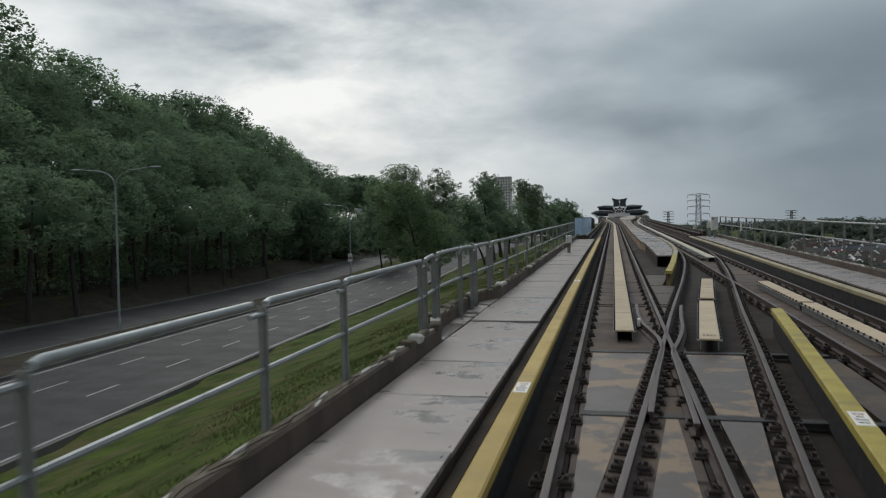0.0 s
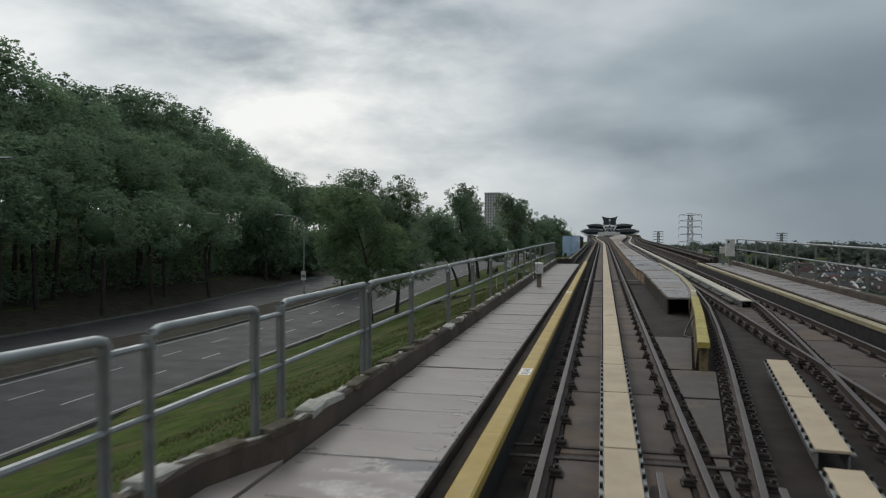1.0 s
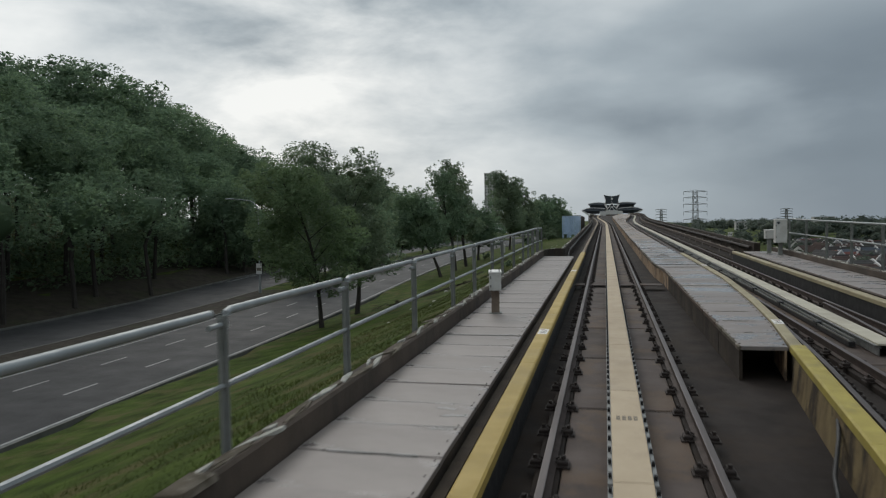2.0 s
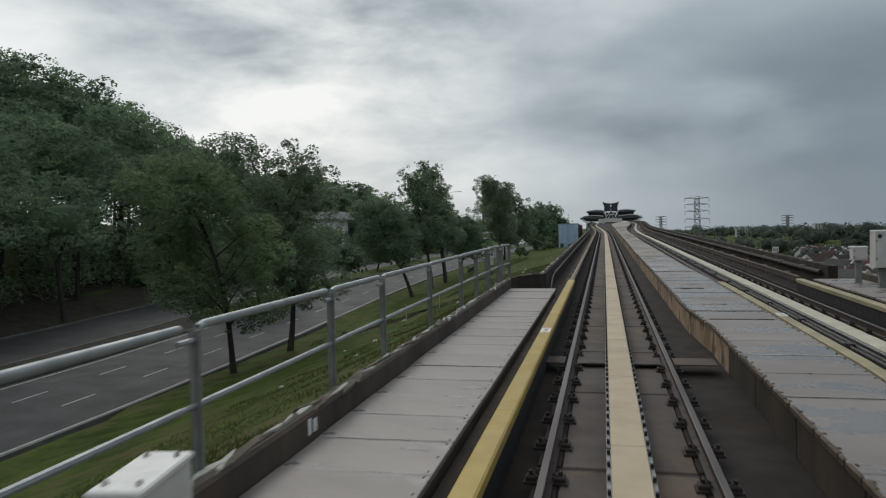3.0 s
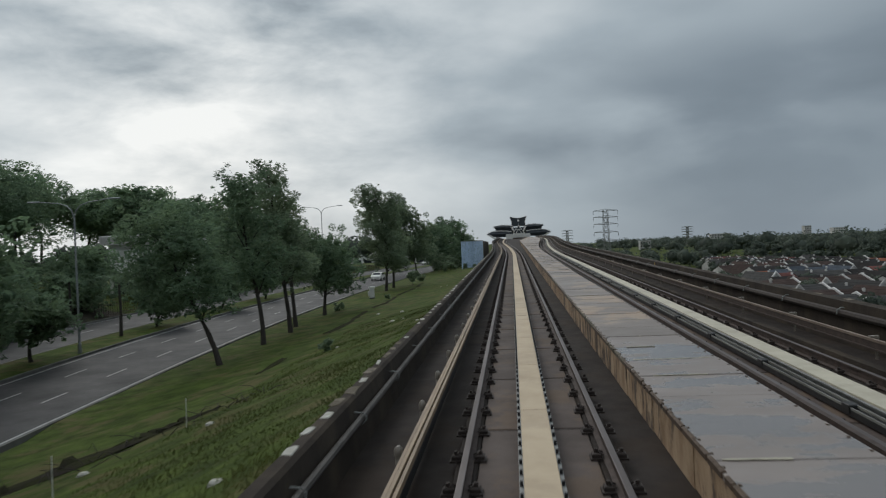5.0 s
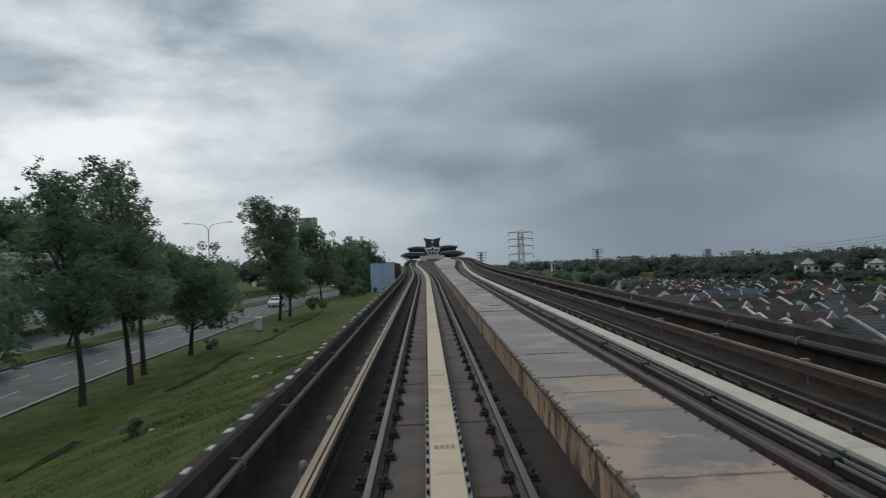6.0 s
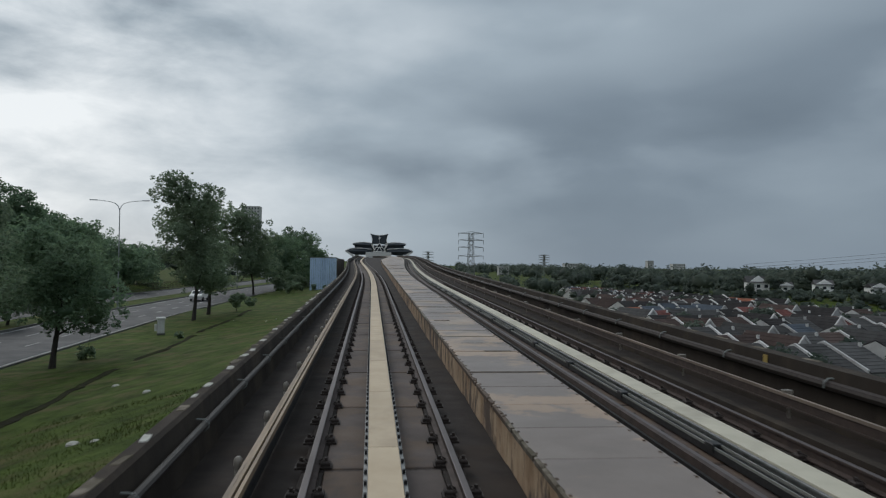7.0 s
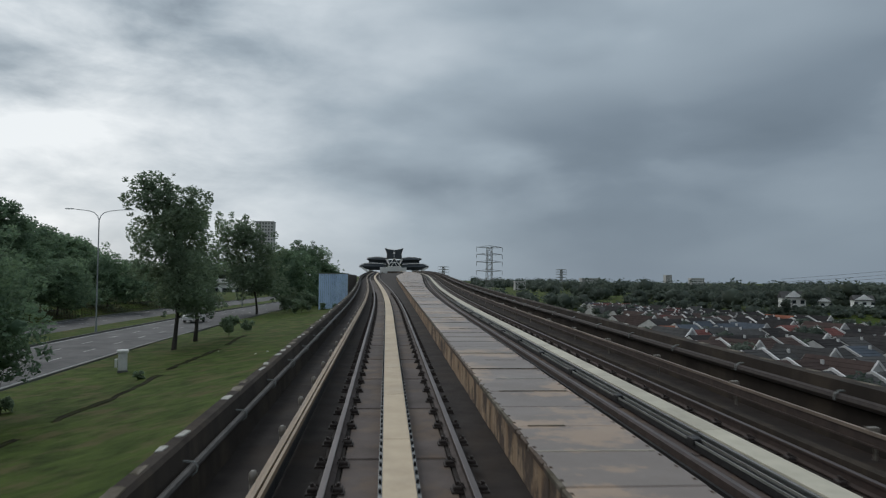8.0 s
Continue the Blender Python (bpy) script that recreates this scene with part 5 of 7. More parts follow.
# ---- trees ----
def leaf_object(name, centres, sizes, core, m, parent=None, label="", rng=None):
    """Many small leaf blades, one diamond each, and dark inner lumps, in one mesh."""
    n = len(centres)
    c = np.asarray(centres)
    d1 = rng.normal(size=(n, 3))
    d1[:, 2] *= 0.5
    d1 /= np.linalg.norm(d1, axis=1)[:, None]
    d2 = np.cross(d1, rng.normal(size=(n, 3)) + np.array((0, 0, 0.8)))
    d2 /= np.linalg.norm(d2, axis=1)[:, None] + 1e-9
    s = np.asarray(sizes)[:, None]
    v = np.stack([c - d1 * s, c - d2 * s * 0.45, c + d1 * s, c + d2 * s * 0.45], axis=1).reshape(-1, 3)
    cv, cf = core
    me = bpy.data.meshes.new(name)
    nv = len(v)
    allv = np.concatenate([v, cv]) if len(cv) else v
    me.vertices.add(len(allv))
    me.vertices.foreach_set("co", allv.astype(np.float32).ravel())
    quads = np.arange(nv)
    tri = (cf + nv).ravel() if len(cv) else np.zeros(0, int)
    loops = np.concatenate([quads, tri]).astype(np.int32)
    starts = np.concatenate([np.arange(n) * 4, nv + np.arange(len(tri) // 3) * 3]).astype(np.int32)
    me.loops.add(len(loops))
    me.loops.foreach_set("vertex_index", loops)
    me.polygons.add(len(starts))
    me.polygons.foreach_set("loop_start", starts)
    me.update(calc_edges=True)
    me.materials.append(m)
    ob = new(name, me)
    if parent:
        ob.parent = parent
    if label:
        ob["label"] = label
    return ob


def ico(sub):
    bm = bmesh.new()
    bmesh.ops.create_icosphere(bm, subdivisions=sub, radius=1.0)
    v = np.array([p.co[:] for p in bm.verts])
    f = np.array([[q.index for q in t.verts] for t in bm.faces])
    bm.free()
    return v, f


ICO = ico(1)


def crown_points(lumps, per_area, leaf, rng, core_size=0.72):
    """Leaves strewn over the outsides of rough lumps; returns centres, sizes and the inner lumps."""
    cs, ss, cv, cf, base = [], [], [], [], 0
    for p, r in lumps:
        r = np.asarray(r)
        k = max(8, int(per_area * 4 * math.pi * (r[0] * r[1] * r[2]) ** (2 / 3)))
        d = rng.normal(size=(k, 3))
        d /= np.linalg.norm(d, axis=1)[:, None]
        rad = rng.uniform(0.62, 1.12, size=(k, 1)) ** 0.7
        cs.append(np.asarray(p) + d * r * rad)
        ss.append(leaf * rng.uniform(0.6, 1.3, size=k))
        wob = 1 + 0.18 * rng.normal(size=(len(ICO[0]), 1))
        cv.append(np.asarray(p) + ICO[0] * r * core_size * wob)
        cf.append(ICO[1] + base)
        base += len(ICO[0])
    return np.concatenate(cs), np.concatenate(ss), (np.concatenate(cv), np.concatenate(cf))


def make_tree(base, top, crown_low, width, label, seed, m="leaf", leaf=0.17, density=34, bend=0.0, kind="broad", trunk_r=0.16, twin=0.0):
    """A tree from its foot to its top: tapered trunk with limbs, and a crown of lumps hung on the limbs."""
    rnd, rng = random.Random(seed), np.random.default_rng(seed)
    bx, by, bz = base
    tx, ty, tz = top
    tz -= 0.06 * width
    owner = thing("tree", label, "tree", at=pose(bx, by, bz - 0.1))
    h = tz - bz
    lean = Vector((tx - bx, ty - by, 0))
    cl = crown_low * h

    def axis(f, fork=0.0):
        """The trunk's line: f from 0 at the foot to 1 at the top; a fork leans one leader aside."""
        if fork and f > 0.45:
            return axis(f) + Vector((fork * (f - 0.45) / 0.55, 0.3 * fork * (f - 0.45), -0.08 * h * (fork > 0) * (f - 0.45)))
        return Vector((lean.x * (f ** 1.7), lean.y * f, h * f)) + Vector((0.25 * math.sin(f * 5 + seed) + bend * math.sin(f * math.pi), 0.2 * math.cos(f * 4 + seed) - 0.2 * math.cos(seed), 0))

    trunk = Mesh()
    fs = [i / 9 for i in range(9)]
    trunk.tube([axis(f) for f in fs], [trunk_r * (1.25 if i == 0 else 1) * (1 - 0.9 * f) + 0.015 for i, f in enumerate(fs)], 8)
    lumps = []
    n = 15 if kind == "broad" else 13
    for i in range(n):
        f = crown_low + (0.97 - crown_low) * ((i + 0.5) / n)
        q = (f - crown_low) / (1 - crown_low)
        if kind == "broad":
            spread = width * 0.5 * (math.sin(math.pi * (0.16 + 0.78 * q)) ** 0.7)
            size = width * 0.175 * rnd.uniform(0.7, 1.3)
        else:
            spread = width * 0.42 * (1.08 - q) ** 0.75
            size = width * 0.2 * rnd.uniform(0.8, 1.15) * (1.15 - 0.5 * q)
        ang = i * 2.4 + rnd.uniform(-0.5, 0.5)
        lead = (twin if i % 2 else -twin)
        if twin:
            spread *= 1.0 - 0.45 * max(0.0, q - 0.3)
        start = axis(max(crown_low * 0.75, f - 0.14), lead)
        tip = axis(f, lead) + Vector((math.cos(ang), math.sin(ang), 0)) * spread * rnd.uniform(0.55, 1.0)
        midp = start.lerp(tip, 0.55) + Vector((0, 0, 0.08 * h * rnd.random()))
        trunk.tube([start, midp, tip], [trunk_r * 0.42 * (1 - 0.6 * q), trunk_r * 0.25 * (1 - 0.6 * q), 0.015], 5)
        lumps.append((tip, (size * 1.15, size * 1.15, size * 0.85)))
        if spread > 0.8:
            side = start.lerp(tip, 0.6) + Vector((rnd.uniform(-0.6, 0.6), rnd.uniform(-0.6, 0.6), rnd.uniform(-0.2, 0.8)))
            lumps.append((side, (size * 0.85,) * 3))
    # small outlying sprays break the outline
    for p, r in list(lumps):
        for _ in range(3):
            d = Vector((rnd.gauss(0, 1), rnd.gauss(0, 1), rnd.gauss(0.25, 0.8))).normalized()
            lumps.append((p + d * r[0] * rnd.uniform(1.05, 1.4), (r[0] * rnd.uniform(0.2, 0.36),) * 3))
    for k in range(7):
        q = rnd.uniform(0.62, 0.98)
        p = axis(q, twin if k % 2 else -twin) + Vector((rnd.gauss(0, 0.16), rnd.gauss(0, 0.16), 0.0)) * width + Vector((0, 0, 0.05 * width))
        lumps.append((p, (width * 0.045, width * 0.045, width * 0.11)))
    # lone sprays of leaves on thin twigs, and a few that hang below the crown
    for p, r in lumps[:2 * n]:
        for _ in range(4):
            d = Vector((rnd.gauss(0, 1), rnd.gauss(0, 1), rnd.gauss(0.1, 0.9))).normalized()
            e = p + d * r[0] * rnd.uniform(1.2, 1.75)
            trunk.tube([p, e], [0.012, 0.005], 3)
            lumps.append((e, (r[0] * rnd.uniform(0.1, 0.2),) * 3))
    part("trunk", trunk.make("trunk", [M["bark"]], smooth=True), None, owner)
    c, s, core = crown_points([(tuple(p), r) for p, r in lumps], density, leaf, rng, 0.3)
    leaf_object("crown", c, s, core, M[m], owner, rng=rng)
    return owner


for base, top, low, wide, text, seed, leafy, size, dens, extra in (
        ((-17.9, 66.3), (-20.5, 64.6, 7.5), 0.3, 6.2, "slender yellow-green tree leaning over the road", 11, "leaflime", 0.1, 46, dict(trunk_r=0.14)),
        ((-17.6, 72.0), (-19.9, 73.6, 9.1), 0.3, 7.2, "leafy green tree with two feathery tops on the verge", 12, "leaf", 0.1, 46, dict(trunk_r=0.16, twin=1.5)),
        ((-17.2, 96.6), (-20.5, 97.5, 7.0), 0.4, 5.6, "dark round verge tree with a bent trunk", 13, "leafdark", 0.12, 36, dict(bend=-0.9)),
        ((-17.2, 103.5), (-19.3, 106, 9.6), 0.38, 4.8, "tall dark verge tree with a straight trunk", 14, "leafdark", 0.12, 36, {}),
        ((-16.8, 108.5), (-19.6, 111.5, 11.9), 0.34, 5.0, "tall pointed verge tree with a leaning trunk", 15, "leaf", 0.12, 36, dict(kind="spire")),
        ((-17.4, 112.5), (-20.6, 115.5, 11.4), 0.38, 4.4, "slim pointed verge tree beside a taller one", 16, "leaf", 0.12, 36, dict(kind="spire")),
        ((-17.0, 120.5), (-17.9, 121.5, 5.7), 0.34, 5.4, "low spreading dark tree with drooping twigs", 17, "leafdark", 0.12, 36, {}),
        ((-16.4, 149.0), (-17.4, 149.5, 12.6), 0.24, 6.8, "tall leafy verge tree with an open crown", 18, "leaf", 0.14, 34, dict(twin=0.7)),
        ((-16.9, 156.4), (-18.4, 157, 11.2), 0.28, 5.0, "leafy verge tree with a thin trunk", 19, "leaf", 0.14, 34, {}),
        ((-20.4, 206.0), (-23.6, 206, 13.8), 0.32, 10.0, "broad dark verge tree in the distance", 20, "leaf", 0.22, 13, {}),
        ((-17.6, 222.0), (-17.6, 223, 9.6), 0.22, 8.4, "round dark verge tree in the distance", 21, "leafdark", 0.22, 13, {}),
        ((-15.6, 236.0), (-15.8, 236, 10.9), 0.12, 9.6, "round dense tree near the blue hoarding", 22, "leafdark", 0.22, 13, {}),
        ((-12.5, 240.0), (-12.5, 240, 7.4), 0.12, 6.2, "round dense tree near the blue hoarding", 23, "leafdark", 0.22, 13, {})):
    make_tree((*base, ground_z(*base)), top, low, wide, text, seed, leafy, size, dens, **extra)

# trees in the median and beyond the far carriageway
for i, (d, y, top, w, low) in enumerate(((10.4, 95, 9.6, 6.6, 0.3), (10.6, 101, 4.4, 4.0, 0.45), (10.4, 118, 4.0, 4.2, 0.4), (10.6, 133, 4.6, 5.0, 0.4), (10.5, 146, 4.2, 4.0, 0.4),
                                        (24, 116, 4.3, 6.0, 0.3), (25, 130, 7.6, 7.5, 0.25), (24, 144, 6.2, 7.5, 0.3), (24, 160, 7.6, 8.5, 0.25), (25, 176, 8.2, 9.0, 0.3),
                                        (24, 192, 8.0, 8.5, 0.3), (25, 210, 8.4, 9.5, 0.3), (27, 226, 8.0, 9.0, 0.3),
                                        (25, 104, 10.0, 9.0, 0.2), (24, 113, 7.6, 7.0, 0.25), (34, 185, 10.2, 10.0, 0.25), (36, 205, 10.6, 11.0, 0.25), (38, 228, 10.6, 11.0, 0.25), (44, 190, 10.0, 10.0, 0.25))):
    x = xe(y) - d
    z = road_z(y) + 0.1
    make_tree((x, y, z), (x + 0.3, y, z + top), low, w, "dark roadside tree beyond the carriageway" if d > 20 else "small dark tree in the median", 40 + i, "leafdark", 0.22, 9, trunk_r=0.12)


def palm(x, y, z, h, seed):
    owner = thing("palm", "small roadside palm with drooping fronds", "palm", at=pose(x, y, z))
    part("trunk", Mesh().tube([(0, 0, -0.1), (0.05, 0, h * 0.5), (0, 0, h)], [0.16, 0.11, 0.1], 8), [M["bark"]], owner)
    rnd = random.Random(seed)
    for i in range(16):
        a, up = i * 2.4, rnd.uniform(0.2, 1.1)
        pts = [Vector((math.cos(a) * r, math.sin(a) * r, h + up * r - 0.34 * r * r)) for r in (0.0, 0.6, 1.2, 1.8, 2.2)]
        side = Vector((-math.sin(a), math.cos(a), 0))
        ms = Mesh()
        for j in range(4):
            for k in range(4):
                p = pts[j].lerp(pts[j + 1], k / 4)
                for s in (-1, 1):
                    q = p + side * s * 0.42 * (1 - 0.16 * j) + (pts[j + 1] - pts[j]) * 0.5 + Vector((0, 0, -0.12))
                    w = (pts[j + 1] - pts[j]) * 0.09
                    ms.add([p, p + w, q], [(0, 1, 2)])
        part("frond", ms, [M["leafdark"]], owner)


palm(xe(112) - 10.6, 112, road_z(112) + 0.1, 4.4, 1)
palm(xe(124) - 22.5, 124, road_z(124) + 0.1, 4.0, 2)
palm(xe(104) - 22.5, 104, road_z(104) + 0.1, 4.2, 3)


def forest():
    """The wooded slope beyond the road: crowns that overlap and overhang a dark hollow, front row low, the back higher."""
    rng, rnd = np.random.default_rng(5), random.Random(5)
    groups = {"front_foliage": [], "foliage": [], "far_foliage": [], "side_foliage": []}
    cores, trunks = [], Mesh()
    y = 6.0
    while y < 244:
        e = xe(y)
        ridge = ramp_line(y, [(50, 26.6), (62, 26.2), (70, 25.6), (77, 24.4), (82, 21.8), (87, 20.4), (92, 21.6), (100, 25.2), (106, 25.6), (112, 24.6), (119, 22.4), (126, 20.2), (134, 18.4), (145, 18.2), (156, 18.2), (173, 16.8), (205, 16.2), (219, 14.6), (228, 12.2), (240, 10.6)])
        for d0, top, w in ((24.0, 9.5, 6.5), (29.5, 14.5, 8.5), (35.5, 19.0, 9.5), (42.0, ridge, 10.5), (49.0, ridge - 0.6, 12.0)):
            top = min(top, ridge - 0.5 * (41 - d0)) if d0 < 41 else top
            if (y > 108 and d0 < 31) or (y > 132 and d0 < 37):
                continue
            if rnd.random() < (0.2 if d0 < 26 else 0.04):
                continue
            if 138 < y < 166:
                d0 += 9
            x = e - d0 - rnd.uniform(-2.2, 2.2)
            yy = y + rnd.uniform(-2.4, 2.4)
            g = ground_z(x, yy)
            t = top + (rnd.uniform(-2.6, 1.2) if d0 < 41 else rnd.uniform(-1.7, 1.0)) - 0.4
            out = groups["side_foliage" if y < 32 else "front_foliage" if d0 < 38 and y < 140 else "foliage" if y < 165 else "far_foliage"]
            r = w * rnd.uniform(0.5, 0.6)
            low = g + (t - g) * (0.36 if d0 < 33 else 0.3 if d0 < 41 else 0.42)
            zc, rz = (t + low) / 2, (t - low) / 2
            cores.append(((x - 0.4, yy, zc), (r * 0.8, r * 0.8, rz * 0.8)))
            for k in range(34):
                q = 1 - 1.75 * (k + rnd.random()) / 34
                a = k * 2.4 + rnd.uniform(-0.6, 0.6)
                rr = math.sqrt(max(0.04, 1 - q * q)) * rnd.uniform(0.66, 1.0)
                s = r * rnd.uniform(0.17, 0.36)
                lift = rnd.uniform(0.72, 0.98)
                p = (x + r * rr * math.cos(a), yy + r * rr * math.sin(a), zc + rz * q * lift)
                if math.cos(a) < -0.5 and q < 0.3:
                    continue
                out.append((p, (s * rnd.uniform(0.9, 1.5), s * rnd.uniform(0.9, 1.5), s * rnd.uniform(0.45, 0.75))))
                # loose sprays that fray the outline
                for _ in range(2 if q > 0.0 else 1):
                    o = rnd.uniform(1.06, 1.25)
                    z = s * rnd.uniform(0.18, 0.36)
                    out.append(((x + o * r * rr * math.cos(a) + rnd.gauss(0, 0.3), yy + o * r * rr * math.sin(a) + rnd.gauss(0, 0.3), zc + rz * q * lift * rnd.uniform(0.98, 1.14)), (z, z, z)))
            trunks.tube([(x, yy, g - 0.2), (x + rnd.uniform(-0.6, 0.6), yy, g + (t - g) * 0.4), (x + rnd.uniform(-0.9, 0.9), yy + rnd.uniform(-0.9, 0.9), g + (t - g) * 0.75)], [0.24, 0.17, 0.07], 6)
        y += 5.2
    # undergrowth closes the hollow behind the front trunks
    y = 10.0
    while y < 150:
        for d0, hgt in ((29.0, 2.6), (33.0, 4.5), (38.0, 7.0))[y > 112:]:
            x, yy = xe(y) - d0 + rnd.uniform(-1.5, 1.5), y + rnd.uniform(-1, 1)
            g = ground_z(x, yy)
            for _ in range(3):
                s = rnd.uniform(0.9, 1.7)
                groups["foliage"].append(((x + rnd.uniform(-1.5, 1.5), yy + rnd.uniform(-1.6, 1.6), g + hgt * rnd.uniform(0.1, 0.9)), (s, s, s * 0.8)))
        y += 2.6
    # a lit bush at the road's far edge
    for _ in range(16):
        s = rnd.uniform(0.5, 1.1)
        q = (xe(36) - 24.0 + rnd.gauss(0, 1.3), 36 + rnd.gauss(0, 2.2))
        groups["front_foliage"].append(((q[0], q[1], ground_z(*q) + rnd.uniform(0.8, 5.2)), (s, s, s * 0.7)))
    owner = thing("forest", "dense dark green woodland on the slope beyond the road", "forest", kind="stuff")
    for name, dens, leaf, core_size in (("front_foliage", 7.4, 0.175, 0.22), ("foliage", 3.8, 0.24, 0.25), ("far_foliage", 3.2, 0.3, 0.4), ("side_foliage", 1.5, 0.4, 0.7)):
        c, s, core = crown_points(groups[name], dens, leaf, rng, core_size)
        leaf_object(name, c, s, core, M["leafdark"], owner, rng=rng)
    c, s, core = crown_points(cores, 1.7, 0.27, rng, 0.55)
    leaf_object("inner_foliage", c, s, core, M["leafdark"], owner, rng=rng)
    part("trunks", trunks, [M["bark"]], owner)
    # bare leaf litter under the trees
    litter = Mesh()
    ys = [-20 + 3.0 * i for i in range(52)]
    offs = (20.62, 21.5, 23.0, 25.5, 28.5, 33.0)
    litter.loft([[(xe(q) - o, q, ground_z(xe(q) - o, q) + 0.05 + 0.05 * noise.noise((o, q * 0.7, 2.0))) for o in offs] for q in ys], closed=False)
    tagged(part("leaf_litter", litter.make("leaf_litter", [M["litter"]], smooth=True), None), "bare brown earth and leaf litter under the trees", "ground", kind="structure")


forest()


# ---- lamps and signs along the road ----
def street_lamp(x, y, z, h, arms, label, yaw=0.0):
    owner = thing("street_lamp", label, "street lamp", at=pose(x, y, z, 0, 0, yaw), group="street lamps")
    part("pole", Mesh().tube([(0, 0, -0.1), (0, 0, 0.8), (0, 0, 0.82), (0, 0, h - 1.0)], [0.13, 0.12, 0.085, 0.055], 8).make("pole", [M["galv"]], smooth=True), None, owner)
    part("base_plate", Mesh().box(-0.22, 0.22, -0.22, 0.22, -0.1, 0.03), [M["kerb"]], owner)
    for s in arms:
        arm = part("arm", Mesh().tube([(0, 0, h - 1.05), (s * 0.16, 0, h - 0.6), (s * 0.5, 0, h - 0.25), (s * 1.1, 0, h - 0.06), (s * 2.6, 0, h + 0.1)], [0.05, 0.045, 0.04, 0.035, 0.03], 8).make("arm", [M["galv"]], smooth=True), None, owner)
        head = Mesh().loft([[(s * q, a * wd, h + 0.1 + b) for a, b in ((-1, 0), (-0.6, 0.06), (0.6, 0.06), (1, 0), (0.5, -0.05), (-0.5, -0.05))] for q, wd in ((2.5, 0.05), (2.8, 0.13), (3.2, 0.12), (3.4, 0.04))])
        part("lamp_head", head, [M["galv"]], arm)
    return owner


for x, y, h in ((-32.0, 41.5, 10.6), (-30.2, 104.0, 10.6), (-29.6, 167.5, 12.6), (-28.3, 236.0, 11.6)):
    street_lamp(x, y, road_z(y), h, (-1, 1), "tall grey street lamp with two curved arms")
sign_lamp = street_lamp(-32.4, 86.0, road_z(86), 9.0, (-1,), "grey street lamp with one arm and a small sign")
part("sign_plate", Mesh().box(-0.28, 0.28, -0.14, -0.11, 1.9, 2.9), [M["box"]], sign_lamp, "small white road sign")
part("sign_band", Mesh().box(-0.22, 0.22, -0.145, -0.14, 2.2, 2.5), [M["ink"]], sign_lamp)


# ---- grass verge: utility pillar, stones, ditch lining, tufts ----
def utility_pillar(x, y):
    z = ground_z(x, y)
    owner = thing("utility_pillar", "white feeder pillar cabinet on the grass verge", "cabinet", at=pose(x, y, z, 0, 0, 20) @ Matrix.Diagonal((0.72, 0.8, 1.0, 1.0)))
    part("plinth", Mesh().box(-0.4, 0.4, -0.25, 0.25, -0.2, 0.12), [M["kerb"]], owner)
    body = part("body", Mesh().cbox(-0.36, 0.36, -0.2, 0.2, 0.12, 1.2, 0.01), [M["box"]], owner)
    part("roof", Mesh().cbox(-0.46, 0.46, -0.28, 0.28, 1.2, 1.34, 0.05), [M["label"]], owner)
    for s in (-1, 1):
        part("door", Mesh().box(s * 0.17 - 0.16, s * 0.17 + 0.16, -0.215, -0.2, 0.17, 1.14), [M["box"]], body)
    part("side_box", Mesh().cbox(-0.62, -0.4, -0.12, 0.12, 0.3, 0.8, 0.01), [M["box"]], owner)


utility_pillar(-15.9, 136.0)


def verge_bits():
    rnd = random.Random(9)
    stones = [Mesh().loft([[(math.cos(a) * r * rnd.uniform(0.8, 1.2), math.sin(a) * r * rnd.uniform(0.8, 1.2), z) for a in (0, 1.05, 2.1, 3.14, 4.19, 5.24)] for r, z in ((0.16, -0.05), (0.15, 0.03), (0.08, 0.07))]).make("stone", [M["coping"]]) for _ in range(3)]
    for i in range(26):
        y = rnd.uniform(52, 150)
        x = xa(y) - rnd.uniform(3.2, 12)
        ob = part("stone", rnd.choice(stones), None, None, at=pose(x, y, ground_z(x, y), 0, 0, rnd.uniform(0, 360)) @ Matrix.Scale(rnd.uniform(0.4, 1.1), 4))
        tagged(ob, "pale broken stone lying in the grass", "stone", group="stones in the verge")
    bushes = ((-9.0, 90.0, 0.6), (-13.2, 131, 0.5), (-14.5, 159, 2.0), (-14.0, 166, 1.2), (-15.8, 208, 3.0), (-13.8, 216, 3.2), (-12.6, 200, 2.2), (-9.8, 203.2, 1.1), (-7.9, 203.6, 0.9), (-16.6, 123.5, 0.9))
    for k, (x, y, s) in enumerate(bushes):
        rng = np.random.default_rng(100 + k)
        owner = thing("bush", "small ragged green bush on the verge", "bush", at=pose(x, y, ground_z(x, y) - 0.05), group="bushes on the verge")
        lumps = [((rnd.gauss(0, 0.25) * s, rnd.gauss(0, 0.25) * s, s * rnd.uniform(0.2, 0.8)), (0.22 * s,) * 3) for _ in range(9)]
        c, z, core = crown_points(lumps, 60 / s, 0.1 + 0.04 * s, rng, 0.6)
        leaf_object("foliage", c, z, core, M["leaf"], owner, rng=rng)
        part("stem", Mesh().tube([(0, 0, -0.1), (0.02, 0, 0.5 * s)], [0.04, 0.015], 5), [M["bark"]], owner)


verge_bits()


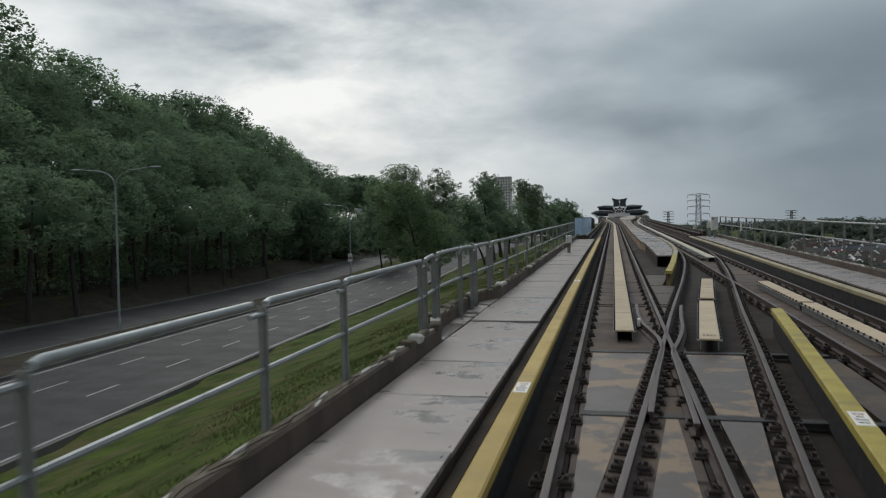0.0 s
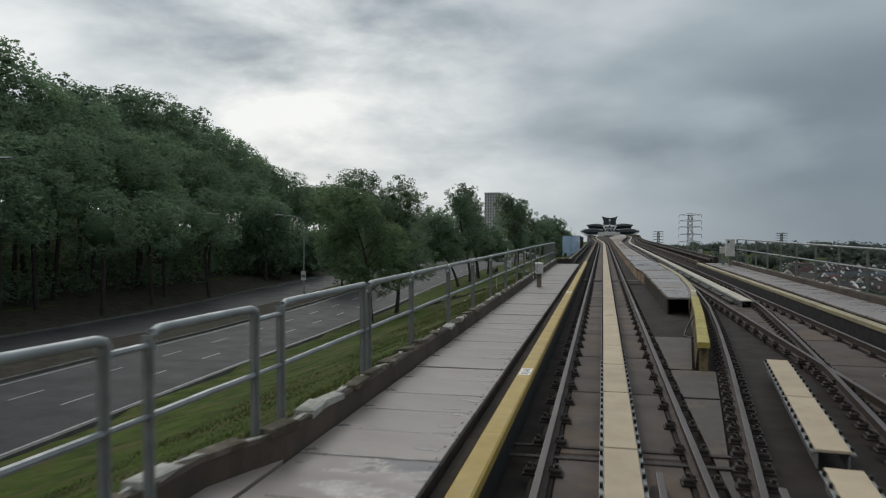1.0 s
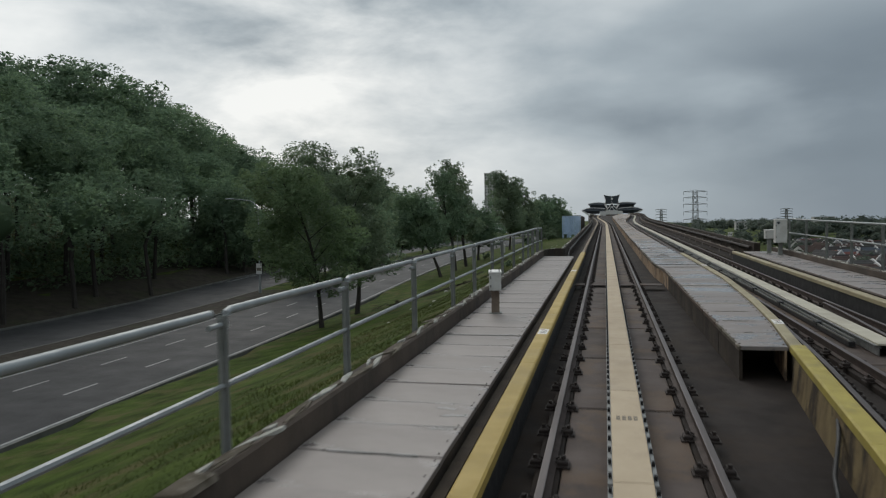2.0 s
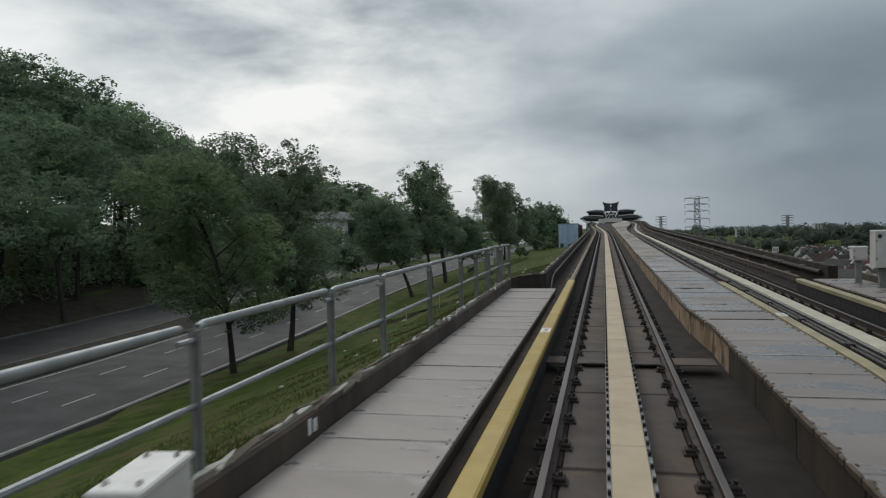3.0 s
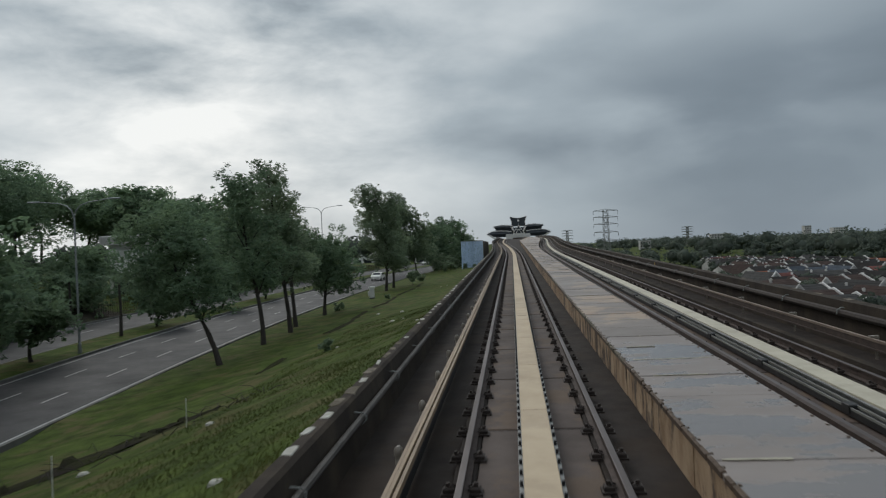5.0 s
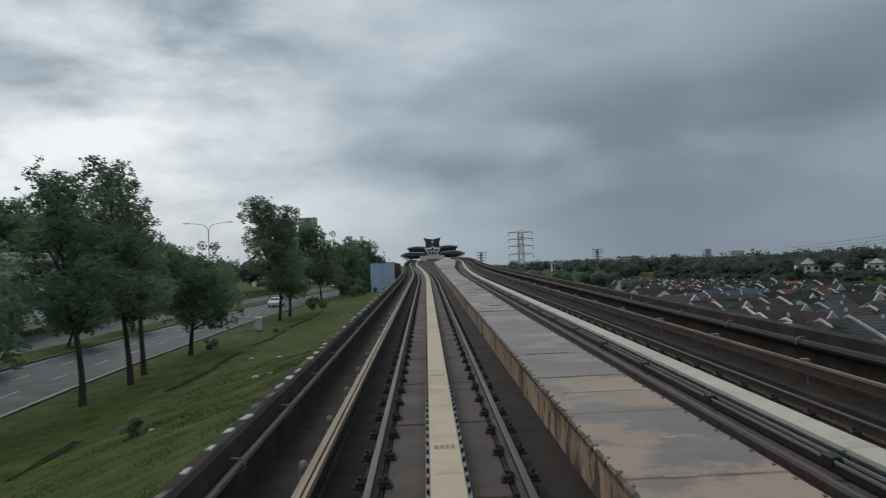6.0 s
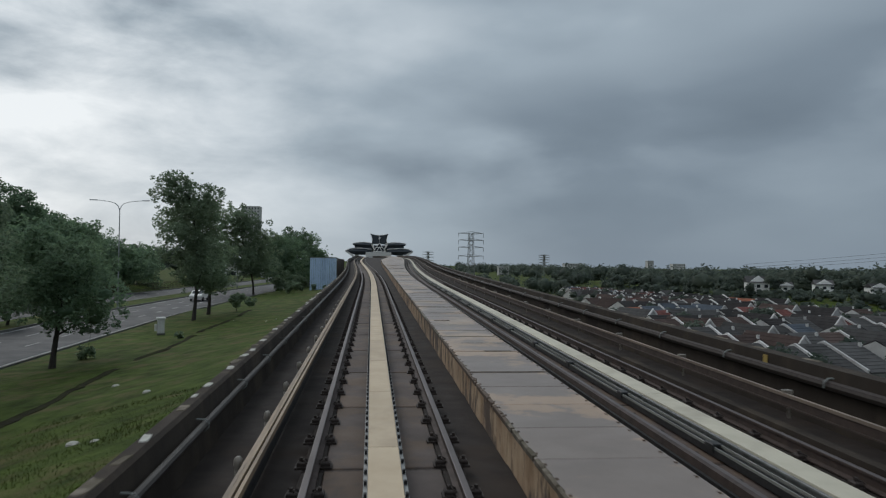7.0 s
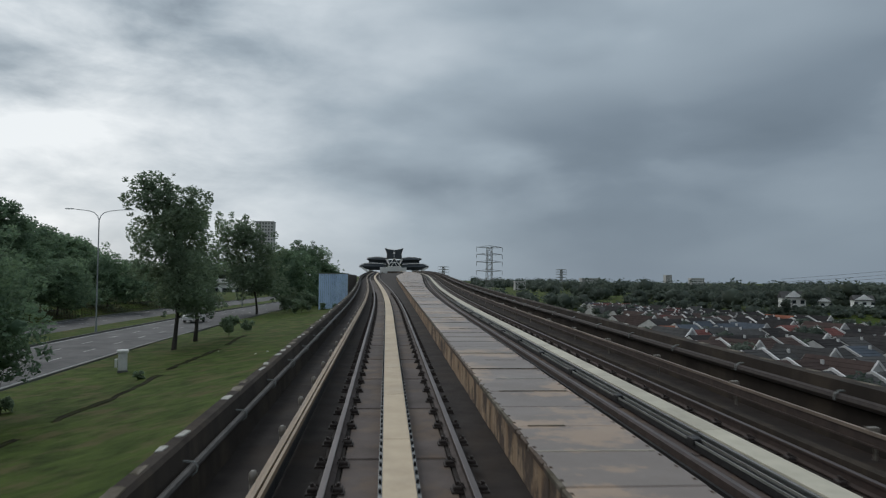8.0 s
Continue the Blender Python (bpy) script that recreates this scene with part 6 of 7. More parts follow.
def grass_tufts():
    """Blades of rough grass on the bank beside the wall."""
    rng = np.random.default_rng(2)
    v, f = [], []
    n = 90000
    ys = 3 + 100 * rng.uniform(0, 1, n)
    us = rng.uniform(0, 1, n) ** 1.3
    for y, u in zip(ys, us):
        edge = xa(y) - (3.04 if y < YW else 2.4)
        x = edge - u * 8.0
        z = ground_z(x, y)
        h = (0.03 + 0.08 * max(0.0, noise.noise((x * 0.5, y * 0.5, 2.0)) + 0.3)) * rng.uniform(0.6, 1.4)
        a = rng.uniform(0, 6.28)
        dx, dy = math.cos(a) * 0.012, math.sin(a) * 0.012
        lx, ly = rng.normal(0, 0.05, 2)
        k = len(v)
        v += [(x - dx, y - dy, z - 0.02), (x + dx, y + dy, z - 0.02), (x + lx, y + ly, z + h)]
        f.append((k, k + 1, k + 2))
    ob = part("grass", Mesh().add(v, f), [M["blade"]])
    tagged(ob, "rough green and straw grass blades on the bank", "grass", kind="stuff")


grass_tufts()


# ---- the blue hoarding and the wall beyond it ----
def hoarding():
    owner = thing("hoarding", "pale blue metal hoarding beside the line", "hoarding")
    z0, z1, y = -1.0, 5.0, 205.0
    for i in range(5):
        x = -10.6 + i * 0.9
        ms = Mesh()
        for k in range(3):
            ms.box(x + 0.3 * k, x + 0.3 * k + 0.27, y - (0.05 if k % 2 else 0.0), y + 0.06, z0, z1)
        part("panel", ms, [M["blue"]], owner)
    for i in range(8):
        ms = Mesh()
        ms.box(-6.1, -6.0, y + i * 4.0 + 0.02, y + i * 4.0 + 3.96, z0 + 0.8, z1)
        part("side_panel", ms, [M["wall"]], owner, "dark stained side panel")
    part("top_rail", Mesh().box(-10.7, -6.0, y - 0.08, y + 0.1, z1, z1 + 0.12), [M["galvdull"]], owner)


hoarding()


# ---- the station ----
def station():
    X, Y, Z = 3.4, 430.0, zr(430)
    owner = thing("station", "elevated station with dark winged roofs and a white hall", "station", at=pose(X, Y, Z))

    def wing(s, x0, x1, z, rise, thick, depth):
        """A boat-shaped roof: rounded upper side, keel below, tip lifted."""
        ms, rings = Mesh(), []
        for i in range(13):
            t = i / 12
            x = s * (x0 + (x1 - x0) * t)
            th = thick * (math.sin(math.pi * min(1.0, 0.12 + 0.88 * t)) ** 0.55 if t < 1 else 0.02) + 0.05
            zc = z + rise * t * t
            rings.append([(x, y, zc + dz) for y, dz in ((-depth, 0.0), (-depth * 0.9, th * 0.5), (0, th * 0.62), (depth, 0), (depth * 0.9, -th * 0.4), (-depth * 0.9, -th * 0.5))])
        ms.loft(rings)
        return ms

    for s in (-1, 1):
        low = part("lower_roof_wing", wing(s, 3.6, 16.0, 3.0, 0.3, 3.3, 9), [M["roofdark"]], owner, "dark blue-grey winged roof")
        part("wing_edge", Mesh().tube([(s * (3.6 + 12.4 * t), -9.05, 4.1 + 0.5 * math.sin(math.pi * t) - (0.9 * t if t > 0.8 else 0)) for t in (0, 0.2, 0.4, 0.6, 0.8, 1.0)], 0.16, 6), [M["label"]], low, "pale roof edge")
        up = part("upper_roof_wing", wing(s, 3.0, 12.6, 6.2, 0.3, 2.5, 9), [M["roofdark"]], owner, "dark blue-grey winged roof")
        part("wing_edge", Mesh().tube([(s * (3.0 + 9.6 * t), -9.05, 6.9 + 0.45 * math.sin(math.pi * t)) for t in (0, 0.25, 0.5, 0.75, 1.0)], 0.13, 6), [M["label"]], up, "pale roof edge")
        # sloping legs that carry the wings outside the tracks
        part("leg", Mesh().loft([[(s * (a + da), y, z) for da, y in ((-0.8, -9.2), (0.8, -9.2), (0.8, -8.2), (-0.8, -8.2))] for a, z in ((11.0, -2.0), (11.2, 0.0), (12.8, 1.4), (15.2, 2.9))]), [M["box"]], owner, "pale sloping leg")
        for k in range(4):
            part("strut", Mesh().tube([(s * 2.2, -9.3, 3.6), (s * (3.0 + k * 0.3), -9.2, 6.4)], 0.15, 6), [M["label"]], owner)
    # butterfly tower
    for s in (-1, 1):
        ms = Mesh()
        ms.loft([[(s * a, y, z) for a, z in ((0.1, 10.7), (2.2, 10.9), (4.2, 11.5), (3.7, 10.2), (3.3, 8.6), (3.6, 6.8), (0.1, 7.0))] for y in (-8.5, 6.0)])
        part("tower_wing", ms, [M["roofdark"]], owner, "dark upright roof wing")
        part("tower_trim", Mesh().tube([(s * 0.1, -8.6, 10.7), (s * 2.2, -8.6, 10.9), (s * 4.2, -8.6, 11.5), (s * 3.7, -8.6, 10.2), (s * 3.3, -8.6, 8.6), (s * 3.6, -8.6, 6.8)], 0.1, 6), [M["label"]], owner)
    part("tower_light", Mesh().cbox(-0.45, 0.45, -8.8, -8.5, 8.9, 9.8, 0.05), [M["label"]], owner)
    # gable glazing
    part("gable_glass", Mesh().loft([[(-2.9, y, 3.0), (2.9, y, 3.0), (0, y, 6.9)] for y in (-9.0, -8.8)]), [M["glass"]], owner, "dark triangular glazing")
    for a, b in (((-3.0, 2.9), (0, 7.0)), ((3.0, 2.9), (0, 7.0)), ((-3.0, 3.0), (3.0, 3.0)), ((-1.4, 3.0), (0, 5.2)), ((1.4, 3.0), (0, 5.2)), ((-1.5, 5.0), (1.5, 5.0))):
        part("gable_bar", Mesh().tube([(a[0], -9.15, a[1]), (b[0], -9.15, b[1])], 0.15, 6), [M["label"]], owner)
    hall = part("hall_wall", Mesh().cbox(-6.4, 5.6, -10.2, -9.4, -1.6, 2.7, 0.1), [M["box"]], owner, "white hall front")
    for k in range(6):
        part("hall_panel", Mesh().box(-6.2 + 1.95 * k, -6.2 + 1.95 * k + 1.85, -10.26, -10.2, -1.2, 2.4), [M["box"]], hall)
    part("platform", Mesh().box(-3.4, 3.2, -9.4, 90, -0.4, 1.0), [M["walkway"]], owner)
    part("platform_end", Mesh().box(-3.0, 3.0, -11.5, -10.3, -0.6, 0.9), [M["wall"]], owner)
    part("roof_body", Mesh().box(-11.5, 11.5, -8.0, 80, 4.2, 6.0), [M["roofdark"]], owner)
    part("step_rail", Mesh().box(3.2, 3.4, -13, -10.3, -0.2, 1.2), [M["lime"]], owner)
    for s in (-1, 1):
        for k in range(6):
            part("column", Mesh().box(s * 11.4 - 0.35, s * 11.4 + 0.35, 4 + k * 14 - 0.35, 4 + k * 14 + 0.35, -1, 4.4), [M["box"]], owner)
        part("side_wall", Mesh().box(s * 11.9 - 0.1, s * 11.9 + 0.1, 0, 85, -1, 1.0), [M["box"]], owner)


station()


# ---- pylons ----
def pylon(x, y, z, h, label, width=10.5, thin=0.11):
    owner = thing("pylon", label, "pylon", at=pose(x, y, z, 0, 0, 5))

    def leg_x(q):
        return 0.05 * h * (1 - q) ** 2 + 0.9

    for s in (-1, 1):
        for d in (-1, 1):
            part("leg", Mesh().tube([(s * leg_x(q), d * leg_x(q), h * q) for q in (0, 0.2, 0.4, 0.6, 1.0)], thin, 4), [M["galvdull"]], owner)
    for k in range(14):
        q0, q1 = k / 14, (k + 1) / 14
        ms = Mesh()
        for d in (-1, 1):
            ms.tube([(-leg_x(q0), d * leg_x(q0), h * q0), (leg_x(q1), d * leg_x(q1), h * q1)], thin * 0.55, 4)
            ms.tube([(leg_x(q0), d * leg_x(q0), h * q0), (-leg_x(q1), d * leg_x(q1), h * q1)], thin * 0.55, 4)
        part("brace", ms, [M["galvdull"]], owner)
    for q in (0.55, 0.67, 0.79, 0.89, 0.985):
        w = width / 2
        ms = Mesh()
        for d in (-1, 1):
            ms.tube([(-w, 0, h * q + 0.25), (0, d * 0.9, h * q), (w, 0, h * q + 0.25)], thin * 0.9, 4)
            ms.tube([(-w, 0, h * q + 0.25), (0, d * 0.9, h * q + 0.9), (w, 0, h * q + 0.25)], thin * 0.6, 4)
        arm = part("cross_arm", ms, [M["galvdull"]], owner)
        for s in (-1, 1):
            part("insulator_string", Mesh().tube([(s * w, 0, h * q + 0.2), (s * w, 0, h * q - 1.4)], 0.09, 6), [M["galvdull"]], arm)


pylon(40.6, 376, -12.0, 29.6, "grey lattice power pylon with four cross arms")
pylon(205, 930, -10.0, 28, "distant grey lattice power pylon", 13, 0.3)
pylon(62, 880, -10.0, 29, "distant grey lattice power pylon", 12, 0.25)

wires = thing("power_lines", "thin sagging power lines above the houses", "power line")
for k, dz in enumerate((0.0, 1.4, 3.0)):
    part("wire", Mesh().tube([(118 + 90 * t, 300 - 8 * t, 3.6 + dz * 0.6 + (8.2 + dz * 0.3) * t + 2.0 * t * (t - 1)) for t in (0, 0.2, 0.4, 0.6, 0.8, 1.0)], 0.035, 4), [M["black"]], wires)


# ---- the houses below the line ----
def house_meshes(roof_m, gable=False, wall_line=True):
    """One unit of a terrace, 5 m wide and 12 m deep, ridge along its width."""
    w, d = 2.6, 6.2
    wall = Mesh().box(-w, w, -d, d, 0, 5.6)
    wall.add([(-w, -d, 5.6), (-w, d, 5.6), (-w, 0, 8.2), (w, -d, 5.6), (w, d, 5.6), (w, 0, 8.2)], [(0, 1, 2), (3, 5, 4)])
    roof = Mesh()
    n, up = 9, []
    for i in range(n):
        a, b = i / n, (i + 1) / n
        up += [(-(d + 0.7) * (1 - a), 5.40 + 3.05 * a), (-(d + 0.7) * (1 - b), 5.35 + 3.05 * b)]
    section = up + [(-q, h) for q, h in reversed(up)][1:] + [(d + 0.7, 5.22), (0, 8.25), (-d - 0.7, 5.22)]
    roof.loft([[(x, q, h) for q, h in section] for x in (-w, w)])
    party = Mesh()
    for s in (-1, 1):
        party.loft([[(x, s * (d + 0.8), 5.2), (x, s * 0.0, 8.2), (x, 0, 8.75), (x, s * (d + 0.8), 5.75)] for x in (w - 0.16, w + 0.16)])
    win = Mesh().box(-2.4, -0.4, -d - 0.06, -d, 3.4, 4.7)
    win2 = Mesh().box(0.6, 2.6, -d - 0.06, -d, 3.4, 4.7)
    porch = Mesh().box(-w + 0.2, w - 0.2, -d - 4.2, -d, 2.6, 2.85)
    if gable:
        wall = Mesh().box(-w, w, -d, d, 0, 5.6).add([(-w, -d, 5.6), (w, -d, 5.6), (0, -d, 8.6), (-w, d, 5.6), (w, d, 5.6), (0, d, 8.6)], [(0, 1, 2), (3, 5, 4)])
        roof = Mesh()
        up = []
        for i in range(6):
            a, b = i / 6, (i + 1) / 6
            up += [(-(w + 0.3) * (1 - a), 5.46 + 3.3 * a), (-(w + 0.3) * (1 - b), 5.4 + 3.3 * b)]
        section = up + [(-q, h) for q, h in reversed(up)][1:] + [(w + 0.3, 5.3), (0, 8.6), (-w - 0.3, 5.3)]
        roof.loft([[(q, e, h) for q, h in section] for e in (-d + 0.15, d - 0.15)])
        party = Mesh()
        for s in (-1, 1):
            party.loft([[(s * (w + 0.35), q, 5.2), (0, q, 8.55), (0, q, 9.0), (s * (w + 0.35), q, 5.65)] for q in (-d - 0.15, -d + 0.15)])
    if not wall_line and not gable:
        party = Mesh().box(w - 0.7, w - 0.35, -1.2, -0.85, 7.4, 8.5)
    return [("wall", wall.make("wall", [M["housewall"]])), ("roof", roof.make("roof", [roof_m])), ("party_wall", party.make("party_wall", [M["partywall"]])),
            ("window", win.make("window", [M["glass"]])), ("window", win2.make("window", [M["glass"]])), ("porch_roof", porch.make("porch_roof", [M["roofgrey"]]))]


def house(kit, label, at):
    owner = thing("terrace_house", label, "house", at=at, group="terraced houses")
    for name, me in kit:
        part(name, me, None, owner)
    return owner


def estate():
    rnd = random.Random(12)
    colours = ("roofblack", "roofgrey", "roofred", "rooforange", "roofblue", "roofbrown")
    kits = {(k, g): house_meshes(M[k], g == 1, g == 2) for k in colours for g in (0, 1, 2)}
    words = dict(roofblack="dark tiled", roofgrey="grey tiled", roofred="faded red", rooforange="orange tiled", roofblue="slate-blue", roofbrown="brown tiled")
    first = {}
    for row in range(-2, 21):
        yaw = 13 + rnd.uniform(-3, 3)
        y = 196 + row * 13.2
        x0 = 52 + row * 2.9 + rnd.uniform(-6, 6)
        shade = rnd.choices(colours, (0.46, 0.2, 0.09, 0.02, 0.05, 0.18))[0]
        if row < 1 and shade in ("roofred", "rooforange"):
            shade = "roofgrey"
        i, run = 0, rnd.randint(3, 6)
        while i < 22:
            if run == 0:
                run = rnd.randint(3, 7)
                i += 1
                shade = rnd.choices(colours, (0.44, 0.2, 0.1, 0.02, 0.06, 0.18))[0]
                continue
            run -= 1
            k = shade if rnd.random() < 0.7 else rnd.choices(colours, (0.42, 0.18, 0.13, 0.05, 0.08, 0.14))[0]
            g = rnd.choices((0, 1, 2), (0.6, 0.1, 0.3))[0]
            back = rnd.uniform(-1.2, 1.2)
            x = x0 + i * 5.23 * math.cos(radians(yaw)) - back * math.sin(radians(yaw))
            yy = y + i * 5.23 * math.sin(radians(yaw)) + back
            at = pose(x, yy, ground_z(x, yy) - 1.3 + rnd.uniform(-0.35, 0.3), 0, 0, yaw)
            i += 1
            if x > 118 + 0.1 * max(0.0, 320 - y):
                continue
            if (k, g) in first:
                copy_thing(first[k, g], at)
            else:
                first[k, g] = house(kits[k, g], "white %s house with a %s roof" % (("terraced", "gable-fronted", "end-walled terraced")[g], words[k]), at)


estate()


def villa(x, y, s, yaw, label):
    owner = thing("villa", label, "house", at=pose(x, y, ground_z(x, y), 0, 0, yaw))
    part("wall", Mesh().box(-5 * s, 5 * s, -4, 4, 0, 6.5 * s).add([(-3, -4, 6.4 * s), (3, -4, 6.4 * s), (0, -4, 9.6 * s), (-3, -3.6, 6.4 * s), (3, -3.6, 6.4 * s), (0, -3.6, 9.6 * s)], [(0, 1, 2), (0, 2, 5, 3), (1, 4, 5, 2)]), [M["villawall"]], owner)
    part("roof", Mesh().loft([[(x0, -4.6, 6.2 * s), (x0, 0, 9.2 * s), (x0, 4.6, 6.2 * s)] for x0 in (-5.5 * s, 5.5 * s)]), [M["roofgrey"]], owner)
    for k in (-1, 0, 1):
        part("window", Mesh().box(k * 2.6 - 0.6, k * 2.6 + 0.6, -4.1, -4.0, 3.6 * s, 5.2 * s), [M["glass"]], owner)
        part("window", Mesh().box(k * 2.6 - 0.6, k * 2.6 + 0.6, -4.1, -4.0, 0.8 * s, 2.4 * s), [M["glass"]], owner)


villa(140.5, 333, 0.74, -20, "white two-storey villa with a gable on the hill")
villa(153.5, 337, 0.5, -24, "white villa wing with a grey roof on the hill")
villa(167.5, 335, 0.6, -24, "white gabled villa among the trees")
villa(182, 326, 0.5, -16, "pale villa with a grey roof among the trees")


def far_woods():
    """Tree cover between and beyond the houses, out to the skyline."""
    rng, rnd = np.random.default_rng(8), random.Random(8)
    lumps = []
    for _ in range(260):
        row = rnd.randrange(-3, 20)
        x, y = 50 + row * 2.9 + rnd.uniform(-8, 70), 196 + row * 13.2 + rnd.uniform(5.8, 7.6)
        y += (x - 52 - row * 2.9) * 0.23
        g = ground_z(x, y)
        h = rnd.uniform(3.0, 7.5)
        for k in range(3):
            s = rnd.uniform(1.0, 2.0)
            lumps.append(((x + rnd.gauss(0, 1.2), y + rnd.gauss(0, 1.2), g + h * rnd.uniform(0.5, 1.0)), (s, s, s * 0.85)))
    owner = thing("garden_trees", "scattered dark green trees between the houses", "trees", kind="stuff")
    c, s, core = crown_points(lumps, 2.2, 0.45, rng, 0.75)
    leaf_object("foliage", c, s, core, M["leaffar"], owner, rng=rng)
    lumps = []
    for _ in range(2000):
        y = 300 + 1500 * rnd.random() ** 1.6
        x = rnd.uniform(0.02, 1.35) * y + 14
        if y < 485 and x < 124:
            continue
        if y < 350 and x < 190:
            continue
        s = rnd.uniform(3.0, 6.0) * (1 + y / 1500)
        lumps.append(((x, y, ground_z(x, y) + rnd.uniform(2.0, 7.5)), (s, s, s * 0.8)))
    for _ in range(500):
        y = rnd.uniform(190, 480)
        x = rnd.uniform(124, 330)
        if 128 < x < 190 and 312 < y < 352:
            continue
        s = rnd.uniform(1.6, 3.0) if 300 > y > 240 else rnd.uniform(2.2, 4.2)
        lumps.append(((x, y, ground_z(x, y) + (rnd.uniform(0.5, 2.2) if 312 > y > 240 else rnd.uniform(1.5, 5.0))), (s, s, s * 0.85)))
    for _ in range(150):
        x, y = rnd.uniform(126, 192), rnd.uniform(312, 329)
        s = rnd.uniform(0.9, 1.9)
        lumps.append(((x, y, ground_z(x, y) + rnd.uniform(0.2, 1.6)), (s, s, s * 0.85)))
    for _ in range(460):
        x, y = rnd.uniform(116, 205), rnd.uniform(215, 326)
        low = smooth((y - 270) / 40)
        s = rnd.uniform(1.4, 2.8) * (1 - 0.4 * low)
        lumps.append(((x, y, ground_z(x, y) + rnd.uniform(0.4, 2.4) * (1 - 0.8 * low)), (s, s, s * 0.85)))
    for _ in range(420):
        y = rnd.uniform(255, 900)
        x = -rnd.uniform(0.08, 0.9) * y - 20
        s = rnd.uniform(3.0, 5.5)
        lumps.append(((x, y, ground_z(x, y) + rnd.uniform(2.0, 8.0)), (s, s, s * 0.9)))
    owner = thing("far_woods", "distant dark green tree cover reaching the skyline", "woods", kind="stuff")
    c, s, core = crown_points(lumps, 0.22, 1.0, rng, 0.68)
    leaf_object("foliage", c, s, core, M["leaffar"], owner, rng=rng)


far_woods()


# ---- distant buildings and traffic ----
def slab_block(x, y, z0, w, d, h, floors, cols, label, m="housewall"):
    owner = thing("tower_block", label, "building", at=pose(x, y, z0))
    part("wall", Mesh().box(-w / 2, w / 2, -d / 2, d / 2, 0, h), [M[m]], owner)
    part("parapet", Mesh().box(-w / 2 - 0.3, w / 2 + 0.3, -d / 2 - 0.3, d / 2 + 0.3, h, h + 1.0), [M[m]], owner)
    for i in range(floors):
        for j in range(cols):
            cx = -w / 2 + (j + 0.5) * w / cols
            z = (i + 0.35) * h / floors
            part("window", Mesh().box(cx - w / cols * 0.2, cx + w / cols * 0.2, -d / 2 - 0.15, -d / 2, z, z + h / floors * 0.5), [M["glass"]], owner)


slab_block(-133, 900, -5, 19, 16, 71, 20, 6, "pale high-rise apartment tower far beyond the trees")
slab_block(330, 1250, -8, 30, 16, 17, 5, 7, "pale distant apartment block on the skyline")
slab_block(560, 1500, -8, 12, 14, 26, 7, 4, "pale distant tower on the skyline")
slab_block(610, 1480, -8, 26, 16, 20, 5, 6, "pale distant apartment block on the skyline")
slab_block(150, 900, -8, 12, 10, 11, 3, 4, "white low building far beyond the houses")


def long_shed(x, y, z, w, d, h, yaw, label):
    owner = thing("low_building", label, "building", at=pose(x, y, z, 0, 0, yaw))
    part("wall", Mesh().box(-w / 2, w / 2, -d / 2, d / 2, 0, h - 1.2), [M["villawall"]], owner)
    part("roof", Mesh().cbox(-w / 2 - 0.8, w / 2 + 0.8, -d / 2 - 0.8, d / 2 + 0.8, h - 1.2, h, 0.1), [M["partywall"]], owner)
    for k in range(int(w / 4)):
        part("bay", Mesh().box(-w / 2 + 4 * k + 0.6, -w / 2 + 4 * k + 3.4, -d / 2 - 0.05, -d / 2, 0.4, h * 0.45), [M["glass"]], owner)


long_shed(-49.4, 153, -1.6, 9.0, 9, 8.9, 4, "white flat-roofed building behind the roadside trees")
long_shed(-44, 330, -1.2, 36, 10, 5.2, 20, "white open-fronted building at the road's end")


def car(x, y, z, yaw, m, label):
    owner = thing("car", label, "car", at=pose(x, y, z, 0, 0, yaw), group="cars on the road")
    prof = [(-2.1, 0.35), (-2.15, 0.7), (-1.9, 0.95), (-1.3, 1.0), (-0.7, 1.42), (0.9, 1.45), (1.6, 1.0), (2.1, 0.9), (2.15, 0.4)]
    part("body", Mesh().loft([[(sx * s, yy, zz) for yy, zz in prof] for sx, s in ((-0.86, 0.96), (-0.86, 1.0), (0.86, 1.0), (0.86, 0.96))]), [M[m]], owner)
    part("windscreen", Mesh().add([(-0.72, -1.27, 1.03), (0.72, -1.27, 1.03), (0.66, -0.74, 1.41), (-0.66, -0.74, 1.41)], [(0, 1, 2, 3)]), [M["glass"]], owner)
    for s in (-1, 1):
        part("side_window", Mesh().box(s * 0.865 - 0.01, s * 0.865 + 0.01, -0.7, 1.0, 1.0, 1.36), [M["glass"]], owner)
        part("headlight", Mesh().cbox(s * 0.62 - 0.16, s * 0.62 + 0.16, -2.17, -2.05, 0.62, 0.76, 0.02), [M["label"]], owner)
        for yy in (-1.3, 1.3):
            part("wheel", Mesh().tube([(s * 0.72, yy, 0.31), (s * 0.9, yy, 0.31)], 0.31, 14), [M["black"]], owner)


car(xe(186) - 4.2, 186, road_z(186), -2, "label", "white saloon car on the road")
car(xe(262) - 3.5, 262, road_z(262), -6, "galv", "silver car further along the road")
car(xe(300) - 15, 300, road_z(300), -6, "label", "white car on the far carriageway")


def far_railing():
    owner = thing("iron_fence", "dark iron fence along the far roadside", "fence")
    ms = Mesh()
    for i in range(34):
        y = 128 + i * 4.0
        z = road_z(y) + 0.05
        for k in range(9):
            q = y + k * 0.44
            ms.box(xe(q) - 21.93, xe(q) - 21.89, q - 0.02, q + 0.02, z, z + 1.5)
        for h in (0.3, 1.3):
            ms.tube([(xe(y) - 21.91, y, z + h), (xe(y + 4) - 21.91, y + 4, z + h)], 0.03, 4)
    part("railing", ms, [M["fast"]], owner)["kind"] = "stuff"


far_railing()


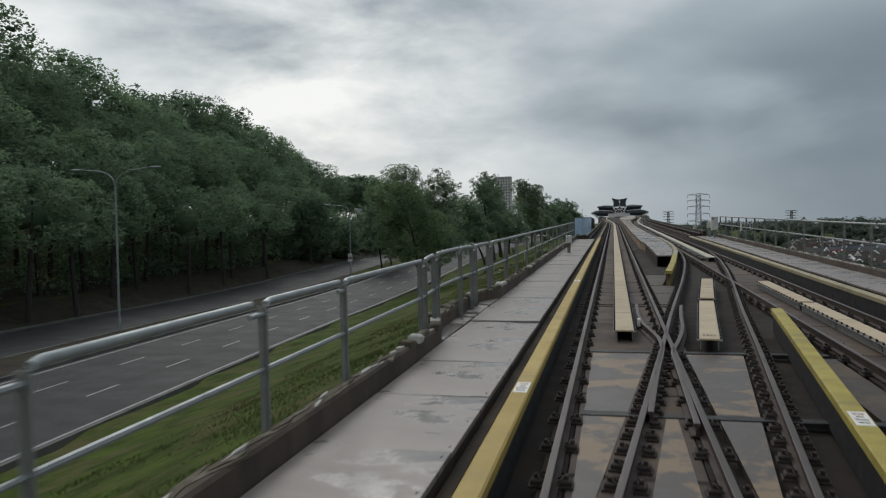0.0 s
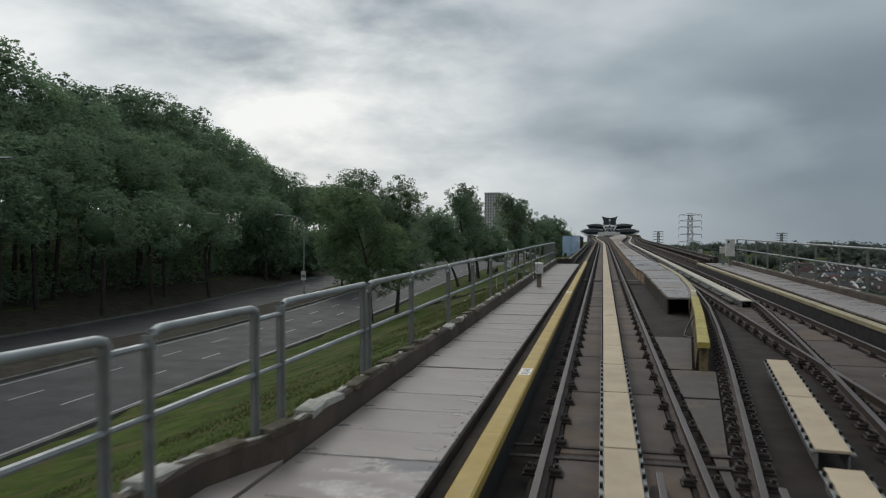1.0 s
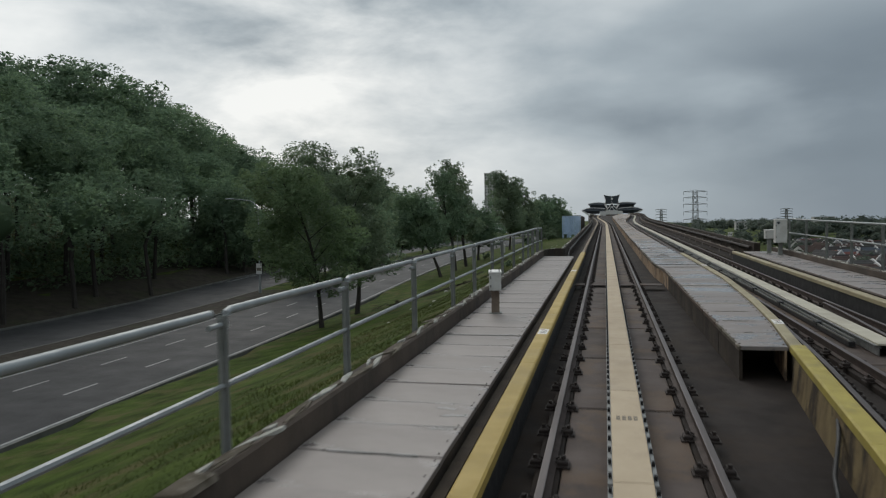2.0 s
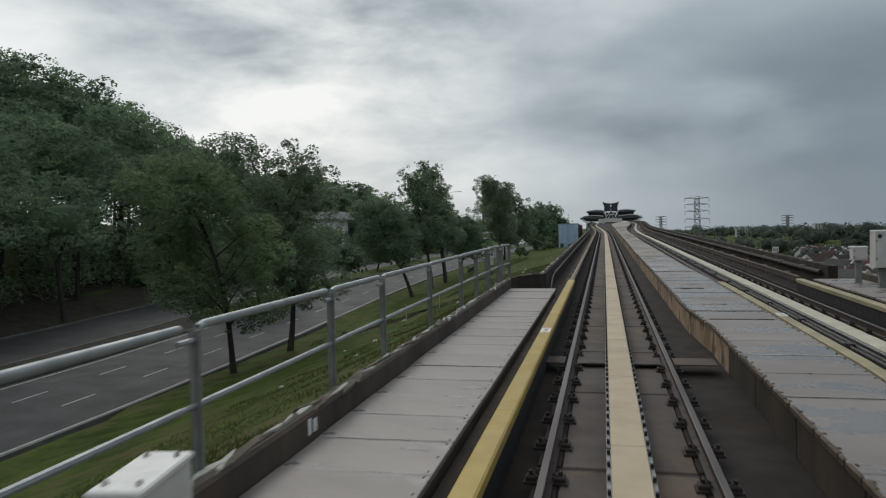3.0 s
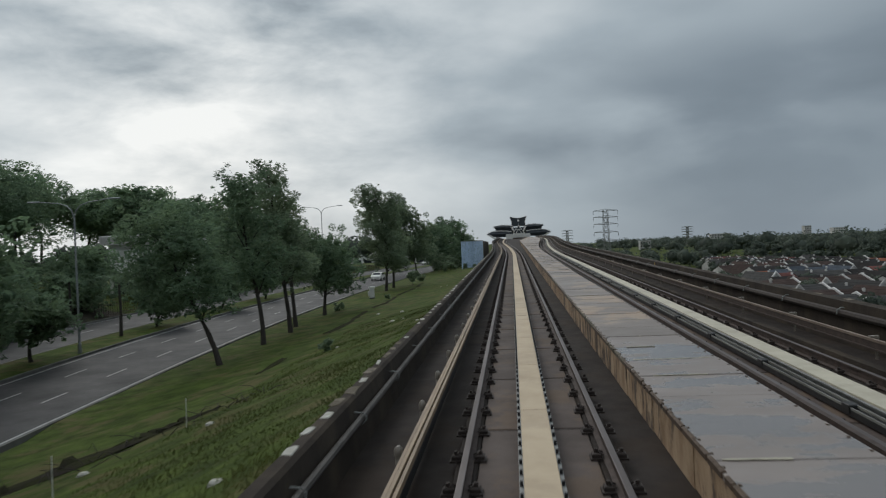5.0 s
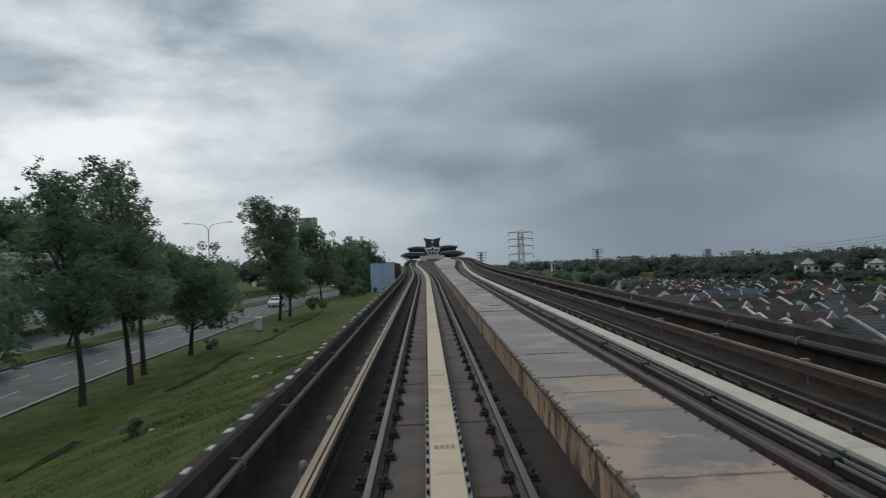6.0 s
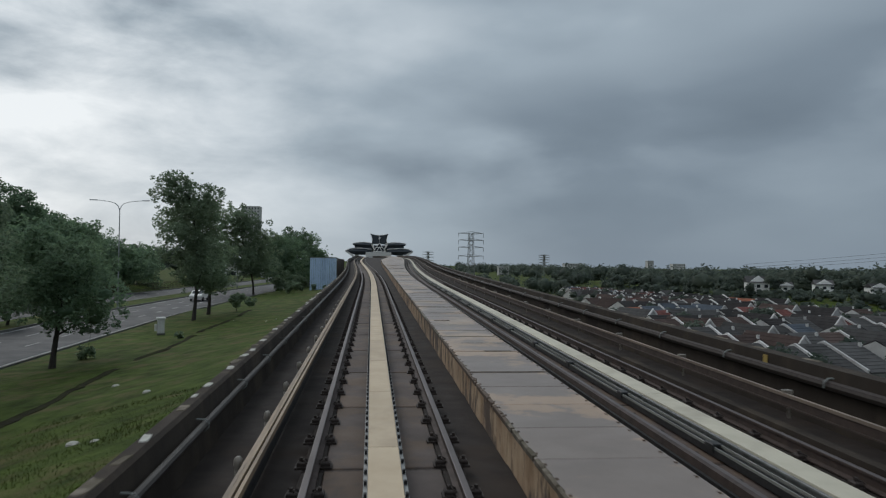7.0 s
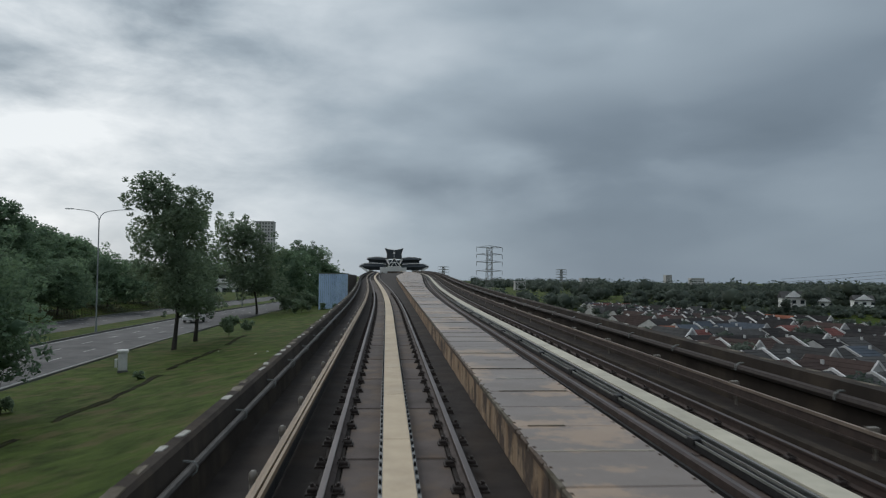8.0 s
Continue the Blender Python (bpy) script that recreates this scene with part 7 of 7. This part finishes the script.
def drain():
    """A shallow broken earth drain running along the middle of the verge."""
    rnd = random.Random(31)
    ms = Mesh()
    y, rings = 57.0, []
    while y < 175:
        x = -11.6 - 0.012 * (y - 57) + 0.25 * math.sin(y * 0.31) + rnd.uniform(-0.12, 0.12)
        w = 0.09 + 0.11 * max(0.0, noise.noise((y * 0.13, 0.0, 5.0)) + 0.3)
        g = max(ground_z(x - w, y), ground_z(x + w, y))
        rings.append([(x - w - 0.12, y, g - 0.05), (x - w, y, g + 0.04), (x - 0.5 * w, y, g + 0.012), (x + 0.5 * w, y, g + 0.012), (x + w, y, g + 0.035), (x + w + 0.1, y, g - 0.05)])
        y += 0.7
    for a, b in ((45, 52), (64, 86), (89, 108), (111, 128), (132, 146)):
        ms.loft(rings[a:b], closed=False)
    tagged(part("drain", ms, [M["soil"]]), "shallow dark earth drain along the verge", "drain", kind="structure")


drain()


def debris():
    """Broken slabs, dry twigs and dug earth on the verge past the walkway's end."""
    rnd = random.Random(77)
    owner = thing("debris_heap", "dark heap of broken slabs and dry twigs on the grass", "debris")
    for k in range(16):
        y = rnd.uniform(74.8, 79.6)
        x = -14.9 + (y - 75.2) * 0.86 + rnd.gauss(0, 0.3)
        a, b = rnd.uniform(0.25, 0.7), rnd.uniform(0.15, 0.4)
        ring = [(a * math.cos(q) * rnd.uniform(0.7, 1.1), b * math.sin(q) * rnd.uniform(0.7, 1.1)) for q in (0, 1.0, 2.0, 3.1, 4.2, 5.3)]
        ms = Mesh().loft([[(u, v, -0.06) for u, v in ring], [(u * 0.95, v * 0.95, 0.06) for u, v in ring], [(u * 0.6, v * 0.6, 0.09) for u, v in ring]])
        part("slab_piece", ms, [M["soil"]], owner, at=pose(x, y, ground_z(x, y) + 0.03, rnd.uniform(-25, 25), rnd.uniform(-25, 25), rnd.uniform(0, 180)))
    soil = Mesh()
    rows = []
    for k in range(25):
        y = 74.0 + 0.27 * k
        c = -14.9 + (y - 75.2) * 0.86
        half = 1.0 * math.sin(math.pi * (k + 0.4) / 25) * (1 + 0.5 * noise.noise((y * 0.9, 0.0, 1.0)))
        rows.append([(c + half * q, y + 0.1 * noise.noise((y, q * 3.0, 4.0)), ground_z(c + half * q, y) + 0.02 + 0.1 * (1 - q * q) * (0.6 + noise.noise((y * 1.7, q * 2.0, 9.0)))) for q in (-1, -0.7, -0.35, 0, 0.35, 0.7, 1)])
    soil.loft(rows, closed=False)
    part("dug_earth", soil.make("dug_earth", [M["soil"]], smooth=True), None, owner, "bare dug earth")
    for k in range(70):
        y = rnd.uniform(72.5, 81.0)
        x = -14.5 + (y - 75.2) * 0.8 + rnd.gauss(0.5, 1.2)
        a, ln = rnd.uniform(0, 6.28), rnd.uniform(0.3, 1.1)
        z = ground_z(x, y)
        ms = Mesh().tube([(0, 0, 0), (math.cos(a) * ln * 0.5, math.sin(a) * ln * 0.5, rnd.uniform(0.05, 0.3)), (math.cos(a) * ln, math.sin(a) * ln, rnd.uniform(0.0, 0.35))], [0.014, 0.01, 0.004], 4)
        part("twig", ms, [M["bark"]], owner, at=pose(x, y, z))
    for x, y, h in ((-8.2, 66.8, 1.1), (-10.9, 72.2, 1.0), (-10.3, 77.8, 0.9)):
        stake = thing("stake", "thin pale stake standing in the grass", "stake", at=pose(x, y, ground_z(x, y)), group="stakes in the verge")
        part("rod", Mesh().tube([(0, 0, -0.1), (0.01, 0.0, h)], 0.014, 6), [M["box"]], stake)


debris()
